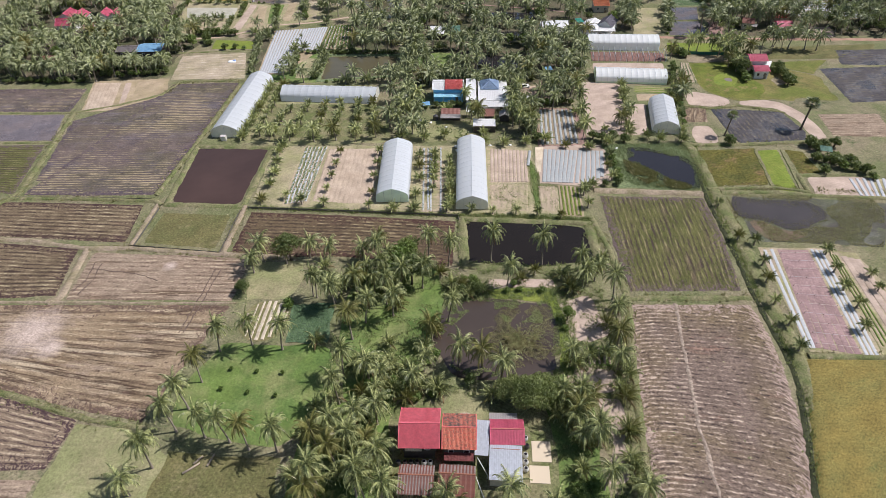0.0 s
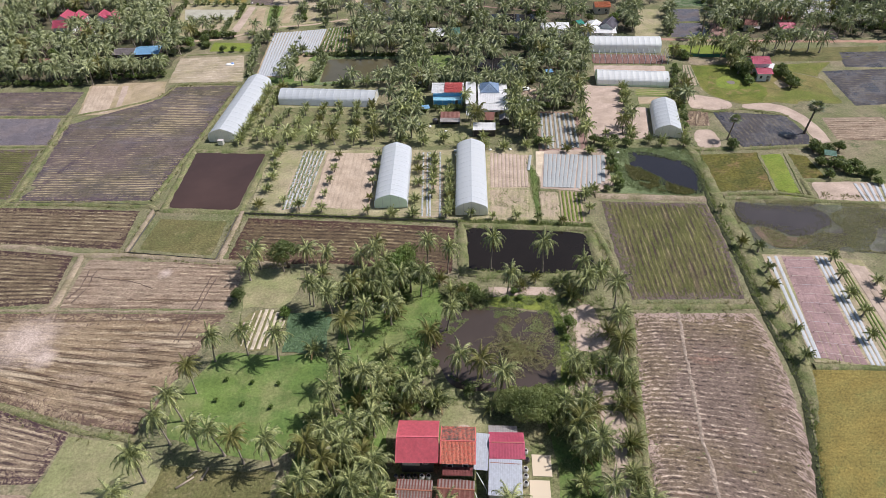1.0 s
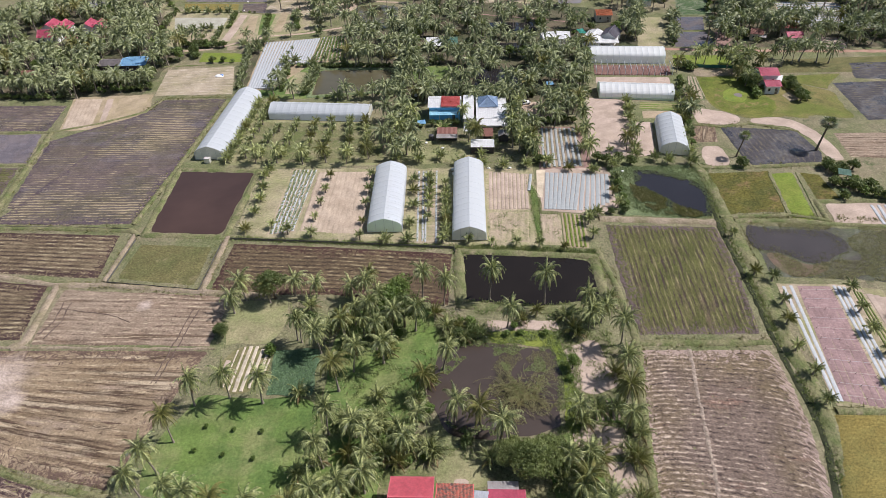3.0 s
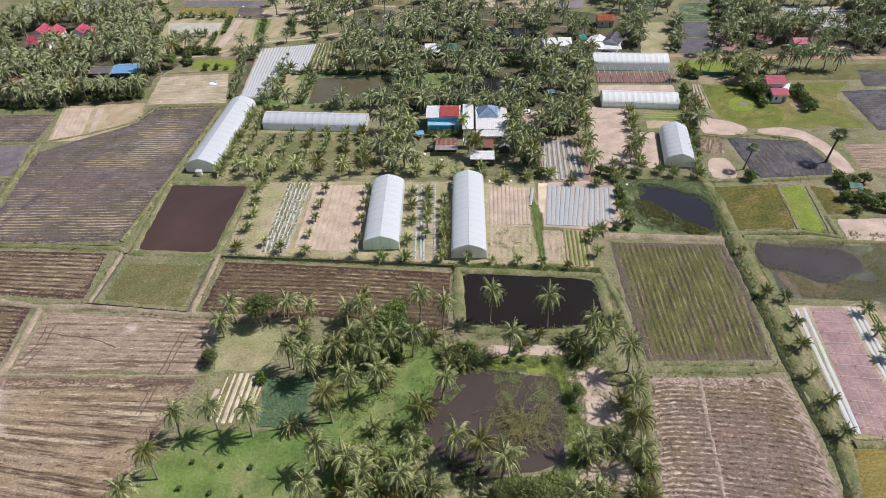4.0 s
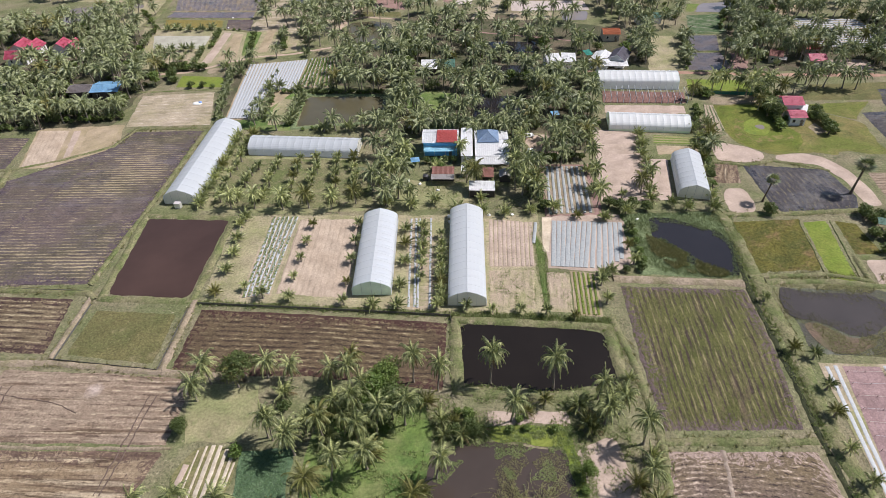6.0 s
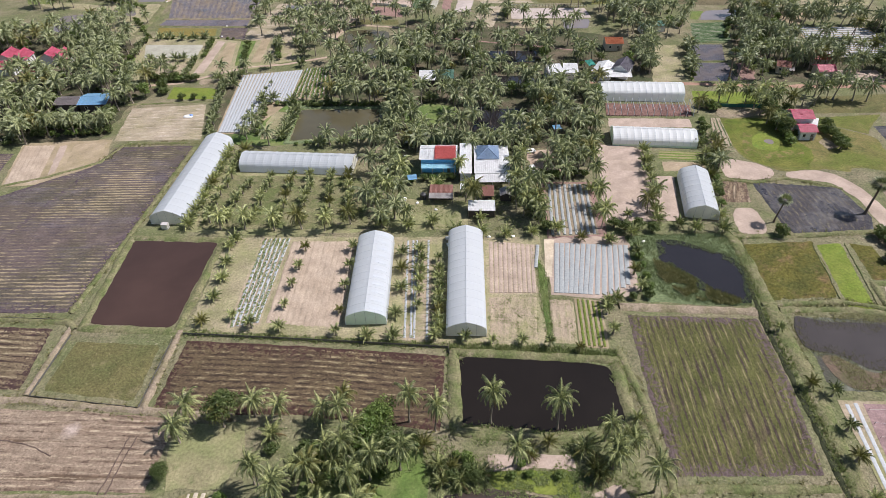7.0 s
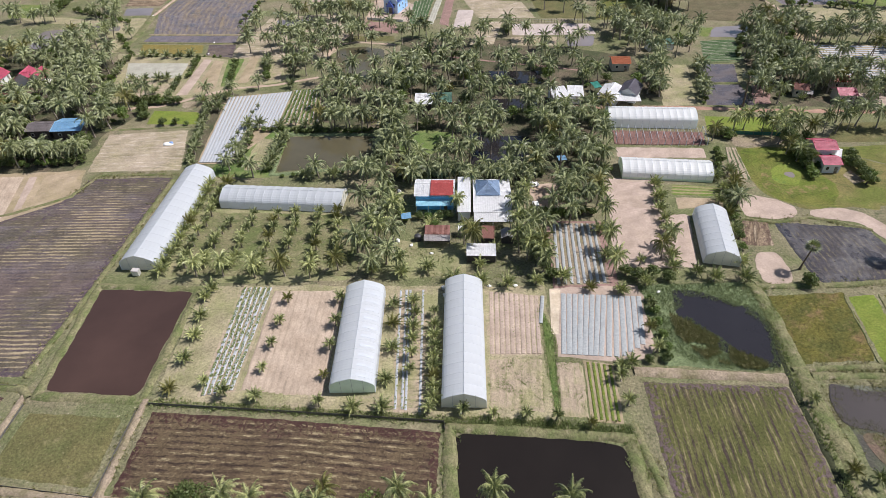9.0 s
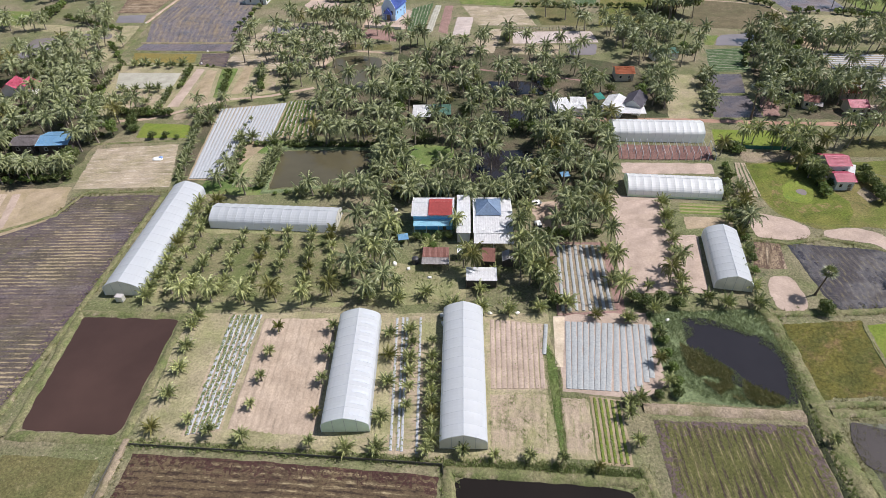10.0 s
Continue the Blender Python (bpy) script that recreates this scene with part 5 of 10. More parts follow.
def frond_mesh(bm, base, azimuth, rise, length, droop, seed, leaflets=22, leaf=0.78, wind=WIND, n=6, cover=0.9):
    """One feathered palm leaf: an arched midrib, and on both sides leaflets folded down like a roof."""
    r = random.Random(seed)
    d = Vector((math.cos(azimuth) * math.cos(rise), math.sin(azimuth) * math.cos(rise), math.sin(rise)))
    pts, frames, p = [], [], Vector(base)
    for i in range(n + 1):
        pts.append(p.copy())
        frames.append(d.copy())
        p = p + d * (length / n)
        pull = droop / n * (0.45 + 1.1 * i / n)
        d = (d + (Vector((0, 0, -1)) - d * -d.z) * pull + wind * (0.4 + i / n)).normalized()
    flat = Vector((-math.sin(azimuth), math.cos(azimuth), 0))

    def at(k):
        j = min(n - 1, int(k * n))
        f = k * n - j
        fwd = frames[j].lerp(frames[j + 1], f).normalized()
        side = (flat - fwd * flat.dot(fwd)).normalized()
        return pts[j].lerp(pts[j + 1], f), fwd, side

    for i in range(n):
        (a, _, sa), (b, _, sb) = at(i / n), at((i + 1) / n)
        w0, w1 = 0.06 * (1 - i / n) + 0.02, 0.06 * (1 - (i + 1) / n) + 0.02
        bm.faces.new([bm.verts.new(q) for q in (a - sa * w0, a + sa * w0, b + sb * w1, b - sb * w1)])
    fold0 = r.uniform(0.05, 0.75)
    for s in (-1, 1):
        for i in range(leaflets):
            k0 = 0.10 + 0.90 * (i + r.uniform(0.0, 0.12)) / leaflets
            k1 = min(1.0, k0 + cover / leaflets)
            a, fwd, side = at(k0)
            b = at(k1)[0]
            up = side.cross(fwd) * (-1 if side.cross(fwd).z < 0 else 1)
            fold = fold0 + 0.4 * k0 + r.uniform(-0.4, 0.4)
            long = leaf * (0.35 + 0.65 * math.sin(min(1.0, 0.22 + k0 * 1.05) * 3.0)) * r.uniform(0.8, 1.15)
            out = (side * (s * math.cos(fold)) - up * math.sin(fold) + fwd * (0.5 + 0.5 * k0) + Vector((0, 0, -0.45))).normalized() * long
            bm.faces.new([bm.verts.new(q) for q in (a, b, (a + b) / 2 + out)])


def trunk_mesh(h, r0, r1, bend, seed, sides=7):
    """A ringed, slightly bowed palm trunk from the ground to h."""
    bm = bmesh.new()
    r = random.Random(seed)
    n = max(5, int(h * 1.6))
    a = r.uniform(0, 6.28)
    rings = []
    for i in range(n + 1):
        k = i / n
        x, y = bend * math.sin(k * 1.57) ** 2 * math.cos(a), bend * math.sin(k * 1.57) ** 2 * math.sin(a)
        rad = r0 + (r1 - r0) * k ** 0.6 + (0.012 if i % 2 else 0.0) + (0.12 * (1 - k * 8) if k < 0.125 else 0.0)
        rings.append([bm.verts.new((x + rad * math.cos(6.2832 * j / sides), y + rad * math.sin(6.2832 * j / sides), k * h - (0.15 if i == 0 else 0))) for j in range(sides)])
    for lo, hi in zip(rings, rings[1:]):
        for j in range(sides):
            bm.faces.new((lo[j], lo[(j + 1) % sides], hi[(j + 1) % sides], hi[j]))
    bm.faces.new(rings[-1])
    return bm, (bend * math.cos(a), bend * math.sin(a))


PALM_LABELS = {"tall": "tall coconut palm with a slim grey trunk", "mid": "half-grown coconut palm with arching fronds", "low": "young coconut palm with low arching fronds", "young": "young coconut palm with long fronds rising from the ground"}


def palm_proto(size, seed, split, colour, leaflets=20, lean=1.0):
    """A coconut palm: trunk and fronds as parts, or trunk and one crown where it stands far off."""
    r = random.Random(seed)
    h, reach, count = {"tall": (8.0, 3.9, 30), "mid": (5.0, 3.8, 26), "low": (1.4, 2.1, 18), "young": (1.0, 3.4, 19)}[size]
    root = thing("coconut_palm", pose(0, 0, 0), PALM_LABELS[size], "palm tree", "coconut palms")
    bm, top = trunk_mesh(h, 0.24 if size in ("low", "young") else 0.20, 0.17 if size in ("low", "young") else 0.13, {"tall": 0.7, "mid": 0.35, "low": 0.05, "young": 0.05}[size], seed)
    part("trunk", bm, M_TRUNK, root, smooth=True)
    crown = None if split else bmesh.new()
    count = int(count * lean)
    leaf = 0.7 if size == "low" else 0.95
    for i in range(count):
        k = i / (count - 1)
        rise = radians(78 - 132 * k ** 0.85 + r.uniform(-9, 9)) if size in ("tall", "mid") else radians(80 - 62 * k + r.uniform(-8, 8))
        az = i * 2.39996 + r.uniform(-0.3, 0.3)
        long = reach * (0.74 + 0.26 * math.sin(3.14 * min(1.0, 0.25 + k * 0.7))) * r.uniform(0.88, 1.08)
        bend = (2.7 + 0.4 * (1 - k)) * r.uniform(0.75, 1.25) * (0.62 if size == "young" else 1.0)
        base = Vector((top[0] + 0.12 * math.cos(az), top[1] + 0.12 * math.sin(az), h + 0.1))
        if split:
            bm = bmesh.new()
            frond_mesh(bm, (0.12, 0, 0.1), 0.0, rise, long, bend, seed * 50 + i, 30, leaf, Matrix.Rotation(-az, 3, "Z") @ WIND)
            mat = colour if k < 0.9 else (M_FROND_YELLOW if i % 2 else M_FROND_DEAD)
            ob = part("frond", bm, mat, root, "yellowing lower frond" if mat is M_FROND_YELLOW and colour is not M_FROND_YELLOW else "dry brown hanging frond" if mat is M_FROND_DEAD else "")
            ob.location, ob.rotation_euler = (top[0], top[1], h), (0, 0, az)
        else:
            frond_mesh(crown, base, az, rise, long, bend, seed * 50 + i, leaflets, leaf, WIND, 4, 1.1)
    if crown:
        part("crown", crown, colour, root)
    return root


PROTO = {}
used_proto = set()
for split in (True, False):
    for size in ("tall", "mid", "low", "young"):
        PROTO[size, split] = [palm_proto(size, 11 + 7 * i + len(size), split, M_FROND_YELLOW if i == 3 else M_FROND) for i in range(4)]

FAR_PROTO = {size: [palm_proto(size, 61 + 7 * i + len(size), False, M_FROND_YELLOW if i == 4 else M_FROND_HAZED, 14, 0.9) for i in range(5)] for size in ("tall", "mid", "low", "young")}


def palm(x, y, h, split=False, yellow=False, young=False):
    size, full = ("young", h) if young else ("tall", 8.0) if h >= 6.5 else ("mid", 5.0) if h >= 4.4 else ("young", 4.0) if h >= 3.0 else ("low", 2.2)
    pick = 3 if yellow or rng.random() < 0.16 else rng.randrange(3)
    proto = PROTO[size, split][pick]
    k = h / full
    s = rng.uniform(0.82, 1.06) * (k ** 0.8 if k < 1 else k ** 0.35)
    m = pose(x, y, 0, rng.uniform(-3, 3), rng.uniform(-3, 3), rng.uniform(-50, 50)) @ Matrix.Diagonal((s, s, max(0.6, min(1.35, k)), 1))
    if proto.name not in used_proto:
        used_proto.add(proto.name)
        proto.matrix_world = m
        return proto
    ob = copy_thing(proto, Matrix())
    ob.matrix_basis = m
    return ob


FAR = []


def far_palm(x, y, h, r):
    """Notes a palm of the far groves, which are joined in the end; under 1 m it is a young one."""
    size, full = ("young", 1.0) if h < 1.0 else ("tall", 8.0) if h >= 6.5 else ("mid", 5.0) if h >= 4.2 else ("young", 3.4) if h >= 3.0 else ("low", 2.2)
    proto = FAR_PROTO[size][4 if r.random() < 0.04 else r.randrange(4)]
    s = r.uniform(1.05, 1.35) if h >= 4.5 else r.uniform(0.7, 0.95) if h < 1 else 0.5 * r.uniform(0.8, 1.2) if h < 1.8 else r.uniform(0.9, 1.1)
    m = pose(x, y, 0, r.uniform(-4, 4), r.uniform(-4, 4), r.uniform(-60, 60)) @ Matrix.Diagonal((s, s, max(h / full, 0.85), 1))
    FAR.extend((o.data, m) for o in proto.children)


def joined(name, items, label, category):
    """Many meshes at their poses as one object of kind stuff."""
    cache, mats = {}, []
    vs, ls, starts, totals, mi = [], [], [], [], []
    nv = nl = 0
    for me, m in items:
        if me.name not in cache:
            co = np.empty(len(me.vertices) * 3)
            me.vertices.foreach_get("co", co)
            li = np.empty(len(me.loops), int)
            me.loops.foreach_get("vertex_index", li)
            st = np.empty(len(me.polygons), int)
            me.polygons.foreach_get("loop_start", st)
            to = np.empty(len(me.polygons), int)
            me.polygons.foreach_get("loop_total", to)
            if me.materials[0] not in mats:
                mats.append(me.materials[0])
            cache[me.name] = (co.reshape(-1, 3), li, st, to, mats.index(me.materials[0]))
        co, li, st, to, k = cache[me.name]
        a = np.array(m)
        vs.append(co @ a[:3, :3].T + a[:3, 3])
        ls.append(li + nv)
        starts.append(st + nl)
        totals.append(to)
        mi.append(np.full(len(st), k))
        nv, nl = nv + len(co), nl + len(li)
    me = bpy.data.meshes.new(name)
    me.vertices.add(nv)
    me.vertices.foreach_set("co", np.concatenate(vs).ravel())
    me.loops.add(nl)
    me.loops.foreach_set("vertex_index", np.concatenate(ls))
    st = np.concatenate(starts)
    me.polygons.add(len(st))
    me.polygons.foreach_set("loop_start", st)
    for k in mats:
        me.materials.append(k)
    me.polygons.foreach_set("material_index", np.concatenate(mi))
    me.update(calc_edges=True)
    me.validate()
    return tagged(part(name, me, None), label, category, kind="stuff")


def strewn(poly, count, seed, holes=(), clump=6.0, level=-0.1):
    r = random.Random(seed)
    x0, x1 = min(p[0] for p in poly), max(p[0] for p in poly)
    y0, y1 = min(p[1] for p in poly), max(p[1] for p in poly)
    out = []
    for _ in range(count * 6):
        x, y = r.uniform(x0, x1), r.uniform(y0, y1)
        if len(out) >= count:
            break
        if inside(x, y, poly) and noise.noise((x / clump, y / clump, seed)) > level and not any(inside(x, y, h) for h in holes):
            out.append((x, y))
    return out


GRASS_LANE = [(-20, 74.5), (-20, 79), (-15, 86.5), (-11, 94), (-7, 97), (-4.5, 95), (-7, 87), (-13, 80.5), (-16.5, 74.5)]


def palms(rows, split=False):
    for x, y, h in rows:
        if not any(inside(x, y, clear) for clear in (GRASS_LANE, *TRACK)):
            palm(x, y, h, split)


def leaf_cloud(bm, centre, radius, count, size, r, flat=0.75):
    """Small leaf clumps over and inside an uneven rounded mass."""
    for _ in range(count):
        d = Vector((r.gauss(0, 1), r.gauss(0, 1), r.gauss(0, 1))).normalized()
        q = Vector(centre) + Vector((d.x, d.y, d.z * flat)) * radius * r.uniform(0.62, 1.08)
        a = Vector((r.gauss(0, 1), r.gauss(0, 1), r.gauss(0, 0.6))).normalized()
        b = (d + Vector((r.gauss(0, 0.5), r.gauss(0, 0.5), r.gauss(0, 0.5)))).cross(a).normalized()
        s = size * r.uniform(0.6, 1.3)
        bm.faces.new([bm.verts.new(q + a * u * s + b * v * s * 0.6) for u, v in ((-1, 0), (-0.2, -0.8), (1, 0), (-0.2, 0.8))])


def tree_proto(name, h, spread_r, seed, leaf_mat, label, count=2600, size=0.22):
    r = random.Random(seed)
    root = thing(name, pose(0, 0, 0), label, "tree", "broadleaf trees")
    bm = bmesh.new()
    rod(bm, (0, 0, -0.1), (0.1, 0, h * 0.45), 0.24, 8, 0.16)
    blobs = []
    for i in range(7):
        a = i * 2.4 + r.uniform(-0.4, 0.4)
        d = spread_r * r.uniform(0.25, 0.62)
        z = h * r.uniform(0.5, 0.85)
        end = Vector((d * math.cos(a), d * math.sin(a), z))
        rod(bm, (0.08, 0, h * r.uniform(0.25, 0.42)), end, 0.11, 6, 0.03)
        blobs.append((end, spread_r * r.uniform(0.34, 0.52)))
    blobs.append((Vector((0, 0, h * 0.88)), spread_r * 0.42))
    part("trunk", bm, M_BARK, root, smooth=True)
    bm = bmesh.new()
    for c, rad in blobs:
        leaf_cloud(bm, c, rad, count // len(blobs), size, r)
    part("crown", bm, leaf_mat, root)
    return root


TREES = {
    "feathery": tree_proto("broadleaf_tree", 6.0, 3.6, 21, M_LEAF_SOFT, "broad feathery green tree", 9000, 0.15),
    "dark": tree_proto("broadleaf_tree", 7.0, 3.6, 3, M_LEAF, "dense dark green broadleaf tree"),
    "bright": tree_proto("broadleaf_tree", 6.5, 3.2, 5, M_LEAF_BRIGHT, "bright green broadleaf tree"),
    "bush": tree_proto("bush", 2.4, 1.7, 9, M_LEAF, "rounded dark green leafy bush", 900, 0.2),
    "bright_bush": tree_proto("bush", 2.0, 1.6, 12, M_LEAF_BRIGHT, "fresh green leafy bush", 900, 0.2),
}


FAR_TREES = {
    "feathery": tree_proto("broadleaf_tree", 6.0, 3.6, 21, M_LEAF_SOFT, "broad feathery green tree", 5200, 0.13),
    "dark": tree_proto("broadleaf_tree", 7.0, 3.6, 33, M_LEAF, "dense dark green broadleaf tree", 640, 0.42),
    "bright": tree_proto("broadleaf_tree", 6.5, 3.2, 35, M_LEAF_BRIGHT, "bright green broadleaf tree", 640, 0.42),
    "bush": tree_proto("bush", 2.4, 1.7, 39, M_LEAF, "rounded dark green leafy bush", 260, 0.34),
    "bright_bush": tree_proto("bush", 2.0, 1.6, 42, M_LEAF_BRIGHT, "fresh green leafy bush", 260, 0.34),
}


def tree(kind, x, y, s=1.0, label="", sz=None):
    proto = TREES[kind]
    m = pose(x, y, 0, 0, 0, rng.uniform(0, 360)) @ Matrix.Diagonal((s, s, sz or s, 1))
    if proto.name not in used_proto:
        used_proto.add(proto.name)
        proto.matrix_world = m
        ob = proto
    else:
        ob = copy_thing(proto, Matrix())
        ob.matrix_basis = m
    if label:
        tagged(ob, label)
    return ob


def fan_palm_proto():
    """A sugar palm: tall bare trunk and a round head of fan leaves."""
    root = thing("sugar_palm", pose(0, 0, 0), "tall sugar palm with a round head of fan leaves", "palm tree", "sugar palms")
    bm, top = trunk_mesh(9.0, 0.26, 0.17, 0.5, 77)
    part("trunk", bm, M_BARK, root, smooth=True)
    bm = bmesh.new()
    r = random.Random(4)
    for i in range(24):
        k = i / 23
        el, az = radians(80 - 125 * k), i * 2.39996
        d = Vector((math.cos(el) * math.cos(az), math.cos(el) * math.sin(az), math.sin(el)))
        hub = Vector((top[0], top[1], 9.0)) + d * 0.7
        s = d.cross(Vector((0, 0, 1)))
        s = s.normalized() if s.length > 0.01 else Vector((1, 0, 0))
        u = s.cross(d)
        for j in range(9):
            a = radians(-75 + 150 * j / 8)
            e = (d * math.cos(a) + s * math.sin(a)) * r.uniform(1.15, 1.75) + u * 0.1
            w = e.cross(u).normalized() * 0.11
            bm.faces.new([bm.verts.new(q) for q in (hub, hub + e * 0.6 + w, hub + e, hub + e * 0.6 - w)])
    part("crown", bm, M_FROND_HAZED, root)
    return root


SUGAR = fan_palm_proto()
SUGAR.matrix_world = pose(85.5, 166.4, 0, 0, 0, 40) @ Matrix.Diagonal((0.95, 0.95, 0.8, 1))
tagged(SUGAR, "tall sugar palm with a sparse head of drooping fan leaves")
copy_thing(SUGAR, pose(110.7, 169.4, 0, 0, 0, 100) @ Matrix.Diagonal((1.4 / 0.95, 1.4 / 0.95, 1.0 / 0.8, 1)))
copy_thing(SUGAR, pose(105.4, 252.6, 0, 0, 0, 200) @ Matrix.Diagonal((1.4 / 0.95, 1.4 / 0.95, 1.2 / 0.8, 1)))

# palms along the lawn and through the home grove
palms([(-53.3, 52.8, 9.0), (-51.6, 59.9, 8.0), (-46.0, 58.7, 7.0), (-41.2, 57.7, 7.5), (-37.4, 56.2, 7.5), (-32.3, 55.8, 8.0), (-50.5, 71.0, 7.5), (-51.0, 64.8, 7.5), (-49.3, 78.9, 7.5), (-43.0, 80.5, 8.0), (-36.4, 79.2, 7.5), (-55.2, 47.8, 5.0)], True)
palms([(-46.8, 107.0, 6.0), (-48.3, 103.0, 5.0), (-41.1, 106.2, 5.0), (-35.9, 108.4, 5.0), (-30.9, 107.7, 4.5), (-22.8, 106.9, 4.5), (-17.8, 108.3, 7), (-31.8, 94.4, 7), (-27.4, 92.8, 7), (-22.4, 94.0, 7), (-17.5, 99.0, 8.0), (-15.9, 92.2, 8.0), (-10.0, 94.0, 8.0), (-11.3, 85.1, 8.0), (-17.3, 79.8, 8.0), (-22.3, 81.9, 8.0), (-6.9, 106.9, 8.0), (-2.1, 104.9, 8.0), (-2.2, 86.8, 7), (-8.1, 97.3, 8.0), (-18.6, 105.2, 7.5), (-13.1, 95.6, 8.0), (-16.3, 101.6, 7.5), (-14.2, 88.6, 7.5), (-20.0, 86.6, 7.5)], True)
palms([(-32.7, 94.9, 7.0), (-27.3, 91.4, 7.0), (-22.5, 94.8, 7.0), (-22.8, 72.4, 8), (-7.0, 73.4, 5.0), (-5.5, 81.1, 6.0), (-0.1, 74.8, 6.0), (4.5, 74.4, 6.0), (8.0, 70.8, 6.0), (-22.8, 65.8, 8), (-15.1, 69.4, 5.0), (-8.9, 68.7, 5.0), (-4.4, 68.8, 4.0), (-9.9, 66.3, 4.0), (-15.7, 65.6, 5.0), (-19.0, 59.3, 8), (-18.4, 55.0, 8), (-23.5, 59.2, 6.0), (-15.2, 61.3, 6.0), (-25.4, 56.4, 6.0), (-14.0, 51.4, 9.0), (-21.3, 52.6, 8.0), (-23.4, 48.1, 9.0), (-17.4, 47.6, 9.0), (-15.8, 46.5, 8.0), (-24.7, 45.1, 8.0), (-13.1, 45.1, 8.0), (6.2, 66.9, 4.0), (-13.5, 72.6, 4.0), (-18.7, 71.8, 5.0)], True)
palms([(19.3, 64.8, 5.0), (21.4, 56.2, 4.4), (21.9, 74.3, 5.0), (-2.4, 45.4, 5.5), (-0.6, 46.4, 3.8), (-4.4, 46.4, 3.6), (7.5, 46.3, 5.0), (15.3, 45.4, 4.0), (23.1, 72.9, 5.0), (26.9, 73.1, 4.0), (30.7, 72.7, 6.0), (21.4, 61.1, 6.0), (30.0, 67.9, 4.0), (29.0, 63.7, 4.0), (23.9, 56.7, 6.0), (29.6, 58.5, 4.0), (28.8, 53.3, 4.0), (23.5, 48.7, 6.0), (28.8, 46.6, 5.0), (20.4, 51.6, 4.0), (34.3, 93.0, 8.0), (33.3, 85.0, 7.0), (28.9, 99.0, 5.0), (28.4, 83.3, 4.0), (32.0, 78.4, 6.0), (25.6, 93.1, 4.0), (22.5, 87.6, 4.0), (18.6, 61.6, 4.0), (24.6, 67.0, 4.0)], True)
palms([(8.1, 106.5, 9.0), (20.1, 105.2, 9.0), (11.4, 97.9, 7.0), (14.5, 99.5, 3.0), (0.8, 97.4, 3.0), (5.6, 95.8, 3.0), (28.2, 102.7, 6.0), (28.4, 97.3, 5.0), (31.5, 99.3, 5.0), (24.2, 100.2, 4.0), (25.6, 95.2, 3.5), (35.1, 106.7, 3.0), (18.0, 101.5, 2.5), (-0.8, 94.6, 3.0), (2.3, 94.5, 3.0)], True)
palms([(69.6, 113.6, 2.5), (73.0, 111.7, 2.5), (72.0, 104.3, 2.5), (70.3, 98.1, 2.5), (68.9, 90.8, 2.5), (69.5, 84.8, 2.5), (68.4, 77.8, 2.5), (88.5, 107.8, 2.5), (87.3, 101.5, 2.5), (86.4, 95.4, 2.5), (86.6, 90.1, 2.5), (84.1, 83.2, 2.5), (94.5, 99.7, 2.0), (93.8, 95.0, 2.0), (70.0, 128.1, 2.0)], False)
palms([(-54.4, 158.1, 3), (-53.7, 152.4, 3), (-53.1, 146.3, 3), (-53.1, 140.0, 3), (-53.4, 132.4, 3), (-53.7, 160.5, 4.0), (-42.2, 131.0, 2.5), (-47.0, 133.6, 2.0)], False)
palms([(-35.0, 156.9, 2.2), (-35.5, 150.0, 2.2), (-35.8, 143.6, 2.2), (-36.2, 137.1, 1.8), (-36.1, 130.1, 2.2), (-23.2, 156.7, 2.5), (-23.2, 149.6, 2.5), (-23.5, 142.7, 2.2), (-23.5, 135.2, 1.6), (-23.5, 128.5, 2.2), (-10.8, 155.2, 3.0), (-10.6, 149.2, 3.0), (-10.3, 142.3, 3.0), (-11.1, 134.1, 3.0), (-11.3, 127.6, 3.0), (-17.0, 127.6, 3.0), (-2.6, 127.1, 2.2), (4.0, 126.6, 2.0), (9.7, 125.8, 1.8), (15.8, 125.6, 2.0), (21.3, 124.8, 2.4), (27.4, 123.3, 2.0)], False)
palms([(-6.5, 156.1, 3), (-6.0, 152.4, 3), (-6.2, 148.6, 3), (-6.2, 144.9, 3), (-6.2, 140.4, 2.5), (-6.5, 136.2, 2.0), (-1.7, 152.5, 2.0), (-1.7, 148.5, 3), (-1.7, 145.6, 3), (-1.6, 142.7, 3), (-1.7, 140.0, 3), (-1.7, 137.4, 3), (-1.7, 134.8, 3), (-1.7, 132.1, 3), (-1.6, 129.4, 3), (35.2, 133.9, 2.5), (38.2, 137.8, 3.0), (35.3, 128.2, 2.5), (44.3, 146.8, 2.5), (44.4, 141.1, 2.5), (46.2, 153.3, 2.5), (36.1, 136.9, 3.0)], False)
palms([(-16.9, 166.8, 3.7), (-9.8, 165.7, 3.7), (-3.4, 167.4, 3.7), (2.9, 163.2, 4.0), (9.1, 162.5, 3.7), (15.2, 161.4, 3.7), (22.1, 162.1, 3.7), (28.5, 163.5, 4.0), (34.2, 159.9, 3.0), (40.7, 158.9, 3.0), (47.2, 161.2, 4.0)], False)
palms([(-63.1, 206.3, 3.7), (-63.8, 200.8, 3.7), (-63.7, 195.5, 3.7), ], False)
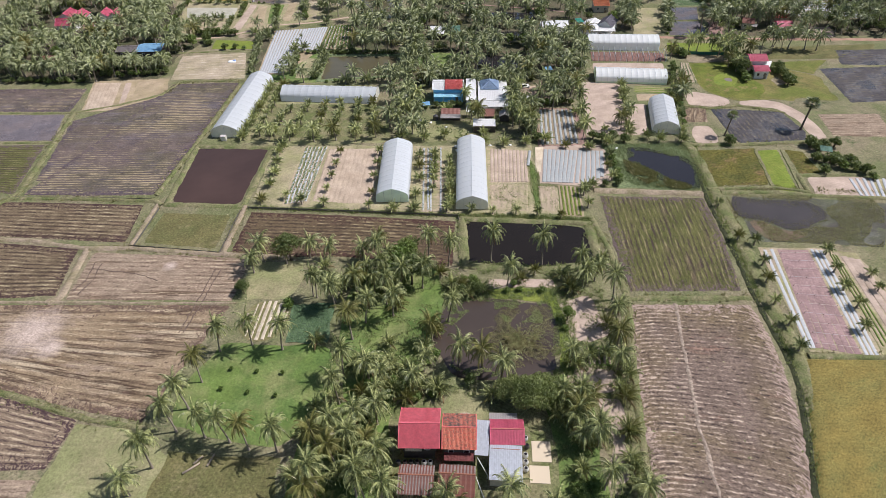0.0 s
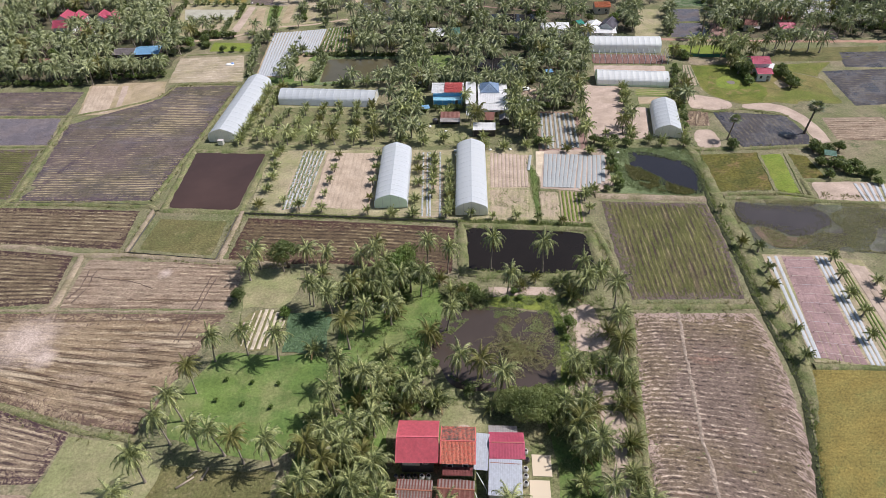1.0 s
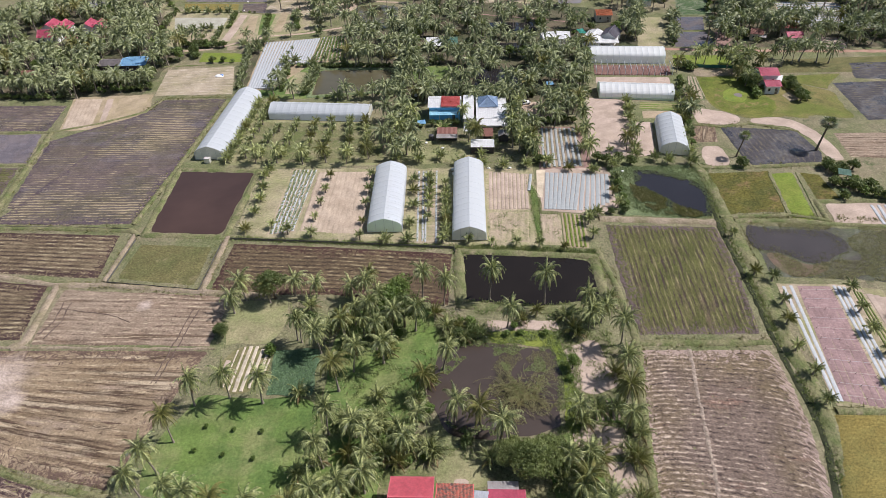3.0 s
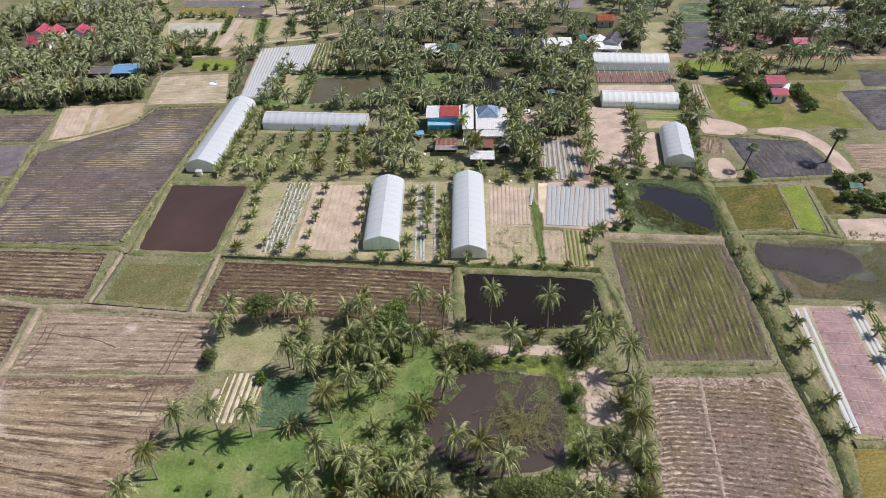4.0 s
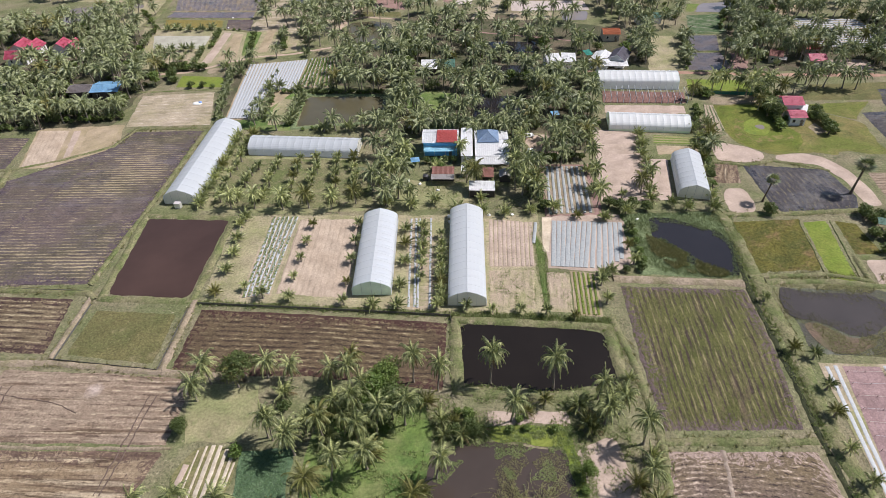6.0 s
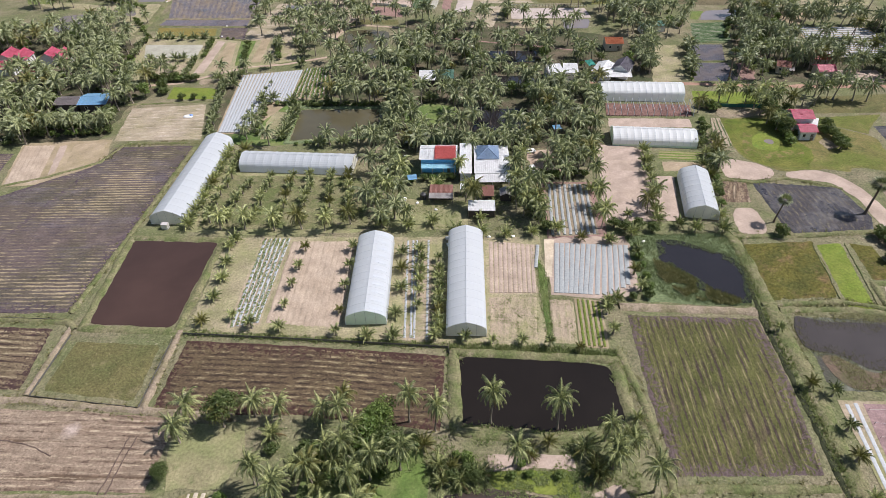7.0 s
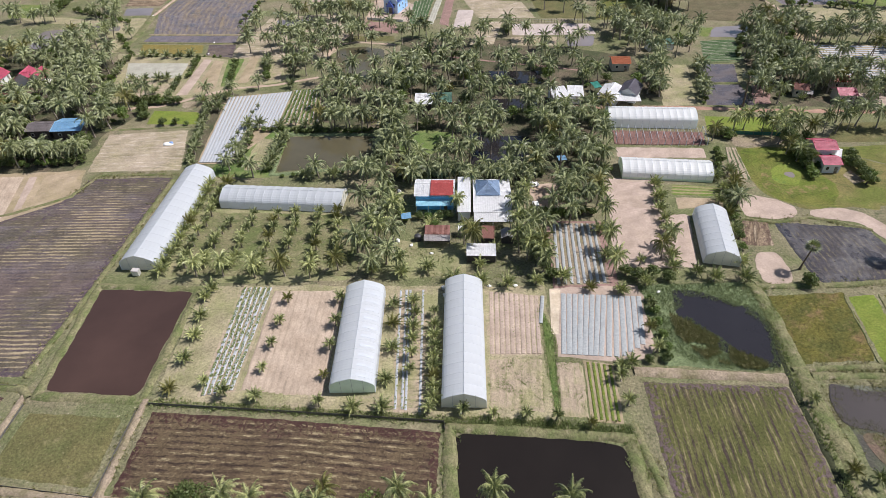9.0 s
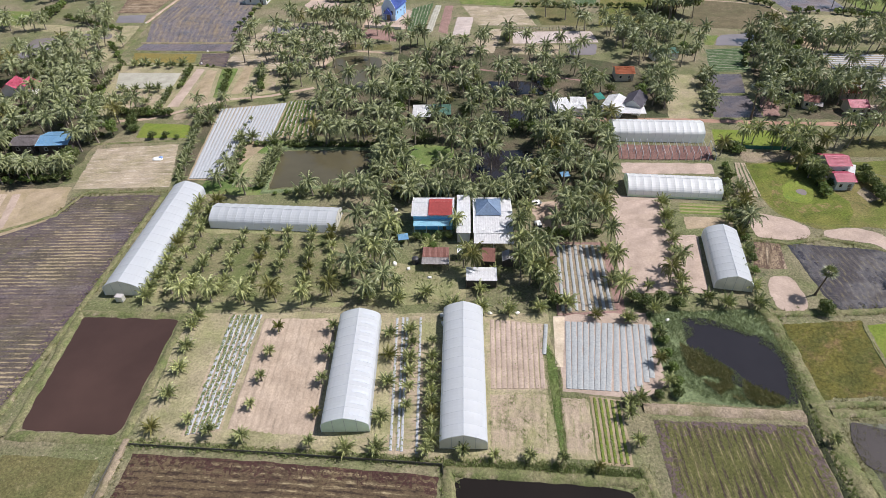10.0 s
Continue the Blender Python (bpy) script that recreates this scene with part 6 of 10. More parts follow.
palms([(60.7, 202.4, 3.6), (59.5, 195.7, 3.6), (58.7, 190.7, 3.6), (58.7, 185.9, 3.6), (57.9, 181.3, 3.6), (56.4, 175.3, 5.0), (53.8, 171.2, 5.0), (55.9, 170.8, 3.6), (55.3, 166.9, 3.6), (60.3, 196.4, 4.0), (47.7, 168.3, 2.5), (60.4, 164.9, 3.6), (63.7, 162.6, 4.0), (79.0, 206.0, 3.6), (79.2, 200.4, 3.6), (75.9, 193.9, 3.6), (76.4, 187.7, 3.6), (75.0, 180.8, 3.6), (71.8, 174.4, 3.6), (71.9, 168.4, 3.6), (70.5, 162.4, 4.0), (41.6, 191.4, 7.0), (42.8, 184.1, 7.0), (40.8, 181.8, 3.6), (41.4, 174.5, 6.0), (40.4, 171.2, 3.6), (40.3, 164.7, 6.0), (41.3, 158.9, 3.0)], False)
palms([(3.7, 191.3, 5.0), (19.0, 181.0, 6.0), (-12.8, 187.9, 6), (-2.8, 184.5, 4.0), (-16.1, 177.9, 6), (-18.4, 172.9, 5.0), (5.5, 177.4, 6.0), (8.1, 175.3, 6.0), (12.8, 174.6, 3.0), (19.1, 173.8, 7.0), (20.8, 171.0, 6), (23.1, 168.9, 6.0), (24.3, 171.4, 6), (24.2, 166.4, 5.0), (20.1, 189.6, 6.0), (22.1, 194.5, 6), (33.5, 193.0, 6), (-10.1, 166.9, 5.0), (9.1, 168.7, 3.0)], False)
palms([(52.5, 269.9, 6.0)], False)
palms([(99.0, 235.9, 6), (95.1, 234.5, 6), (103.8, 233.2, 6), (109.8, 235.5, 6), (113.8, 232.8, 6), (118.0, 230.0, 5.0), (123.4, 232.5, 7.0), (127.4, 232.4, 7.0), (132.5, 234.7, 7.0), (86.3, 228.7, 5.0), (106.2, 226, 6.0), (109, 228.5, 6.5), (112.2, 229.5, 6.0), (106.0, 220, 4.6), (107.2, 215.6, 4.6), (105.8, 230.6, 6.0)], False)

# younger palms that close the home grove
fill = random.Random(21)
for x, y in [(20.3, 67.6), (17.5, 62.6), (22.4, 64.4), (19.7, 60.2), (21.6, 56.8), (24.2, 57.9), (23.0, 74.4), (26.2, 76.5), (29.6, 76.5), (31.7, 73.6), (31.3, 84.9), (33.6, 81.7), (32.6, 71.5), (31.1, 66.3), (29.9, 59.0), (29.1, 51.5), (29.3, 48.5), (25.4, 96.3), (33.1, 102.9), (34.8, 89.9)] + \
        [(-13.8, 74.7), (-10.3, 73.2), (-17.0, 73.3), (-8.0, 69.1), (-12.2, 67.8), (-15.4, 67.8), (-3.6, 67.8), (-7.2, 79.0), (-4.9, 83.6), (-14.2, 79.8), (-18.6, 67.9), (-21.6, 58.1), (-16.9, 61.6), (-26.6, 64.1), (-27.6, 58.2), (-20.6, 51.1), (-11.8, 48.6), (-3.9, 101.4), (-1.3, 97.5), (-20.5, 74.7), (-23.8, 66.6), (-19.1, 54.8), (-24.1, 49.6), (-28.1, 50.7), (-15.9, 51.6), (-31.4, 103.8), (-25.9, 97.8), (-21.6, 94.0), (-16.6, 95.8), (-29.4, 80.7)]:
    palm(x, y, 0.9, True, fill.random() < 0.2, True)
for x0, x1, y0, y1, n in ((-25, -15, 44, 72, 5), (-22, -8, 86, 102, 6), (19, 22, 44, 66, 3)):
    for _ in range(n):
        x, y, h = fill.uniform(x0, x1), fill.uniform(y0, y1), fill.uniform(3.6, 6.4)
        if not inside(x, y, GRASS_LANE):
            palm(x, y, h, True)

# orchard of young palms behind the centre greenhouses
for c, (x0, y0, x1, y1) in enumerate(((-59.4, 166.4, -56.6, 190.0), (-52.4, 166.8, -50.8, 190.2), (-44.9, 165.6, -44.6, 190.2), (-38.0, 166.0, -39.4, 190.0), (-31.2, 165.6, -33.6, 189.8), (-25.2, 168.6, -28.6, 190.4))):
    for j in range(8):
        x, y = x0 + (x1 - x0) * j / 7 + rng.uniform(-0.5, 0.5), y0 + (y1 - y0) * j / 7 + rng.uniform(-0.7, 0.7)
        if rng.random() < 0.94:
            palm(x, y, rng.uniform(4.4, 4.9) if j == 0 else rng.uniform(3.0, 3.5) if j < 3 else rng.uniform(2.1, 2.9))
for y in (167.6, 170.6, 173.8, 177.0, 180.4, 183.6, 187.0, 190.4, 194.0, 197.6, 201.4, 205.4):
    palm(-68.0 + 0.015 * (y - 167) + rng.uniform(-0.4, 0.4), y, rng.uniform(3.0, 4.0))
for y in (169.5, 173.5, 178.0, 182.4, 186.5, 191.0):
    palm(-63.6 + rng.uniform(-0.5, 0.5), y, rng.uniform(2.2, 3.2))


def grove(poly, gap, heights, holes=(), seed=1, extra=0.0):
    """Palms on a jittered lattice inside a plot, kept clear of ponds, roofs and roads."""
    r = random.Random(seed)
    x0, x1 = min(p[0] for p in poly), max(p[0] for p in poly)
    y0, y1 = min(p[1] for p in poly), max(p[1] for p in poly)
    j, y = 0, y0
    while y < y1:
        x = x0 + (gap / 2 if j % 2 else 0)
        while x < x1:
            px, py = x + r.uniform(-0.42, 0.42) * gap, y + r.uniform(-0.42, 0.42) * gap
            if inside(px, py, poly) and not any(inside(px, py, h) for h in holes):
                if r.random() < 0.13:
                    k = r.uniform(0.6, 1.0)
                    FAR.extend((o.data, pose(px, py, 0, 0, 0, r.uniform(0, 360)) @ Matrix.Diagonal((k, k, k, 1))) for o in FAR_TREES[r.choice(("dark", "bright", "bush"))].children)
                else:
                    far_palm(px, py, r.uniform(*heights), r)
            x += gap
        j, y = j + 1, y + gap * 0.87


NEAR_HOMES = [[(-12, 184), (24, 182), (24, 206), (-12, 206)], [(12, 215), (27, 214), (28, 232), (13, 236)], [(17, 274), (38, 274), (40, 287), (17, 288)], [(14, 249), (36, 249), (36, 263), (14, 263)],
              [(-12, 243), (6, 243), (6, 264), (-12, 264)], [(-20, 238), (6, 238), (8, 226), (-18, 226)], [(37, 250), (51.5, 250), (51.5, 266), (37, 266)], [(54.5, 250), (73, 250), (74, 268), (54.5, 270)],
              [(64, 272), (77, 272), (75, 293), (65, 293)], [(22, 190), (36, 188), (36, 208), (24, 208)], [(26, 160), (42, 160), (43, 188), (26, 188)]]
grove([(-19, 206), (10, 208), (34, 200), (44, 190), (48, 206), (52, 222), (54, 250), (80, 262), (78, 290), (50, 296), (20, 300), (-10, 312), (-18, 300), (-18, 240)], 12.5, (4.4, 7.5), NEAR_HOMES, 3)
grove([(-50, 246), (-20, 238), (-20, 282), (-44, 282)], 12.0, (4.4, 7.0), [], 4)
grove([(-200, 222), (-160, 214), (-135, 213), (-113, 216), (-114, 240), (-108, 254), (-128, 262), (-135, 300), (-180, 318), (-215, 300)], 6.3, (5.0, 8.5),
      [[(-139, 225), (-131, 219), (-117, 219), (-117, 247), (-139, 247)], [(-188, 256), (-171, 258), (-172, 291), (-188, 291)], [(-170, 264), (-153, 264), (-153, 290), (-170, 290)], [(-167, 220), (-157, 220), (-157, 236), (-167, 236)]], 6)
grove([(78, 296), (100, 294), (112, 320), (104, 338), (70, 336)], 6.2, (5.5, 8.5), [[(84, 302), (100, 302), (100, 314), (84, 314)]], 7)
grove([(121, 252), (165, 250), (215, 252), (210, 300), (192, 312), (150, 278), (142, 300), (160, 320), (165, 335), (138, 338), (128, 316), (122, 292), (110, 256)], 6.2, (5.5, 8.5),
      [[(137, 250), (147, 250), (147, 261), (137, 261)], [(146, 262), (190, 272), (185, 312), (154, 312)], [(123, 254), (133, 254), (133, 266), (123, 266)]], 8)
grove([(-178, 316), (-150, 308), (-146, 326), (-156, 338), (-168, 324)], 6.4, (5.0, 8.0), [], 9)
grove([(-22, 206), (-22, 160), (-14, 160), (-10, 172), (-12, 190), (-14, 206)], 6.5, (4.4, 6.4), [], 10)
grove([(20, 163), (26, 163), (27, 188), (42, 190), (36, 208), (28, 208), (22, 182)], 6.5, (4.4, 6.4), [[(21, 184), (32, 184), (34, 208), (21, 208)], [(26, 160), (43, 160), (43, 188), (26, 188)]], 11)

# single palms and hedges between the far plots
lone = random.Random(31)


def far_palms(rows, h):
    for x, y in rows:
        far_palm(x + lone.uniform(-0.4, 0.4), y + lone.uniform(-0.4, 0.4), h * lone.uniform(0.85, 1.15), lone)


def undergrowth(poly, n, holes=(), kinds=("dark", "bush", "bush", "bright_bush", "bright"), size=(0.45, 0.95)):
    """n shrubs and trunkless palms scattered under the trees of a plot."""
    for x, y in strewn(poly, n, 60 + n, holes, 9.0, -0.25):
        if lone.random() < 0.4:
            far_palm(x, y, 0.9, lone)
        else:
            k = lone.uniform(*size)
            FAR.extend((o.data, pose(x, y, 0, 0, 0, lone.uniform(0, 360)) @ Matrix.Diagonal((k, k, k, 1))) for o in FAR_TREES[lone.choice(kinds)].children)


# palms of the northern grove, one by one
far_palms([(-19.5, 286.4), (-13.2, 288.9), (-8.8, 286.0), (-1.4, 303.1), (2.0, 306.1), (7.6, 302.7), (15.7, 315.1), (11.4, 282.5), (2.9, 277.5), (22.1, 284.7), (23.4, 274.2), (29.2, 281.8), (32.8, 276.4), (39.4, 295.3), (43.6, 286.6), (35.7, 301.5), (-59.1, 285.3), (-53.7, 285.0), (-46.3, 279.4), (-39.3, 274.1), (-34.7, 279.0), (-26.8, 284.0), (-16.9, 278.3), (-24.3, 268.6), (-18.3, 268.4), (-10.6, 278.1), (-4.5, 283.1), (-36.8, 264.3), (-31.6, 261.8), (-24.9, 263.8), (-17.8, 261.3), (-12.0, 263.4), (13.6, 262.5), (-0.2, 258.4), (9.5, 258.1), (16.9, 253.4), (22.4, 251.1), (29.0, 250.9), (32.4, 248.6), (38.3, 257.0)], 7.5)
far_palms([(-42.6, 256.5), (-26.6, 251.6), (-32.6, 254.0), (-21.5, 247.3), (-17.0, 249.2), (-13.9, 245.0), (-2.0, 248.7), (7.1, 240.4), (11.5, 238.3), (16.9, 238.2), (32.0, 237.7), (37.3, 243.4), (39.4, 239.4), (-40.7, 240.0), (-36.8, 237.9), (-32.3, 237.8), (-26.9, 237.6), (-19.7, 237.4), (-16.0, 235.4), (-8.2, 239.0), (-1.0, 240.7), (3.4, 233.0), (12.1, 230.9), (17.6, 236.3), (32.1, 232.1), (37.9, 230.2), (44.4, 237.3), (49.3, 235.3), (-15.1, 223.1), (-12.0, 226.4), (8.1, 217.5), (15.0, 222.2), (20.1, 214.1), (30.5, 220.1), (37.6, 223.2), (39.8, 221.5), (43.0, 216.6), (50.1, 222.9), (49.9, 229.8), (28.5, 210.8), (35.3, 213.6), (41.1, 210.5), (47.2, 213.3)], 7.0)
far_palms([(-8.6, 205.5), (-5.5, 206.8), (-1.6, 209.6), (2.3, 208.1), (6.2, 206.5), (11.9, 210.7), (16.5, 207.7), (21.1, 206.2), (24.8, 204.7), (27.7, 208.9), (-10.5, 211.3), (-7.3, 212.7), (-0.0, 205.3), (9.3, 203.6), (14.0, 204.9), (18.5, 203.4)], 4.4)
far_palms([(20.0, 188.4), (29.5, 190.6), (34.0, 195.5), (37.4, 198.0), (41.3, 195.3), (38.1, 190.4), (44.6, 200.5), (33.7, 185.7), (21.6, 183.7), (33.5, 202.2), (40.6, 203.4), (26.6, 180.2)], 6.2)
undergrowth([(-19, 208), (10, 209), (34, 204), (44, 190), (50, 206), (54, 250), (80, 262), (78, 292), (20, 300), (-10, 312), (-18, 300), (-18, 240)], 150, NEAR_HOMES)
undergrowth([(-200, 222), (-160, 214), (-135, 213), (-113, 218), (-114, 240), (-108, 254), (-128, 262), (-135, 300), (-180, 318), (-215, 300)], 130, [[(-139, 232), (-117, 232), (-117, 247), (-139, 247)], [(-188, 265), (-153, 265), (-153, 292), (-188, 292)]])
undergrowth([(121, 254), (165, 252), (215, 252), (210, 300), (192, 312), (150, 278), (142, 300), (160, 320), (165, 335), (138, 338), (128, 316), (122, 292), (114, 260)], 120, [[(136, 250), (148, 250), (148, 262), (136, 262)], [(146, 262), (190, 272), (185, 312), (154, 312)]])
for x, y, k in ((-18.8, 268.2, 1.0), (-12.6, 268.5, 1.1), (-7.0, 270.5, 0.9), (-16.0, 277.0, 0.9), (-10.5, 276.0, 1.0)):
    FAR.extend((o.data, pose(x, y, 0, 0, 0, 50 * x) @ Matrix.Diagonal((k, k, k, 1))) for o in FAR_TREES["bright" if k > 0.95 else "dark"].children)


def palm_line(a, b, n, h, loose=0.8):
    """n palms in a loose row from a to b."""
    for i in range(n):
        k = (i + 0.5) / n
        far_palm(a[0] + (b[0] - a[0]) * k + lone.uniform(-loose, loose), a[1] + (b[1] - a[1]) * k + lone.uniform(-loose, loose), h * lone.uniform(0.8, 1.2), lone)


def hedge(a, b, n, k=0.7, kinds=("bush", "bush", "bright_bush")):
    """n bushes in a loose row from a to b."""
    for i in range(n):
        t = (i + 0.5) / n
        s = k * lone.uniform(0.7, 1.3)
        m = pose(a[0] + (b[0] - a[0]) * t + lone.uniform(-0.7, 0.7), a[1] + (b[1] - a[1]) * t + lone.uniform(-0.7, 0.7), 0, 0, 0, lone.uniform(0, 360)) @ Matrix.Diagonal((s, s, s, 1))
        FAR.extend((o.data, m) for o in FAR_TREES[lone.choice(kinds)].children)


# the front of the western grove
hedge((-174, 213.5), (-141, 213), 16, 0.75)
hedge((-138, 218), (-111, 220), 10, 0.9)
palm_line((-172, 217), (-138, 217), 9, 5.0, 1.5)
palm_line((-136, 221), (-112, 223), 7, 5.0, 1.5)
# between drive and paddies
palm_line((93.5, 256), (101.5, 290), 7, 4.5, 0.8)
# both margins of the mulched beds
palm_line((-77.0, 215), (-84.4, 258), 12, 2.6, 0.6)
hedge((-78.6, 216), (-86, 262), 26, 0.55)
palm_line((-69.4, 219), (-66.0, 258), 8, 1.3, 0.3)
hedge((-64, 240), (-62.5, 217), 12, 0.65)
palm_line((-64, 240), (-63, 218), 6, 2.2)
far_palms([(-66.3, 243.1), (-62.0, 242.2), (-55.4, 241.9), (-50.2, 243.6), (-46.3, 239.8), (-42.5, 239.6)], 3.4)
hedge((-66, 240.4), (-40, 238.6), 18, 0.6)
# round the fish pond
palm_line((-52.6, 234), (-53.2, 214), 8, 3.2)
hedge((-52.0, 235), (-52.6, 213), 16, 0.55)
palm_line((-43, 209), (-18, 210.6), 6, 4.4, 0.5)
far_palms([(-56.3, 211), (-65, 214.8), (-63.3, 219.4), (-36.2, 240.3), (-31.9, 241.4), (-25.5, 240.8)], 5.0)
palm_line((-16.5, 214), (-15, 240), 9, 5.4, 1.2)
palm_line((-19.5, 216), (-18.5, 240), 7, 4.6, 0.8)
hedge((-50, 238), (-20, 238), 22, 0.6)
hedge((-48, 211), (-20, 213), 16, 0.5)
# undergrowth and a palm row behind the farm houses
palm_line((-14, 207.5), (9, 208.5), 6, 4.6, 0.8)
palm_line((9, 208.5), (30, 209.5), 5, 4.6, 0.8)
hedge((-16, 204), (-9, 186), 8, 0.9)
hedge((21, 184), (27, 164), 10, 0.9)
hedge((27, 189), (41, 190), 8, 1.0)
hedge((-10, 209.5), (30, 211), 14, 0.8)
# round the drying ground and the sandy plot
far_palms([(-128.0, 307.4), (-123.7, 308.4), (-117.6, 306.7), (-111.9, 305.2), (-107.7, 307.6)], 0.9)
palm_line((-133, 303), (-130, 284), 5, 2.4)
hedge((-133.5, 308), (-132, 284), 12, 0.8)
hedge((-102.6, 304), (-101.6, 284), 16, 0.7)
far_palms([(-122.4, 283.1), (-119.1, 278.8), (-117.3, 282.8), (-112.1, 282.6), (-108.2, 275.8), (-108.6, 282.4), (-109.3, 270.7), (-116.8, 272.5), (-123.0, 275.2), (-124.1, 271.0), (-128.4, 275.9)], 0.9)
palm_line((-103.6, 282), (-102.2, 264), 5, 2.2)
hedge((-103.6, 283), (-102.6, 263), 14, 0.75)
far_palms([(-117.7, 261.3), (-112.8, 256.6), (-119.5, 256), (-123, 263), (-114, 262.8), (-109, 264)], 5.2)
hedge((-116, 262.8), (-96, 261.4), 13, 1.0)
hedge((-108, 256.4), (-104, 248), 6, 1.2)
hedge((-99, 245), (-86, 245), 3, 1.0)
far_palms([(-87.9, 260.9), (-82.5, 261.9), (-79.2, 264.0), (-78.7, 268.5), (-82.7, 255.2), (-80.1, 255.2)], 4.0)
hedge((-86, 300), (-82, 274), 20, 0.75)
hedge((-74, 302), (-69, 281), 12, 0.9)
far_palms([(-72.8, 299.8), (-69.7, 291.1), (-64.2, 296.4), (-59.5, 285.5), (-61.8, 296.7), (-88, 268), (-70, 272.5), (-58, 274)], 4.2)
hedge((-134, 309.4), (-92, 306), 12, 0.5)
hedge((-150, 335), (-133, 308), 9, 0.8)
far_palms([(-142, 330)], 5.0)
far_palms([(-170, 365), (-166, 361), (-172, 360), (-164, 366), (-158, 352), (-167, 370)], 6.0)
hedge((-190, 372), (-150, 350), 14, 1.0)
hedge((-200, 392), (-196, 366), 8, 1.6)
palm_line((-225, 402), (-180, 402), 11, 6.5, 4.0)
palm_line((-215, 360), (-190, 352), 6, 6.0, 3.0)
# palms between the paddy and the chapel
far_palms([(-83.0, 310.8), (-86.9, 335.1), (-86.6, 324.4), (-85.3, 338.8), (-73.5, 310.3), (-75.8, 342.1), (-69.8, 320.0), (-68.8, 310.1), (-63.0, 316.3), (-61.2, 312.9), (-63.2, 330.2), (-73.4, 362.5), (-69.5, 349.6), (-66.3, 353.5), (-61.7, 357.4), (-55.7, 329.7), (-54.5, 322.6), (-56.2, 357.1), (-52.9, 352.7), (-48.9, 352.5), (-45.4, 336.5), (-50.0, 361.0), (-50.5, 312.3), (-40.3, 325.3), (-37.8, 325.2), (-38.2, 351.9), (-41.4, 356.2), (-33.8, 349.3), (-29.2, 339.4), (-23.6, 331.6), (-16.4, 338.7), (-38.7, 369.2), (-33.5, 373.4)], 6.5)
hedge((-60, 392), (-34, 392), 12, 1.5)
hedge((-98, 345), (-92, 400), 8, 1.0)
far_palms([(-70.8, 320.5), (-66.3, 313.6), (-64.0, 320.2), (-59.2, 326.9), (-54.9, 330.3), (-50.0, 323.0), (-45.4, 316.0), (-45.4, 333.5), (-38.7, 329.5), (-69.4, 334.6), (-60.3, 313.4), (-55.0, 309.9), (-50.9, 306.6), (-41.0, 319.1), (-48.1, 303.4), (-43.5, 303.2), (-63.6, 301.0), (-59.0, 300.8), (-53.9, 297.6), (-34.2, 322.2), (-30.7, 312.1), (-54.1, 349.3), (-50.8, 353.3), (-45.4, 353.0), (-58.8, 353.7), (-39.6, 348.6)], 6.8)
sheet("dry_floor_north", [(-92, 306), (-48, 300), (-44, 330), (-50, 362), (-84, 356)], M_CUTSTRAW, "dry reddish floor between scattered palms", "ground patch", z=0.012, ragged=2.0, curve=2)
# palms of the northern fields
far_palms([(3.6, 315.5), (9.5, 315.2), (18.2, 322.7), (29.1, 335.3), (29.7, 327.3), (36.2, 320.5), (42.8, 310.2), (50.0, 318.0), (57.0, 310.4), (54.2, 306.8), (62.4, 345.8), (65.5, 341.7), (79.4, 340.8), (74.8, 349.2), (83.8, 333.6), (90.7, 340.9), (93.6, 333.0), (59, 357), (50, 362), (-13.3, 323.8), (-17.8, 317.2), (-11.0, 327.3), (-7.3, 327.0)], 6.4)
hedge((29.5, 342), (29, 328), 6, 1.0)
hedge((36, 379), (95, 374), 22, 0.9)
hedge((150, 386), (164, 370), 7, 1.3)
hedge((168, 362), (182, 361), 5, 1.1)
hedge((188, 360), (206, 350), 7, 1.2)
palm_line((190, 372), (215, 356), 9, 6.5, 4.0)
palm_line((150, 312), (200, 330), 10, 6.5, 5.0)
# a dense dark clump of tall trees
for i in range(16):
    k = lone.uniform(1.1, 1.6)
    FAR.extend((o.data, pose(lone.uniform(101, 120), lone.uniform(359, 376), 0, 0, 0, lone.uniform(0, 360)) @ Matrix.Diagonal((k, k, k * 1.3, 1))) for o in FAR_TREES["dark"].children)
palm_line((100, 356), (122, 358), 5, 9.0, 2.0)
# hedges beside the paddies and the road
hedge((93, 254), (102, 291), 14, 0.7)
hedge((120, 296), (131, 320), 12, 0.7)
hedge((118, 268), (125, 290), 9, 0.8)
hedge((88, 233), (94, 229), 5, 1.2)
for x, y in [(109.1, 159.8), (109.6, 155.4), (108.9, 148.9), (111.9, 146.6), (114.3, 145.0), (116.7, 143.5), (117.4, 140.5), (113.1, 153.0), (106.4, 150.5), (115.1, 149.7), (105.9, 144.3)]:
    hedge((x - 0.8, y), (x + 0.8, y), 2, 1.0)
hedge((81, 206), (85, 222), 10, 0.9)
palm_line((80, 190), (84, 210), 5, 3.8)
hedge((107.2, 206), (108.6, 223), 9, 1.3)
hedge((120.5, 218), (124.5, 203), 9, 0.9)
hedge((-142, 231), (-117, 232), 10, 0.9, ("bush", "bush", "bush", "bright_bush"))
hedge((-146, 224), (-120, 222), 9, 1.2, ("bush", "bush", "bright_bush"))
palm_line((-144, 225), (-114, 226), 6, 3.4, 1.2)
palm_line((128, 240), (150, 234), 4, 7.5, 1.0)
palm_line((76, 258), (84, 292), 8, 6.0, 2.5)
palm_line((150, 276), (190, 270), 10, 6.5, 3.0)
palm_line((156, 292), (196, 288), 7, 6.5, 5.0)
palm_line((150, 314), (190, 308), 9, 6.5, 2.5)
palm_line((146, 258), (152, 274), 4, 6.5, 2.0)
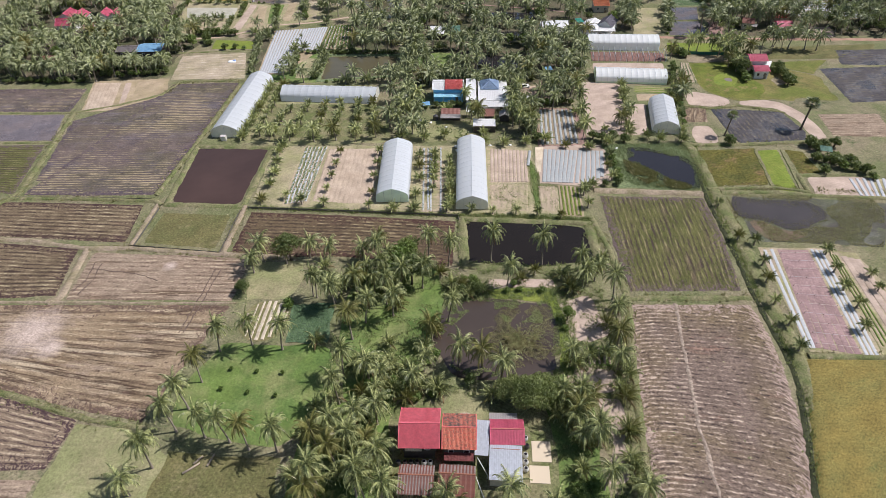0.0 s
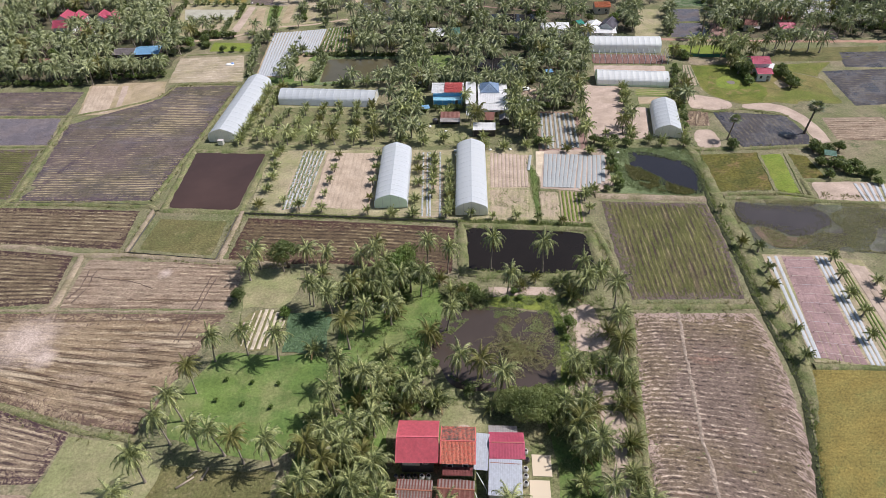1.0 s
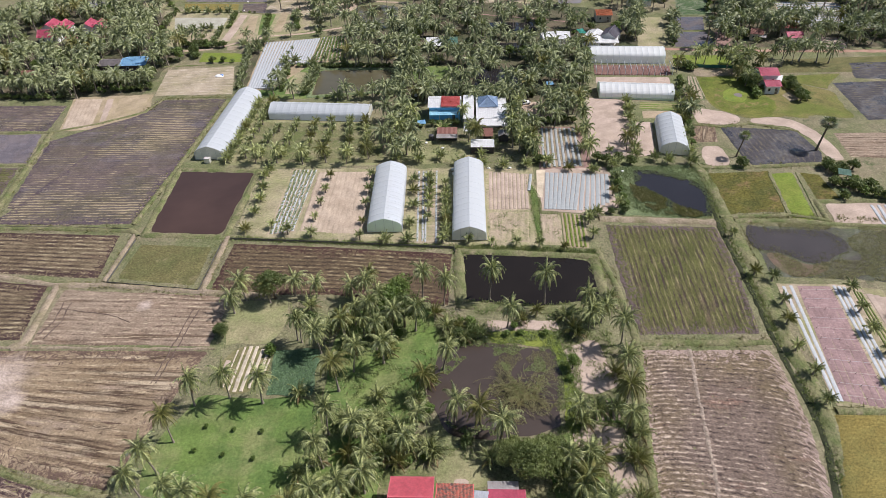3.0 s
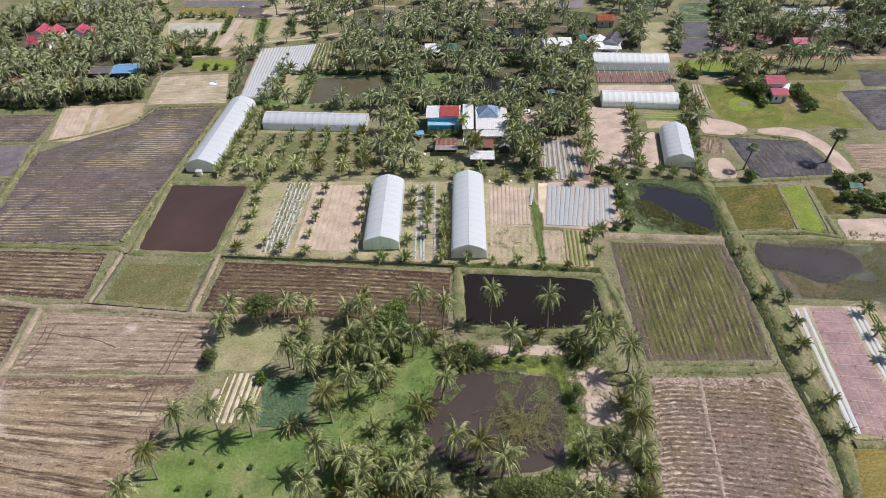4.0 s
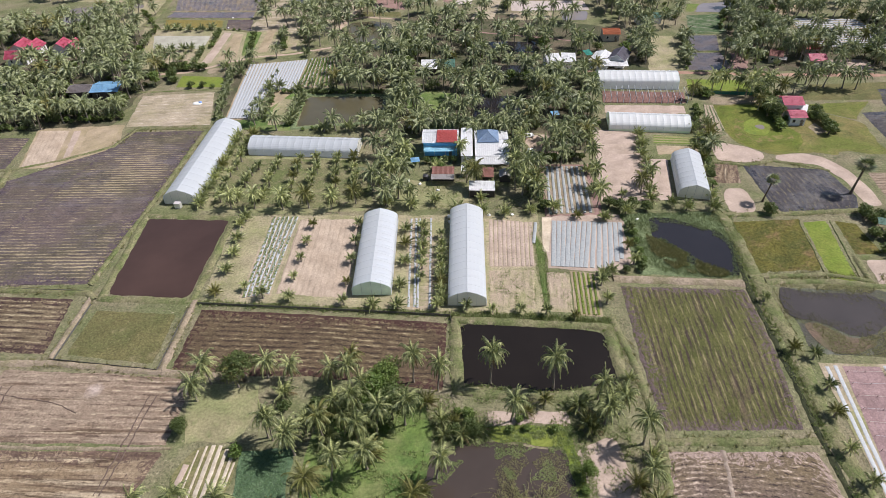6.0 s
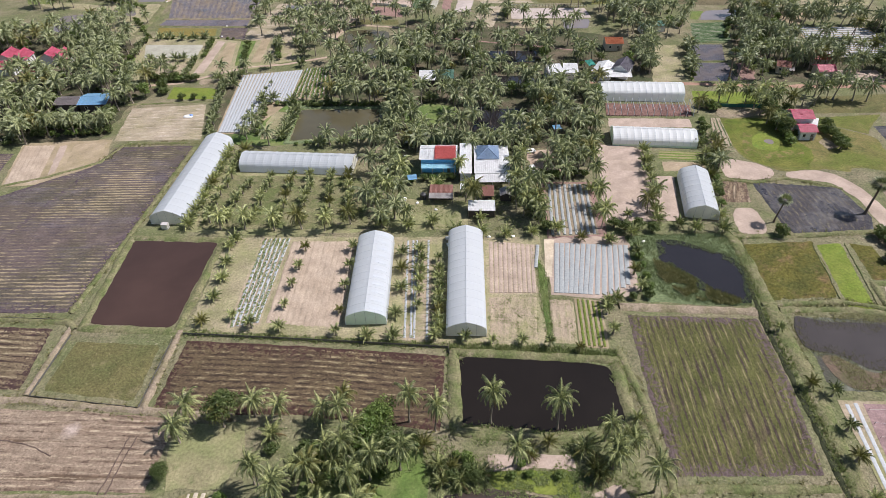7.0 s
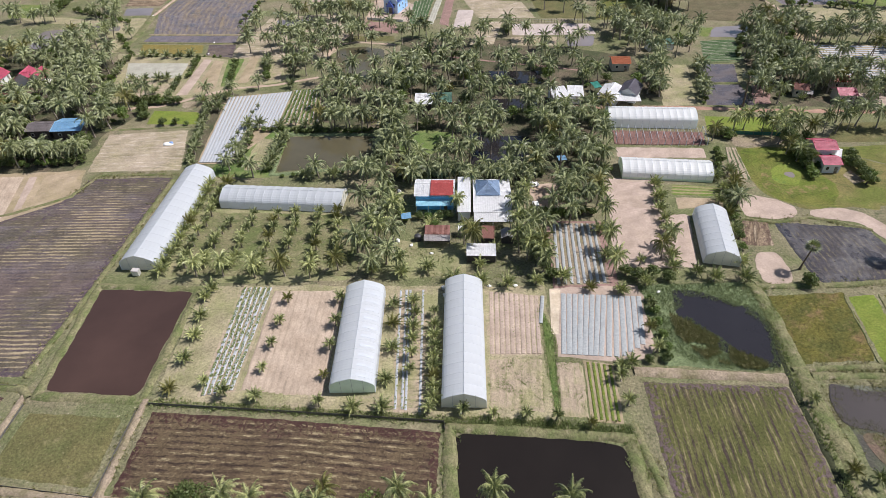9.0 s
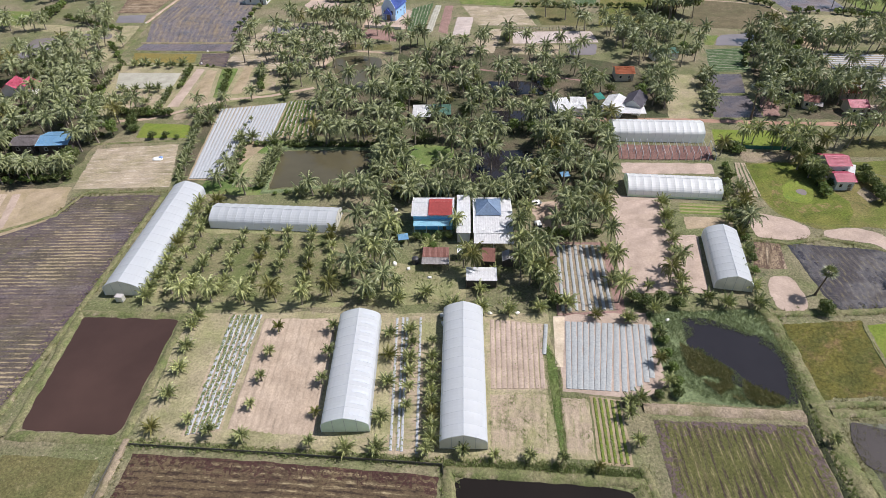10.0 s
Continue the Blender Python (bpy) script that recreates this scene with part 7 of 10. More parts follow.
far_palms([(124, 268), (134, 263), (131, 270), (147, 251), (55, 247.5), (48, 246.5), (41, 246), (53, 273), (59, 276), (79, 281)], 6.0)

joined("palm_grove", FAR, "dense groves of coconut palms with a few broadleaf trees", "palm grove")

# broadleaf trees and bushes of the home plot
for kind, x, y, k, label in (
        ("dark", -40.4, 107.6, 1.1, "grey-green round broadleaf tree at the field edge"), ("bright", -13.5, 101.5, 1.3, "tall dense green tree among the palms"), ("dark", -10.5, 98.5, 1.2, ""),
        ("bright", 23.3, 86.8, 0.6, "yellowish mango tree beside the sandy track"), ("feathery", 13.4, 65.0, 1.25, "broad feathery green tree behind the houses"), ("feathery", 9.4, 67.0, 0.85, ""), ("feathery", 16.6, 67.4, 0.8, ""), ("dark", 18.0, 67.5, 0.6, ""),
        ("bright", -12.0, 104.6, 1.25, ""), ("dark", -48.8, 96.0, 0.55, ""), ("dark", 5.0, 95.0, 0.45, ""), ("dark", 109.0, 213.5, 0.8, "dark broadleaf tree beside the red-roofed house"), ("dark", 108.6, 218.6, 0.8, ""), ("dark", 107.6, 224.5, 0.9, ""), ("bright", -2.0, 182.5, 0.55, "light green tree before the blue house")):
    tree(kind, x, y, k, label)
for kind, x, y, k in (("bright_bush", -37.6, 91.6, 1.0), ("bush", -49.5, 97, 1.0), ("bush", 1.0, 95.5, 1.0), ("bush", 3.8, 96.2, 1.1), ("bright_bush", 11, 95.8, 0.6), ("bright_bush", 14, 96.0, 0.6),
                      ("bright_bush", 19, 95.8, 0.65), ("bright_bush", 22.4, 84, 0.6), ("bush", 2, 70.4, 0.9), ("bush", -6.2, 188.6, 0.9), ("bright_bush", -3.6, 188.2, 1.0), ("bush", -0.8, 188.4, 1.0), ("bush", 1.8, 188.8, 0.9), ("bush", 84.6, 160.7, 1.3), ("bush", 108.2, 158.6, 1.2), ("bush", 111.9, 157.6, 1.2),
                      ("bush", 115.7, 158.4, 1.3), ("bush", 106.9, 150.8, 1.0), ("bush", 112, 149.4, 1.0), ("bush", 122.4, 213, 1.35), ("bush", 122.6, 209.5, 1.35), ("bush", 122, 206, 1.35), ("bush", 121, 202.5, 1.35), ("bush", 123.6, 217, 1.35), ("bush", -31, 100.8, 0.9), ("bush", -25, 101, 1.0), ("bush", 46, 163.5, 1.3), ("bush", 49.5, 164.5, 1.2), ("bush", 107.9, 211.6, 1.3), ("bush", 108.8, 218.6, 1.4), ("bush", 111.0, 210.8, 1.0), ("bush", 111.5, 226.6, 1.3), ("bush", 115.9, 228.4, 1.3), ("bush", 81.4, 200.6, 0.9), ("bush", 79.2, 196.2, 0.9), ("bush", 78.4, 191.1, 0.9), ("bright_bush", 77.4, 186.8, 0.9), ("bush", 76.6, 182.6, 0.9), ("bush", 75.6, 178.4, 1.0), ("bright_bush", 74.6, 174.0, 0.9), ("bright_bush", 46.8, 156.2, 0.8), ("bright_bush", 46.9, 152.6, 0.9), ("bright_bush", 46.5, 148.9, 0.9), ("bright_bush", 46.7, 145.4, 0.8), ("bright_bush", 46.5, 141.8, 0.9), ("bush", 45.8, 139.0, 0.8), ("bush", 42.0, 138.6, 0.7), ("bush", 53, 163, 1.1), ("bush", 43.5, 165, 1.2)):
    tree(kind, x, y, k)
hedge((-57.4, 133.0), (-56.4, 159.5), 11, 0.5)
for proto in [o for row in list(PROTO.values()) + list(FAR_PROTO.values()) for o in row] + list(TREES.values()) + list(FAR_TREES.values()):
    if proto.name not in used_proto:
        for o in (*proto.children, proto):
            bpy.data.objects.remove(o)

# ---- planted beds ----
M_WEED = leafy("green_weed", (0.19, 0.25, 0.095), (0.36, 0.385, 0.18), 0.7, 0.2, 0.45)
M_WEED_SPARSE = leafy("sparse_weed", (0.15, 0.19, 0.07), (0.30, 0.30, 0.14), 0.7, 0.2, 0.3)
def bed_mesh(a, b, width, height, step=2.0, seed=0):
    """One raised bed from a to b with a rounded, slightly uneven top."""
    a, b = Vector((*a, 0)), Vector((*b, 0))
    d = b - a
    side = Vector((-d.y, d.x, 0)).normalized()
    n = max(2, round(d.length / step))
    verts, faces = [], []
    prof = ((-0.5, -0.05), (-0.42, 0.7), (-0.15, 1.0), (0.15, 1.0), (0.42, 0.7), (0.5, -0.05))
    for i in range(n + 1):
        p = a + d * i / n
        w = width * (1 + 0.10 * noise.noise((i * 0.9, seed * 3.7, 1)))
        sh = 0.10 * width * noise.noise((i * 0.6, seed * 2.1, 8))
        for s, h in prof:
            q = p + side * (s * w + sh)
            verts.append((q.x, q.y, 0.05 + h * height * (1 + 0.25 * noise.noise((i * 1.3, seed * 1.7, 4)))))
    m = len(prof)
    for i in range(n):
        for j in range(m - 1):
            faces.append((i * m + j, (i + 1) * m + j, (i + 1) * m + j + 1, i * m + j + 1))
    faces.append(tuple(range(m)))
    faces.append(tuple(n * m + j for j in reversed(range(m))))
    me = bpy.data.meshes.new("bed")
    me.from_pydata(verts, [], faces)
    layer = me.uv_layers.new(name="rows")
    for loop in me.loops:
        layer.data[loop.index].uv = me.vertices[loop.vertex_index].co.xy
    if me.polygons[2].normal.z < 0:
        me.flip_normals()
    return me


def crop_mesh(a, b, gap, size, seed, height=0.3, miss=0.15, width=0.2):
    """Leafy plants standing along a bed."""
    r = random.Random(seed)
    a, b = Vector((*a, 0)), Vector((*b, 0))
    n = max(2, round((b - a).length / gap))
    bm = bmesh.new()
    for i in range(n):
        if r.random() < miss:
            continue
        c = a.lerp(b, (i + r.uniform(0.3, 0.7)) / n) + Vector((r.uniform(-width, width), r.uniform(-width, width), height))
        for j in range(7):
            az = j * 0.9 + r.uniform(-0.3, 0.3)
            d = Vector((math.cos(az), math.sin(az), r.uniform(0.1, 0.9))).normalized() * size * r.uniform(0.7, 1.2)
            s = Vector((-math.sin(az), math.cos(az), 0)) * size * 0.33
            bm.faces.new([bm.verts.new(q) for q in (c, c + d * 0.6 + s, c + d, c + d * 0.6 - s)])
    return bm


def beds(plot, first, last, count, width, height, mats, crop=None, gap=0.6, size=0.3, miss=0.15):
    """Beds as parts of a plot, from the first line to the last."""
    (a0, b0), (a1, b1) = first, last
    for i in range(count):
        k = i / max(1, count - 1)
        a = (a0[0] + (a1[0] - a0[0]) * k, a0[1] + (a1[1] - a0[1]) * k)
        b = (b0[0] + (b1[0] - b0[0]) * k, b0[1] + (b1[1] - b0[1]) * k)
        part("bed", bed_mesh(a, b, width, height, seed=i), mats[i % len(mats)], plot)
        if crop:
            part("crop_row", crop_mesh(a, b, gap, size, 31 * i + count, height, miss), crop, plot, "row of green leafy plants")


def plot(name, corners, mat, label, z=0.03, ragged=0.3):
    return sheet(name, corners, mat, label, "vegetable plot", z=z, ragged=ragged)


P = plot("plot_mulched_west", [(-47.8, 130.8), (-47.4, 162.4), (-39.6, 162.2), (-40.8, 132)], M_SANDWEED, "vegetable plot of bluish-white film beds with green plants")
beds(P, ((-46.7, 131.2), (-46.4, 162.0)), ((-41.6, 132.4), (-40.4, 162.0)), 6, 0.7, 0.12, (M_MULCH_PALE,), M_WEED, 0.5, 0.42, 0.15)
P = plot("plot_between_tunnels", [(-10.4, 161), (-3.6, 161), (-3.4, 127), (-9.4, 127)], M_SANDWEED, "narrow film beds between the tunnels", ragged=0.5)
beds(P, ((-8.9, 127.6), (-9.6, 160.6)), ((-7.6, 127.6), (-8.3, 160.6)), 2, 0.5, 0.07, (M_MULCH_PALE,), M_WEED, 0.8, 0.28, 0.3)
beds(P, ((-6.9, 127.4), (-7.4, 160.6)), ((-4.2, 127.0), (-4.4, 160.6)), 2, 0.5, 0.07, (M_MULCH_PALE,), M_WEED, 0.8, 0.28, 0.4)
P = plot("plot_tan_beds", [(9.9, 160.2), (22.6, 158.2), (21.2, 140.8), (9.4, 140.6)], M_SANDWEED, "plot of raised bare tan beds", ragged=0.3)
beds(P, ((10.4, 141.0), (11.4, 159.6)), ((20.2, 141.0), (21.6, 158.2)), 10, 0.85, 0.07, (M_SAND,), M_WEED_SPARSE, 1.6, 0.2, 0.5)
part("bed", bed_mesh((21.5, 149.5), (23.0, 158.0), 0.9, 0.25), M_MULCH, P)
P = plot("plot_mulched_centre", [(27.2, 159.2), (45.6, 157.8), (45.2, 143.2), (39.2, 139.2), (24.6, 140.6)], M_SAND, "vegetable plot of silver film beds", ragged=0.2)
for i in range(14):
    k = i / 13
    top, bot = (27.9 + 17.0 * k, 158.8 - 1.2 * k), (25.2 + 13.8 * min(1.0, k * 1.02) + (5.2 * max(0, k - 0.55) / 0.45 if k > 0.55 else 0) * 0.6, 140.8 - 1.2 * k + (3.6 * max(0, k - 0.75) / 0.25 if k > 0.75 else 0))
    part("bed", bed_mesh(bot, top, 1.08, 0.10, seed=i), M_MULCH, P)
P = plot("plot_green_strips", [(28.8, 139.2), (34.6, 138), (33.8, 124), (27.8, 124.6)], M_STRAWFIELD, "plot of fresh green strips and pale paths", ragged=0.3)
beds(P, ((28.7, 125), (29.7, 138.6)), ((32.9, 124.5), (34.0, 137.8)), 5, 0.55, 0.12, (M_VIVID,), M_WEED, 0.35, 0.25, 0.1)
P = plot("plot_mulched_north", [(28.6, 186), (40.6, 185.6), (39.2, 162), (26.4, 161.4)], M_BANK_DRY, "plot of grey film beds on dark soil", z=0.045)
beds(P, ((27.4, 162), (29.6, 185.4)), ((38.2, 162.2), (39.8, 185.2)), 8, 0.8, 0.2, (M_MULCH,))
P = plot("plot_film_north_west", [(-80.4, 266.4), (-57, 271), (-56.8, 240), (-66.5, 218), (-76.4, 219)], M_STRAWFIELD, "broad plot of pale grey film beds")
for i in range(10):
    k = i / 9
    part("bed", bed_mesh((-75.4 + 8.6 * k, 219.4), (-79.2 + 12.0 * k, 266.2 + 2.0 * k), 1.0, 0.2, 3.0, i), M_MULCH_PALE, P)
for i in range(9):
    k = i / 8
    part("bed", bed_mesh((-65.9 + 8.7 * k, 242.0), (-66.2 + 8.8 * k, 268.4 + 2.0 * k), 0.95, 0.2, 3.0, 20 + i), M_MULCH_PALE, P)
P = plot("plot_green_film", [(-56.4, 272), (-46, 272.8), (-42, 243.4), (-57, 244)], M_STRAWFIELD, "plot of film beds with green crop rows")
beds(P, ((-55.6, 244.6), (-55.4, 271.6)), ((-43.6, 244.2), (-46.8, 272.2)), 8, 0.8, 0.2, (M_MULCH_PALE,), M_LEAF_BRIGHT, 0.45, 0.6, 0.08)
P = plot("plot_film_east", [(150, 276), (190, 270), (186, 308), (156, 311)], M_STRAWFIELD, "distant plot of white film strips")
beds(P, ((151, 277), (188, 272)), ((157, 309), (185, 306)), 15, 1.3, 0.2, (M_MULCH_PALE,))


P = plot("plot_film_far_east", [(111.6, 140.7), (122.6, 140.5), (118.6, 130.8), (110.3, 132.3)], M_SANDWEED, "small plot of silver film beds")
beds(P, ((110.3, 132.3), (111.6, 140.7)), ((118.6, 130.8), (122.6, 140.5)), 7, 0.9, 0.14, (M_MULCH_PALE,))

# brick-red beds under a string grid, with film beds along both sides
P = plot("plot_red_mesh", [(73.6, 110.8), (89.2, 110.2), (84.6, 75.8), (70.6, 77.6)], M_SANDWEED, "brick-red beds between strips of white film", z=0.07)
beds(P, ((73.0, 78.6), (78.6, 109.8)), ((80.0, 76.8), (84.6, 109.6)), 6, 1.42, 0.06, (M_REDPALE,))
beds(P, ((71.1, 78.6), (74.9, 109.8)), ((72.0, 78.6), (76.6, 110)), 2, 0.8, 0.08, (M_MULCH_PALE,))
beds(P, ((81.6, 76.4), (86.2, 109.8)), ((83.6, 76.2), (88.2, 109.4)), 3, 0.75, 0.08, (M_MULCH_PALE,))
for i in range(11):
    k = (i + 0.5) / 11
    a, b = (72.6 + 5.6 * k, 78.4 + 31.4 * k), (80.8 + 4.4 * k, 76.8 + 32.8 * k)
    bm = bmesh.new()
    rod(bm, (*a, 0.45), (*b, 0.45), 0.022, 4)
    part("string_line", bm, M_FILM if i % 2 else M_NET, P)
    for s in (0.02, 0.5, 0.98):
        bm = bmesh.new()
        x, y = a[0] + (b[0] - a[0]) * s, a[1] + (b[1] - a[1]) * s
        rod(bm, (x, y, 0), (x, y, 0.7), 0.04, 4)
        part("stake", bm, M_BARK, P)
P = plot("plot_sand_east", [(88.6, 110), (96, 108.5), (98, 84), (85.0, 76.4)], M_SANDWEED, "sandy strips beside the red beds", z=0.04, ragged=0.5)
beds(P, ((86.2, 79), (89.8, 108)), ((88.2, 79), (91.0, 107.6)), 3, 0.4, 0.12, (M_BRIGHT,))
beds(P, ((90.2, 82), (92.6, 107)), ((94.4, 86), (95.0, 106)), 3, 1.5, 0.1, (M_SAND,))

# round plot of strips beside the lawn
P = sheet("plot_round_strips", [(-42.2 + 5.4 * math.cos(k * 0.5236), 87.4 + 6.2 * math.sin(k * 0.5236)) for k in range(12)], M_STRIPBASE, "round olive plot with pale cream strips", "vegetable plot", z=0.05, ragged=0.3, curve=1)
for i, (x, wide, short) in enumerate(((-46.1, 1.1, 0.5), (-44.9, 0.3, 0.95), (-43.6, 0.45, 1.0), (-42.4, 0.8, 1.0), (-41.1, 0.75, 1.0), (-39.8, 0.7, 0.95), (-38.6, 0.6, 0.85), (-37.8, 0.4, 0.7))):
    half = 5.8 * short * math.sqrt(max(0.06, 1 - ((x + 42.2) / 5.4) ** 2))
    part("bed", bed_mesh((x - 0.25, 87.6 - half), (x + 0.25, 87.6 + half), wide, 0.10, 1.0, i), M_SAND if i == 0 else M_PALESTRIP, P)
P = plot("plot_track_strips", [(25.6, 79.6), (31.2, 79.4), (30.4, 74.4), (25.4, 74.6)], M_LAWN, "small plot of pale strips beside the track", z=0.07)
beds(P, ((26, 74.8), (26.3, 79.2)), ((30, 74.8), (30.6, 79.2)), 5, 0.5, 0.12, (M_SAND,))

# bare hoop frame over the red soil by the rain shelter
P = plot("plot_framed_soil", [(56.2, 236.6), (85.2, 234.4), (83.6, 226.2), (55, 227.4)], M_REDTILL, "tilled red soil under a bare pole frame", z=0.17)
for i in range(14):
    k = i / 13
    for y in (0.0, 0.5, 1.0):
        x0, y0 = 56.6 + 28.2 * k - 1.2 * y, 236.4 - 2.2 * k - 8.8 * y
        bm = bmesh.new()
        rod(bm, (x0, y0, 0), (x0, y0, 2.4), 0.08, 5)
        part("post", bm, M_STRAP, P, "pale bare pole")
    bm = bmesh.new()
    rod(bm, (56.6 + 28.2 * k, 236.4 - 2.2 * k, 2.4), (55.4 + 28.2 * k, 227.6 - 2.2 * k, 2.4), 0.07, 5)
    part("rail", bm, M_STRAP, P)

# ---- houses ----
def roofing(name, colour, stain, lo=0.55, rough=0.5, metal=0.0, tile=None):
    m, nt, b = material(name, rough, 0.4)
    co = node(nt, "TexCoord").outputs["Object"]
    col = mixed(nt, spread(nt, noisy(nt, co, 1.4, 6.0, 0.7), 0.3, 0.7), tuple(c * 0.82 for c in colour), tuple(min(1, c * 1.12) for c in colour))
    col = mixed(nt, spread(nt, noisy(nt, co, 1.1, 7.0, 0.75), lo, lo + 0.18), col, stain)
    if tile:
        cells = node(nt, "TexVoronoi", Vector=node(nt, "Mapping", Vector=co, Scale=(9.0, 7.0, 7.0)).outputs[0], Scale=1.0)
        col = mixed(nt, spread(nt, node(nt, "SeparateColor", i0=cells.outputs["Color"]).outputs[0], 0.45, 0.75, 0.0, 0.6), col, tile)
    nt.links.new(col, b.inputs["Base Color"])
    b.inputs["Metallic"].default_value = metal
    bumped(nt, b, noisy(nt, co, 6.0, 3.0), 0.25, 0.02)
    return m


M_ROOF_PINK = roofing("pink_metal_tile", (0.72, 0.165, 0.205), (0.62, 0.14, 0.175), 0.58, 0.4)
M_ROOF_CRIMSON = roofing("crimson_metal", (0.62, 0.13, 0.205), (0.53, 0.15, 0.19), 0.55, 0.45)
M_ROOF_RED = roofing("red_metal_tile", (0.60, 0.14, 0.13), (0.50, 0.12, 0.115), 0.6, 0.45)
M_ROOF_TILE = roofing("old_clay_tile", (0.40, 0.12, 0.09), (0.22, 0.10, 0.08), 0.56, 0.8)


def clay(name, colours, moss, lo):
    """Old clay tiles: every tile has its own tone, with dark moss grown over them."""
    m, nt, b = material(name, 0.8, 0.25)
    co = node(nt, "TexCoord").outputs["Object"]
    one = node(nt, "NewGeometry").outputs["Random Per Island"]
    col = mixed(nt, spread(nt, one, 0.15, 0.55), colours[0], colours[1])
    col = mixed(nt, spread(nt, one, 0.70, 0.95), col, colours[2])
    col = mixed(nt, spread(nt, noisy(nt, co, 0.9, 6.0, 0.7), lo, lo + 0.16), col, moss)
    nt.links.new(col, b.inputs["Base Color"])
    bumped(nt, b, noisy(nt, co, 9.0, 3.0), 0.3, 0.02)
    return m


M_CLAY = clay("clay_tiles", ((0.50, 0.12, 0.085), (0.55, 0.19, 0.125), (0.30, 0.11, 0.08)), (0.16, 0.085, 0.065), 0.57)
M_CLAY_MOSSY = clay("mossy_clay_tiles", ((0.44, 0.10, 0.075), (0.36, 0.14, 0.10), (0.18, 0.09, 0.07)), (0.10, 0.072, 0.062), 0.44)
M_ROOF_RUST = roofing("rusted_sheet", (0.36, 0.175, 0.14), (0.25, 0.13, 0.11), 0.5, 0.8)
M_ROOF_GREY = roofing("weathered_zinc", (0.52, 0.49, 0.48), (0.40, 0.33, 0.30), 0.5, 0.5)
M_ROOF_WHITE = roofing("white_sheet", (0.93, 0.93, 0.93), (0.84, 0.84, 0.83), 0.62, 0.45)
M_ROOF_PALE = roofing("pale_zinc", (0.66, 0.69, 0.75), (0.57, 0.59, 0.63), 0.55, 0.45)
M_ROOF_BLUE = roofing("blue_sheet", (0.28, 0.53, 0.76), (0.38, 0.56, 0.70), 0.5, 0.45)
M_ROOF_BLUEGREY = roofing("blue_grey_tile", (0.30, 0.41, 0.57), (0.23, 0.31, 0.44), 0.5, 0.5)
M_ROOF_DARK = roofing("dark_tile", (0.13, 0.12, 0.15), (0.18, 0.17, 0.19), 0.5, 0.6)
M_ROOF_ULTRA = roofing("deep_blue_sheet", (0.10, 0.17, 0.55), (0.16, 0.22, 0.55), 0.5, 0.45)
M_ROOF_FADED = roofing("faded_red_sheet", (0.46, 0.24, 0.20), (0.34, 0.16, 0.13), 0.5, 0.7)
M_ROOF_ORANGE = roofing("orange_tile", (0.50, 0.16, 0.07), (0.36, 0.12, 0.06), 0.55, 0.6)
M_ROOF_GREEN = roofing("green_sheet", (0.13, 0.26, 0.20), (0.20, 0.28, 0.22), 0.5, 0.5)
M_WALL_WOOD = plain("dark_boards", (0.085, 0.07, 0.065), 0.85, vary=0.25, scale=2.0)
M_WALL_PALE = plain("cream_wall", (0.55, 0.50, 0.42), 0.85, vary=0.08, stain=(0.42, 0.38, 0.32))
M_WALL_WHITE = plain("white_wall", (0.72, 0.72, 0.70), 0.8, vary=0.06)
M_WALL_BLUE = plain("blue_wall", (0.20, 0.56, 0.92), 0.6, vary=0.08)
M_WALL_SKY = plain("sky_blue_wall", (0.33, 0.56, 0.88), 0.6, vary=0.08)
M_GLASS = plain("dark_glass", (0.02, 0.025, 0.03), 0.1, vary=0.1, spec=0.6)
M_JAR = plain("dark_jar", (0.05, 0.045, 0.045), 0.4, vary=0.2)
M_JAR_PALE = plain("pale_jar", (0.55, 0.55, 0.53), 0.6, vary=0.1)
M_TIMBER = plain("grey_timber", (0.22, 0.18, 0.14), 0.85, vary=0.25, scale=3.0)
M_PLASTIC_GREEN = plain("green_tarp", (0.06, 0.35, 0.28), 0.6, vary=0.15)
M_GREEN_FENCE = plain("green_fence_net", (0.05, 0.17, 0.12), 0.8, vary=0.15)


def slope_mesh(w, l, course=0.0, rib=0.0, t=0.06):
    """A roof slope, w wide along x, l long down -y from the top edge at y = 0; stepped courses or ribs, with thickness."""
    bm = bmesh.new()
    xs = [-w / 2 + w * i / max(1, round(w / (rib / 2))) for i in range(max(1, round(w / (rib / 2))) + 1)] if rib else [-w / 2 + w * i / 8 for i in range(9)]
    ys = []
    if course:
        n = max(2, round(l / course))
        for i in range(n):
            ys += [(-l * i / n, 0.0), (-l * (i + 1) / n, 0.028)]
    else:
        ys = [(-l * i / 4, 0.0) for i in range(5)]
    rows = []
    for y, up in ys:
        rows.append([bm.verts.new((x, y, up + (0.016 * (i % 2) if rib else 0.015 * math.sin(i * 2.3 + y)))) for i, x in enumerate(xs)])
    for a, b in zip(rows, rows[1:]):
        for i in range(len(xs) - 1):
            bm.faces.new((a[i], b[i], b[i + 1], a[i + 1]))
    bmesh.ops.solidify(bm, geom=bm.faces[:], thickness=t)
    return bm


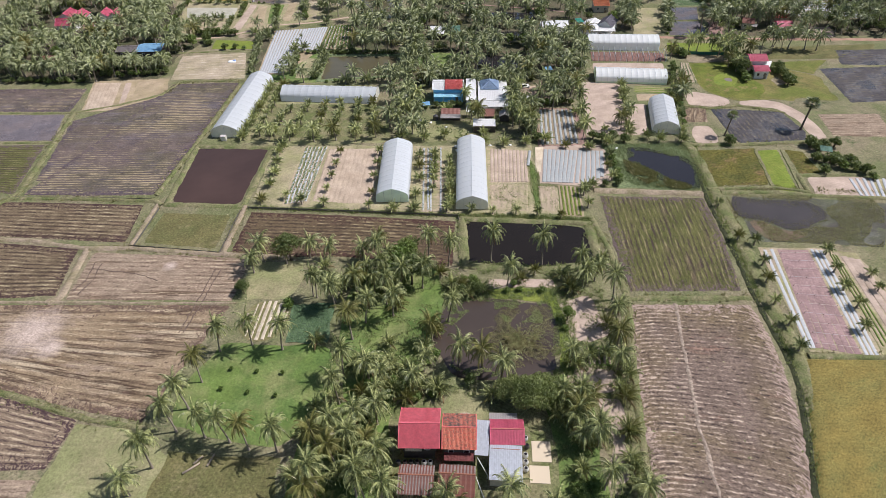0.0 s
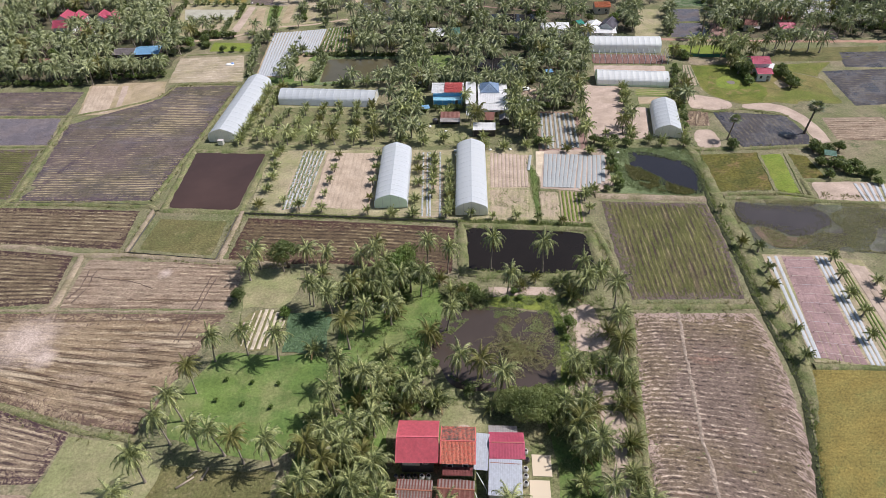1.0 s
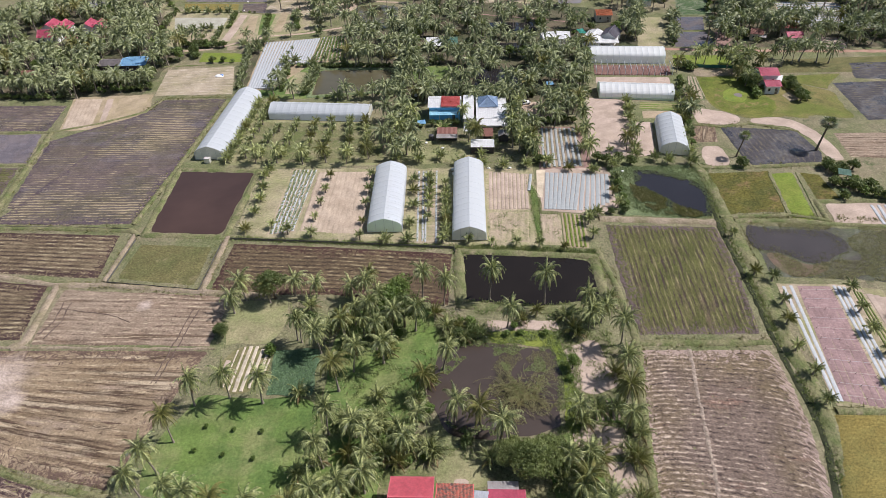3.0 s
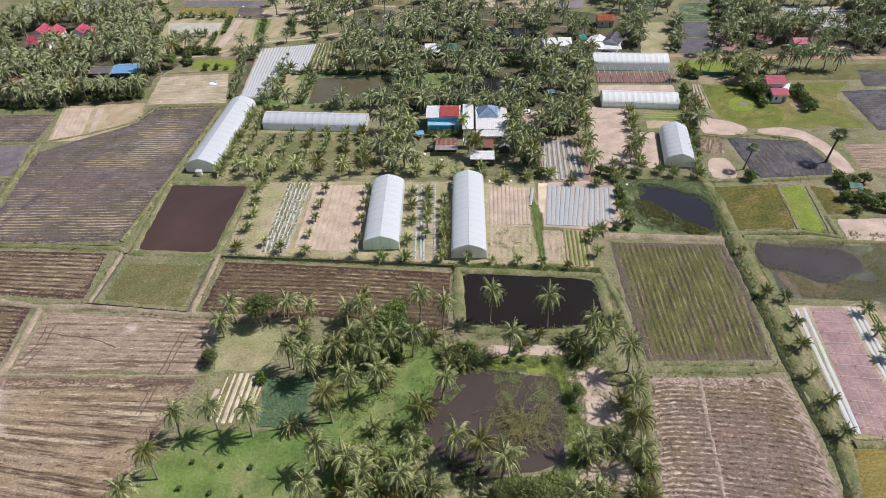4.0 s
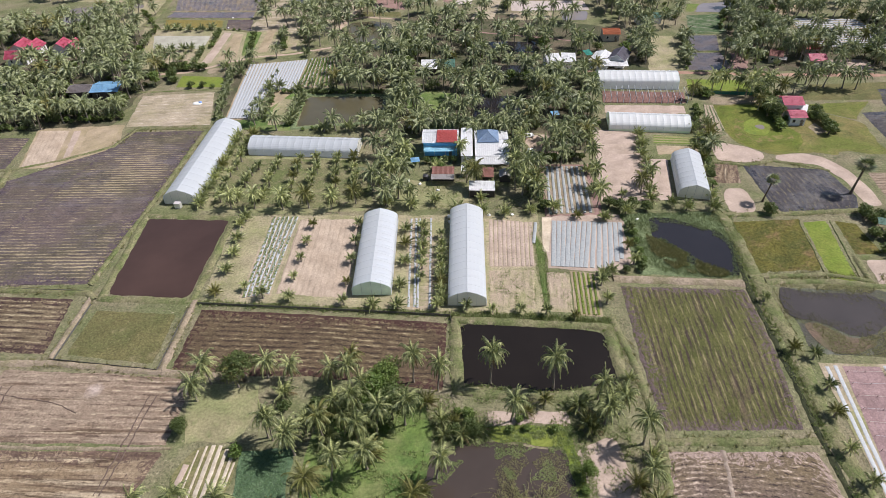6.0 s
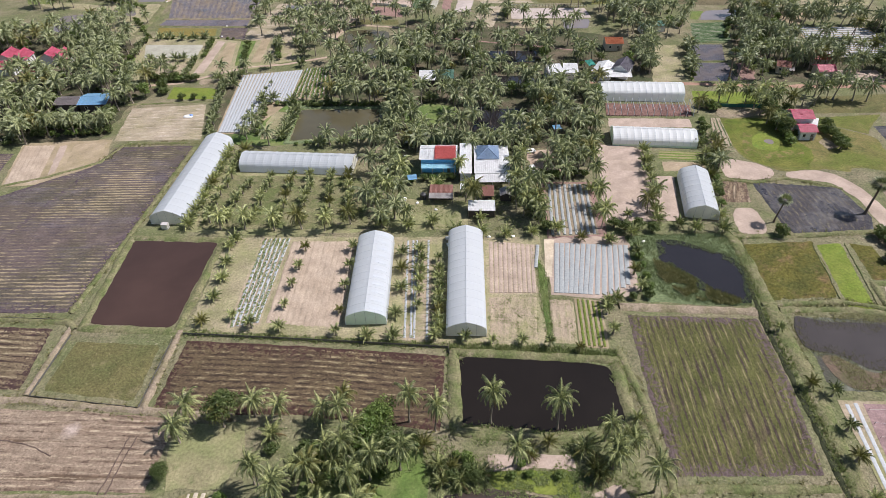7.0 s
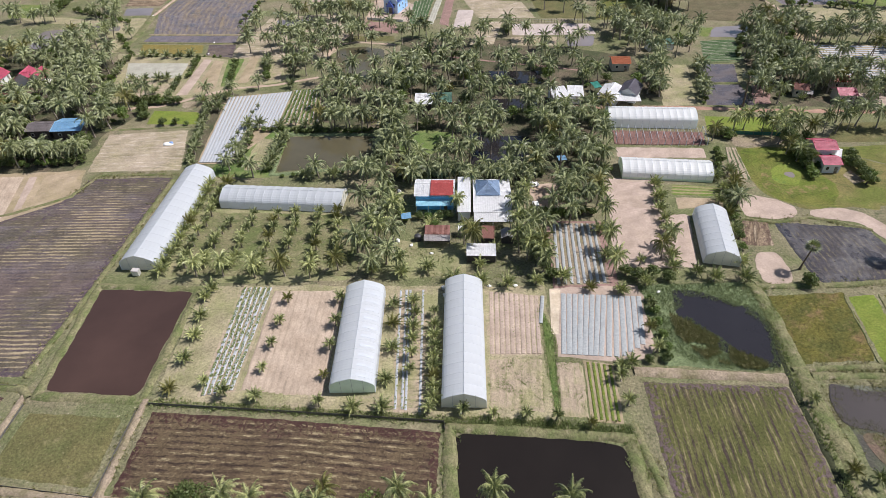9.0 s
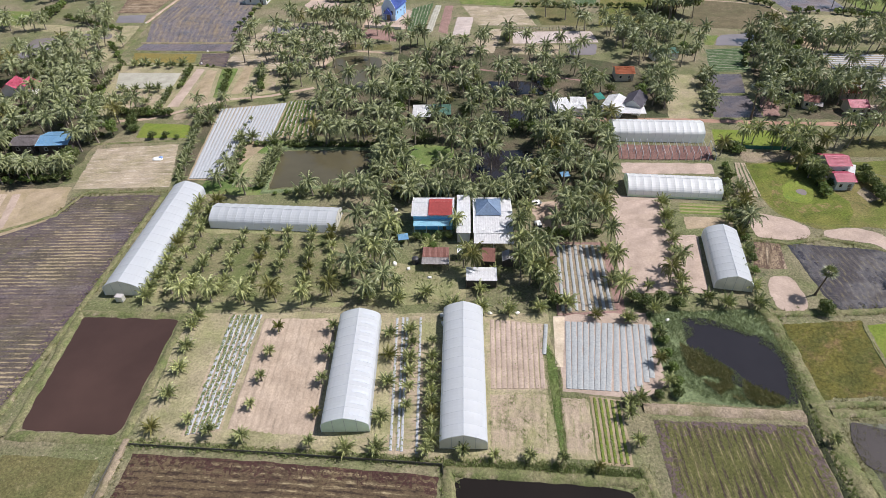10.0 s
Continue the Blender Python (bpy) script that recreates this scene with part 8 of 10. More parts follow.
def tile_bm(w, l, size=0.22):
    """Rows of arched clay tiles, each its own shell with a thick lower lip, lapping down the slope."""
    bm, r = bmesh.new(), random.Random(int(w * 100))
    nx, ny = round(w / size), round(l / size)
    tw, tl = w / nx, l / ny
    for j in range(ny):
        for i in range(nx):
            x0 = -w / 2 + i * tw + r.uniform(-0.015, 0.015)
            y0, y1 = -j * tl + 0.03, -(j + 1) * tl + r.uniform(-0.02, 0.02)
            lift = r.uniform(0.0, 0.02)
            rows = []
            for y, z in ((y0, 0.02), (y1, 0.055 + lift), (y1, 0.01)):
                rows.append([bm.verts.new((x0 + tw * k * 0.94, y, z + (0.035 if k == 0.5 else 0.0))) for k in (0.0, 0.5, 1.0)])
            for a, b in zip(rows, rows[1:]):
                for k in range(2):
                    bm.faces.new((a[k], b[k], b[k + 1], a[k + 1]))
    return bm


def slope(parent, name, w, top, bottom, mat, course=0.0, rib=0.0, label="", cx=0.0, axis=0.0):
    """Hangs a slope from (y, z) at its top edge to (y, z) at its foot; axis turns it about z."""
    (y0, z0), (y1, z1) = top, bottom
    l = math.hypot(y1 - y0, z1 - z0)
    ob = part(name, slope_mesh(w, l, course, rib), mat, parent, label)
    flip = 0 if y1 < y0 else 180
    tilt = math.degrees(math.atan2(z0 - z1, abs(y1 - y0)))
    ob.matrix_local = pose(0, 0, 0, 0, 0, axis) @ Matrix.Translation((cx, y0, z0)) @ pose(0, 0, 0, 0, 0, flip) @ pose(0, 0, 0, tilt, 0, 0)
    return ob


def window(parent, x, y, z, w, h, facing=-1, along_x=True, mat=None, name="window"):
    """A window on a wall: frame, dark pane and sill."""
    d = 0.05
    fr = bmesh.new()
    for s in (-1, 1):
        if along_x:
            box(fr, x + s * w / 2, y + facing * d, z, 0.08, 0.08, h + 0.08)
            box(fr, x, y + facing * d, z + s * h / 2, w - 0.08, 0.08, 0.08)
        else:
            box(fr, x + facing * d, y + s * w / 2, z, 0.08, 0.08, h + 0.08)
            box(fr, x + facing * d, y, z + s * h / 2, 0.08, w - 0.08, 0.08)
    ob = part(name, fr, mat or M_WALL_WHITE, parent)
    pane = bmesh.new()
    if along_x:
        box(pane, x, y + facing * 0.02, z, w - 0.08, 0.04, h - 0.08)
    else:
        box(pane, x + facing * 0.02, y, z, 0.04, w - 0.08, h - 0.08)
    part("pane", pane, M_GLASS, ob, "dark window pane")
    return ob


def gable_house(name, m, sx, sy, z0, wall_h, rise, wall_mat, roof_mat, label, over=0.6, course=0.0, rib=0.0, cap=None, openings=2, ridge_shift=0.0, category="house", tiles=None, verge=0.06):
    """A house with its ridge along x: four walls with thickness, two slopes, gables, ridge, windows and a door."""
    h = thing(name, m, label, category)
    t = 0.15
    top = z0 + wall_h
    for y in (-sy / 2, sy / 2):
        part("wall", one_box(sx, t, wall_h, 0, y, z0 + wall_h / 2), wall_mat, h)
    for x in (-sx / 2 + t / 2, sx / 2 - t / 2):
        bm = bmesh.new()
        pts = [(-sy / 2 + t / 2, z0), (sy / 2 - t / 2, z0), (sy / 2 - t / 2, top), (ridge_shift, top + rise), (-sy / 2 + t / 2, top)]
        bm.faces.new([bm.verts.new((x - t / 2, y, z)) for y, z in pts])
        r = bmesh.ops.extrude_face_region(bm, geom=bm.faces[:])
        bmesh.ops.translate(bm, verts=[v for v in r["geom"] if isinstance(v, bmesh.types.BMVert)], vec=(t, 0, 0))
        bmesh.ops.recalc_face_normals(bm, faces=bm.faces[:])
        part("gable_wall", bm, wall_mat, h)
    for s in (-1, 1):
        run = sy / 2 - s * ridge_shift
        k = rise / run
        deck = slope(h, "roof_slope", sx + 2 * over, (ridge_shift, top + rise + 0.08), (s * (sy / 2 + over), top - k * over + 0.08), roof_mat, course, rib)
        if tiles:
            part("tile_cover", tile_bm(sx + 2 * over - 0.1, math.hypot(run + over, k * (run + over))), tiles[s > 0], deck, "mossy dark clay tiles" if s > 0 else "patchy orange clay tiles")
    bm = bmesh.new()
    rod(bm, (-sx / 2 - over, ridge_shift, top + rise + 0.1), (sx / 2 + over, ridge_shift, top + rise + 0.1), 0.11, 8)
    part("ridge_cap", bm, cap or roof_mat, h)
    for s in (-1, 1):
        for e in (-1, 1):
            run = sy / 2 - e * ridge_shift
            k = rise / run
            bm = bmesh.new()
            rod(bm, (s * (sx / 2 + over), ridge_shift, top + rise + 0.08), (s * (sx / 2 + over), e * (sy / 2 + over), top - k * over + 0.08), verge, 6)
            part("verge_board", bm, cap or roof_mat, h)
    for i in range(openings):
        x = (i + 0.5) / openings * sx - sx / 2
        window(h, x, -sy / 2 - t / 2, z0 + wall_h * 0.55, 0.9, 1.1)
    if z0 > 1:
        for x in (-sx / 2 + 0.3, 0, sx / 2 - 0.3):
            for y in (-sy / 2 + 0.3, 0, sy / 2 - 0.3):
                part("stilt", one_box(0.25, 0.25, z0 + 0.05, x, y, z0 / 2), M_TIMBER, h)
    else:
        door = part("door", one_box(0.9, 0.06, 2.0, sx * 0.3, -sy / 2 - t / 2 - 0.03, z0 + 1.02), M_TIMBER, h)
        bm = bmesh.new()
        rod(bm, (sx * 0.3 + 0.35, -sy / 2 - t / 2 - 0.1, z0 + 1.0), (sx * 0.3 + 0.35, -sy / 2 - t / 2 - 0.06, z0 + 1.0), 0.04, 6)
        part("handle", bm, M_STEEL, door)
    return h


def lean_to(name, m, sx, sy, front, back, mat, label, rib=0.5, posts=True, sheets=0, alt=None, every=2, walls=None, category="shed"):
    """A single-pitch roof on posts; sheets: it is laid in that many separate roofing sheets."""
    h = thing(name, m, label, category)
    n = sheets or 1
    for i in range(n):
        w = sx / n
        mat_i = alt if alt and i % every == 0 else mat
        slope(h, "roof_sheet" if sheets else "roof", w * 1.02, (sy / 2, back), (-sy / 2, front), mat_i, 0.0, rib, cx=-sx / 2 + (i + 0.5) * w).location.z += 0.008 * (i % 2)
    if posts:
        for x in (-sx / 2 + 0.15, sx / 2 - 0.15):
            for y, z in ((-sy / 2 + 0.15, front), (sy / 2 - 0.15, back)):
                part("post", one_box(0.12, 0.12, z - 0.05, x, y, (z - 0.05) / 2), M_TIMBER, h)
    for s in (-1, 1):
        z = front if s < 0 else back
        part("beam", one_box(sx, 0.1, 0.1, 0, s * (sy / 2 - 0.15), z - 0.14), M_TIMBER, h)
    if walls:
        part("wall", one_box(sx - 0.3, 0.1, front - 0.25, 0, -sy / 2 + 0.3, (front - 0.25) / 2), walls, h)
        part("wall", one_box(sx - 0.3, 0.1, back - 0.25, 0, sy / 2 - 0.3, (back - 0.25) / 2), walls, h)
        for s in (-1, 1):
            part("wall", one_box(0.1, sy - 0.72, front - 0.25, s * (sx / 2 - 0.2), 0, (front - 0.25) / 2), walls, h)
    return h


def gable_porch(m, sx, south, north, eave, ridge, mats, cap, label, seed, sheets=12):
    """An open porch: a ridge on posts, two slopes laid in narrow sheets of mixed age, purlins below."""
    h, r = thing("porch_roof", m, label, "porch"), random.Random(seed)
    for s, run in ((-1, south), (1, north)):
        foot = eave if s < 0 else ridge - (ridge - eave) * north / south
        for i in range(sheets):
            w = sx / sheets
            ob = slope(h, "roof_sheet", w * 1.02, (0, ridge), (s * (run + r.uniform(-0.08, 0.08)), foot), mats[s > 0][i % len(mats[s > 0])], 0.0, 0.16, cx=-sx / 2 + (i + 0.5) * w)
            ob.location.z += 0.014 * (i % 2)
        part("beam", one_box(sx, 0.1, 0.1, 0, s * (run - 0.2), foot - 0.12), M_TIMBER, h)
        for x in (-sx / 2 + 0.15, sx / 2 - 0.15):
            part("post", one_box(0.12, 0.12, foot - 0.05, x, s * (run - 0.2), (foot - 0.05) / 2), M_TIMBER, h)
    bm = bmesh.new()
    for i in range(9):
        a, b = -sx / 2 + sx * i / 9, -sx / 2 + sx * (i + 1) / 9
        rod(bm, (a, 0, ridge + 0.05), (b, r.uniform(-0.03, 0.03), ridge + 0.05 + r.uniform(-0.02, 0.03)), 0.11, 6)
    part("ridge_cap", bm, cap, h, "rusted ridge sheet")
    return h


# three houses of the home plot
H = gable_house("stilt_house", pose(-7.1, 57.7, 0, 0, 0, -1.0), 5.6, 6.6, 2.2, 2.4, 1.7, M_WALL_WOOD, M_ROOF_PINK, "wooden stilt house with a bright pink metal tile roof", over=0.7, course=0.42, openings=2, ridge_shift=-0.5)
part("veranda_wall", one_box(5.4, 0.1, 1.9, 0, -3.2, 1.1), M_WALL_WOOD, H)
part("blind", one_box(2.9, 0.06, 1.0, -1.0, -3.42, 3.0), M_WALL_PALE, H, "cream boarded panel")
H = gable_house("stilt_house", pose(-0.3, 57.0, 0, 0, 0, -2.0), 5.2, 6.4, 2.0, 2.3, 1.8, M_WALL_WOOD, M_ROOF_TILE, "wooden stilt house with a mossy old clay tile roof", over=0.3, course=0.30, openings=2, cap=M_ROOF_RED, ridge_shift=-0.5, tiles=(M_CLAY, M_CLAY_MOSSY), verge=0.10)
part("veranda_wall", one_box(5.0, 0.1, 1.8, 0, -3.0, 1.0), M_WALL_WOOD, H)
slope(H, "awning", 5.0, (-3.3, 3.0), (-4.7, 2.7), roofing("maroon_sheet", (0.26, 0.075, 0.07), (0.17, 0.06, 0.055), 0.5, 0.6), 0, 0.25, "maroon sheet awning over the veranda")
M_ROOF_ASH = roofing("ash_pink_sheet", (0.44, 0.375, 0.35), (0.31, 0.20, 0.17), 0.48, 0.7)
M_ROOF_OXIDE = roofing("oxide_sheet", (0.30, 0.115, 0.09), (0.20, 0.085, 0.07), 0.50, 0.7)
M_RIDGE_RUST = roofing("rusty_ridge_sheet", (0.40, 0.17, 0.11), (0.30, 0.13, 0.085), 0.5, 0.7)
gable_porch(pose(-7.5, 49.7, 0, 0, 0, -3.0), 5.9, 3.1, 2.1, 2.2, 2.95, ((M_ROOF_ASH, M_ROOF_RUST), (M_ROOF_OXIDE, M_ROOF_ASH)), M_RIDGE_RUST, "rusty striped corrugated porch roof", 31, 24)
gable_porch(pose(-0.8, 49.8, 0, 0, 0, -4.0), 6.1, 3.4, 1.9, 2.2, 3.05, ((M_ROOF_OXIDE, M_ROOF_RUST, M_ROOF_OXIDE), (M_ROOF_OXIDE, M_ROOF_ASH)), M_RIDGE_RUST, "dark red rusty corrugated porch roof", 32, 22)
lean_to("passage_roof", pose(3.7, 56.4, 0, 0, 0, -6), 2.3, 6.6, 3.0, 3.5, M_ROOF_PALE, "pale zinc passage roof between the houses", 0.4, sheets=2)
H = gable_house("long_house", pose(8.0, 57.6, 0, 0, 0, -1.5), 5.2, 4.4, 0.0, 3.1, 0.7, M_WALL_PALE, M_ROOF_CRIMSON, "low house with a crimson metal roof", over=0.35, rib=0.5, openings=1, cap=M_ROOF_CRIMSON)
part("ridge_tape", one_box(5.2, 0.16, 0.03, 0, 0, 3.99), M_RIDGE_RUST, H, "orange rusted ridge strip")
H = lean_to("house_extension", pose(7.4, 52.0, 0, 0, 0, -4.0), 5.5, 6.2, 2.4, 3.0, M_ROOF_PALE, "house extension under a pale grey metal roof", 0.35, sheets=5, walls=M_WALL_PALE)
part("rust_strip", one_box(5.0, 0.09, 0.04, 0.0, 2.35, 2.97), M_RIDGE_RUST, H, "orange rusted joint strip")
lean_to("rear_shed", pose(7.6, 60.9, 0, 0, 0, -1.5), 5.0, 1.9, 2.8, 2.5, M_ROOF_GREY, "small zinc shed behind the crimson roof", 0.35, sheets=4)
for a, b in (((2.7, 53.0, 2.6), (4.3, 50.6, 1.2)), ((2.3, 49.6, 2.5), (3.6, 46.2, 1.5))):
    bm = bmesh.new()
    rod(bm, a, b, 0.06, 6)
    rod(bm, b, (b[0], b[1], 0.0), 0.06, 6)
    tagged(part("rain_pipe", bm, M_WALL_WHITE), "white plastic rain pipe beside the porch", "pipe", "rain pipes")
for i, (x, y) in enumerate(((-10.8, 53.3), (-9.7, 53.3), (-8.65, 53.3), (-7.6, 53.3), (-6.4, 53.3), (-5.3, 53.3), (11.4, 57.9), (11.5, 56.3), (11.1, 54.6), (11.0, 53.3), (10.9, 52.0))):
    pale = i in (4, 5, 6, 8, 9, 10)
    jar = thing("water_jar", pose(x, y, 0), ("big white glazed rain jar" if pale else "big dark glazed rain jar") + (" before the house" if i < 6 else " beside the extension"), "jar", "rain jars")
    bm = bmesh.new()
    prof = [(0.28, 0.0), (0.44, 0.25), (0.50, 0.55), (0.46, 0.85), (0.33, 1.02), (0.35, 1.10), (0.30, 1.10), (0.28, 1.0)]
    rings = [[bm.verts.new((r * math.cos(k * 0.5236), r * math.sin(k * 0.5236), z)) for k in range(12)] for r, z in prof]
    for a, b in zip(rings, rings[1:]):
        for k in range(12):
            bm.faces.new((a[k], a[(k + 1) % 12], b[(k + 1) % 12], b[k]))
    bm.faces.new(rings[0][::-1])
    part("body", bm, M_JAR_PALE if pale else M_JAR, jar, smooth=True)
    bm = bmesh.new()
    bmesh.ops.create_cone(bm, cap_ends=True, segments=12, radius1=0.29, radius2=0.29, depth=0.02, matrix=Matrix.Translation((0, 0, 0.95)))
    part("water", bm, M_WATER_DARK, jar)
for cx, cy, sx, sy in ((14.0, 55.6, 3.3, 4.0), (13.2, 51.3, 3.4, 3.2)):
    tagged(part("drying_slab", one_box(sx, sy, 0.12, 0, 0, 0.04, 0.02), M_SLAB), "pale cream concrete drying slab", "slab", "drying slabs").matrix_world = pose(cx, cy, 0.02, 0, 0, -3)

# the farm houses in the palms
H = gable_house("farm_house", pose(-2.0, 196.8, 0, 0, 0, -1.5), 10.2, 7.8, 0.0, 4.6, 1.2, M_WALL_BLUE, M_ROOF_WHITE, "two-storey bright blue farm house with a white roof", over=0.4, rib=0.6, openings=3)
slope(H, "red_roof_slope", 6.2, (0.1, 6.15), (-4.35, 4.95), M_ROOF_RED, 0.4, 0, "red tiled roof section", cx=2.0)
slope(H, "red_roof_slope", 6.2, (0.1, 6.15), (2.2, 5.55), M_ROOF_RED, 0.4, 0, "red tiled roof section", cx=2.0)
slope(H, "porch_slope", 10.0, (-3.95, 3.4), (-6.2, 2.8), roofing("sky_blue_sheet", (0.46, 0.80, 1.0), (0.52, 0.78, 0.95), 0.5, 0.45), 0, 0.5, "sky-blue porch roof")
for x in (-4.8, -1.6, 1.6, 4.8):
    part("porch_post", one_box(0.16, 0.16, 2.8, x, -6.0, 1.4), M_WALL_WHITE, H)
lean_to("annex_roof", pose(6.0, 195.0, 0, 0, 0, -1.5), 3.6, 16.0, 3.2, 4.0, M_ROOF_WHITE, "pale metal annex roof between two houses", 0.5, sheets=3, walls=M_WALL_WHITE, category="annex")
H = gable_house("farm_house", pose(13.6, 194.8, 0, 0, 0, -1.5), 9.6, 15.4, 0.0, 3.2, 1.0, M_WALL_WHITE, M_ROOF_WHITE, "broad white-roofed farm house with a blue-grey hip roof on top", over=0.3, rib=0.6, openings=3)
slope(H, "front_slope", 10.0, (-7.9, 3.1), (-11.2, 2.4), M_ROOF_WHITE, 0, 0.6, "white sheet roof of the front porch")
for x in (-4.6, 0, 4.6):
    part("porch_post", one_box(0.14, 0.14, 2.4, x, -10.9, 1.2), M_WALL_WHITE, H)
bm = bmesh.new()
q = [(-4.4, -1.8, 4.3), (2.2, -1.8, 4.3), (2.2, 5.4, 4.5), (-4.4, 5.4, 4.5), (-1.1, 1.4, 6.3), (-1.1, 2.6, 6.3)]
vs = [bm.verts.new(p) for p in q]
for f in ((0, 1, 4), (1, 2, 5, 4), (2, 3, 5), (3, 0, 4, 5)):
    bm.faces.new([vs[i] for i in f])
bmesh.ops.solidify(bm, geom=bm.faces[:], thickness=0.08)
hip = part("hip_roof", bm, M_ROOF_BLUEGREY, H, "blue-grey tiled hip roof")
part("upper_wall", one_box(6.0, 6.6, 1.4, -1.1, 1.8, 3.6), M_WALL_WHITE, H)
for a, b in ((0, 4), (1, 4), (2, 5), (3, 5), (4, 5)):
    bm = bmesh.new()
    rod(bm, q[a], q[b], 0.09, 6)
    part("hip_cap", bm, M_ROOF_BLUEGREY, hip)
lean_to("tin_shed", pose(-1.2, 180.0, 0, 0, 0, -2), 6.4, 3.2, 2.5, 3.1, M_ROOF_RUST, "small shed with rusty striped tin roof", 0.3, sheets=9, alt=M_ROOF_FADED, every=2, walls=M_WALL_WOOD)
lean_to("tin_awning", pose(-1.3, 177.4, 0, 0, 0, -2), 6.6, 2.2, 2.1, 2.45, M_ROOF_GREY, "grey zinc awning of the shed", 0.3, sheets=6)
lean_to("white_shed", pose(9.6, 172.0, 0, 0, 0, -2), 7.2, 4.2, 2.4, 2.9, M_ROOF_WHITE, "open shed with a clean white metal roof", 0.4, sheets=7, walls=M_WALL_WOOD)
lean_to("small_shed", pose(5.7, 181.5, 0, 0, 0, -2), 3.2, 2.6, 2.3, 2.6, M_ROOF_WHITE, "tiny white-roofed shed beside palms", 0.4)
lean_to("rusty_shed", pose(11.7, 179.2, 0, 0, 0, -4), 3.2, 4.8, 2.3, 2.7, M_ROOF_RUST, "shed with a dark red rusted roof", 0.4, sheets=4, walls=M_WALL_WOOD)
gable_house("grey_hut", pose(16.6, 179.0, 0, 0, 0, 88), 3.0, 2.8, 0.0, 2.0, 0.7, M_WALL_WOOD, M_ROOF_GREY, "small hut with a grey tin gable roof", over=0.25, rib=0.4, openings=1, category="hut")
lean_to("blue_canopy", pose(-9.6, 187.0, 0, 0, 0, 10), 2.6, 2.2, 2.1, 2.4, M_ROOF_BLUE, "small sky-blue canopy on posts", 0.4)

# a blue-roofed house and red-roofed houses in the western grove
gable_house("grove_house", pose(-124.8, 240.2, 0, 0, 0, 2), 9.2, 8.6, 0.0, 3.2, 1.0, M_WALL_WOOD, M_ROOF_BLUE, "house with a light blue metal roof among palms", over=0.5, rib=0.5, openings=2)
gable_house("grove_house", pose(-134.6, 239.6, 0, 0, 0, 2), 7.4, 6.6, 0.0, 3.0, 0.9, M_WALL_WOOD, roofing("grey_brown_sheet", (0.27, 0.24, 0.24), (0.20, 0.17, 0.17), 0.5, 0.6), "house with a dark grey roof among palms", over=0.4, rib=0.5, openings=2)
for x, y, sx, sy, turn in ((-181.5, 283.5, 8, 6.5, 94), (-175.5, 283, 7, 5.5, 94), (-164, 283.5, 7, 6, 94), (-158.5, 283, 6.5, 5.5, 94), (-176.5, 272.5, 8, 5.5, 4), (-164, 268.5, 4, 4, 4)):
    gable_house("grove_house", pose(x, y, 0, 0, 0, turn), sx, sy, 0.0, 3.0, 2.0, M_WALL_WHITE, M_ROOF_CRIMSON, "white house with a crimson red roof", over=0.5, course=0.5, openings=2)
gable_house("grove_house", pose(-162, 231, 0, 0, 0, 6), 6, 6, 0.0, 2.6, 1.0, M_WALL_WOOD, M_ROOF_RUST, "small house with a dull red roof", over=0.4, rib=0.5)

gable_house("far_house", pose(-97, 393, 0, 0, 0, -3), 11.0, 8.0, 0.0, 3.4, 1.6, M_WALL_WHITE, M_ROOF_ULTRA, "white house with a deep blue roof beyond the paddy", over=0.5, rib=0.5)

# the red-roofed house in the eastern meadow
gable_house("meadow_house", pose(114.9, 218.4, 0, 0, 0, -2), 6.0, 6.4, 0.0, 4.2, 1.2, M_WALL_WHITE, M_ROOF_CRIMSON, "white house with a dark red roof in the meadow", over=0.4, course=0.5, openings=2)
gable_house("meadow_house", pose(113.8, 211.2, 0, 0, 0, -2), 4.8, 5.0, 0.0, 3.0, 0.9, M_WALL_WHITE, M_ROOF_CRIMSON, "lower front house with a rosy red roof", over=0.4, course=0.5, openings=2)
lean_to("white_awning", pose(118.4, 215.0, 0, 0, 0, -30), 1.8, 5.5, 3.0, 3.2, M_ROOF_WHITE, "white metal awning beside the red roof", 0.4)

# houses farther north and east
gable_house("village_house", pose(142.2, 257.0, 0, 0, 0, -3), 5.6, 5.6, 0.0, 3.2, 1.2, M_WALL_PALE, M_ROOF_CRIMSON, "village house with a crimson roof", over=0.5, rib=0.5)
gable_house("village_house", pose(129.0, 261.5, 0, 0, 0, -20), 4.2, 4.2, 0.0, 3.0, 1.2, M_WALL_PALE, M_ROOF_RUST, "small village house with a rusty roof", over=0.4, rib=0.5)
gable_house("village_house", pose(146, 268.0, 0, 0, 0, -3), 5.5, 4.5, 0.0, 3.0, 1.0, M_WALL_PALE, M_ROOF_RED, "small village house with a red roof", over=0.4, rib=0.5)
gable_house("village_house", pose(60.6, 260.4, 0, 0, 0, 62), 9.0, 6.5, 0.0, 3.2, 1.1, M_WALL_WHITE, M_ROOF_WHITE, "village house with a bright white metal roof", over=0.5, rib=0.5)
gable_house("village_house", pose(67.8, 261.4, 0, 0, 0, 62), 8.5, 6.0, 0.0, 3.6, 1.8, M_WALL_WHITE, M_ROOF_DARK, "village house with a dark tile roof", over=0.5, course=0.4)
lean_to("carport_roof", pose(64.6, 255.0, 0, 0, 0, -4), 10.0, 4.0, 2.6, 3.0, M_ROOF_WHITE, "white carport roof before the house", 0.5)
lean_to("green_tarp_shelter", pose(56.6, 267.0, 0, 0, 0, 20), 3.0, 3.6, 2.2, 3.0, M_PLASTIC_GREEN, "green tarpaulin shelter on poles", 0.5)
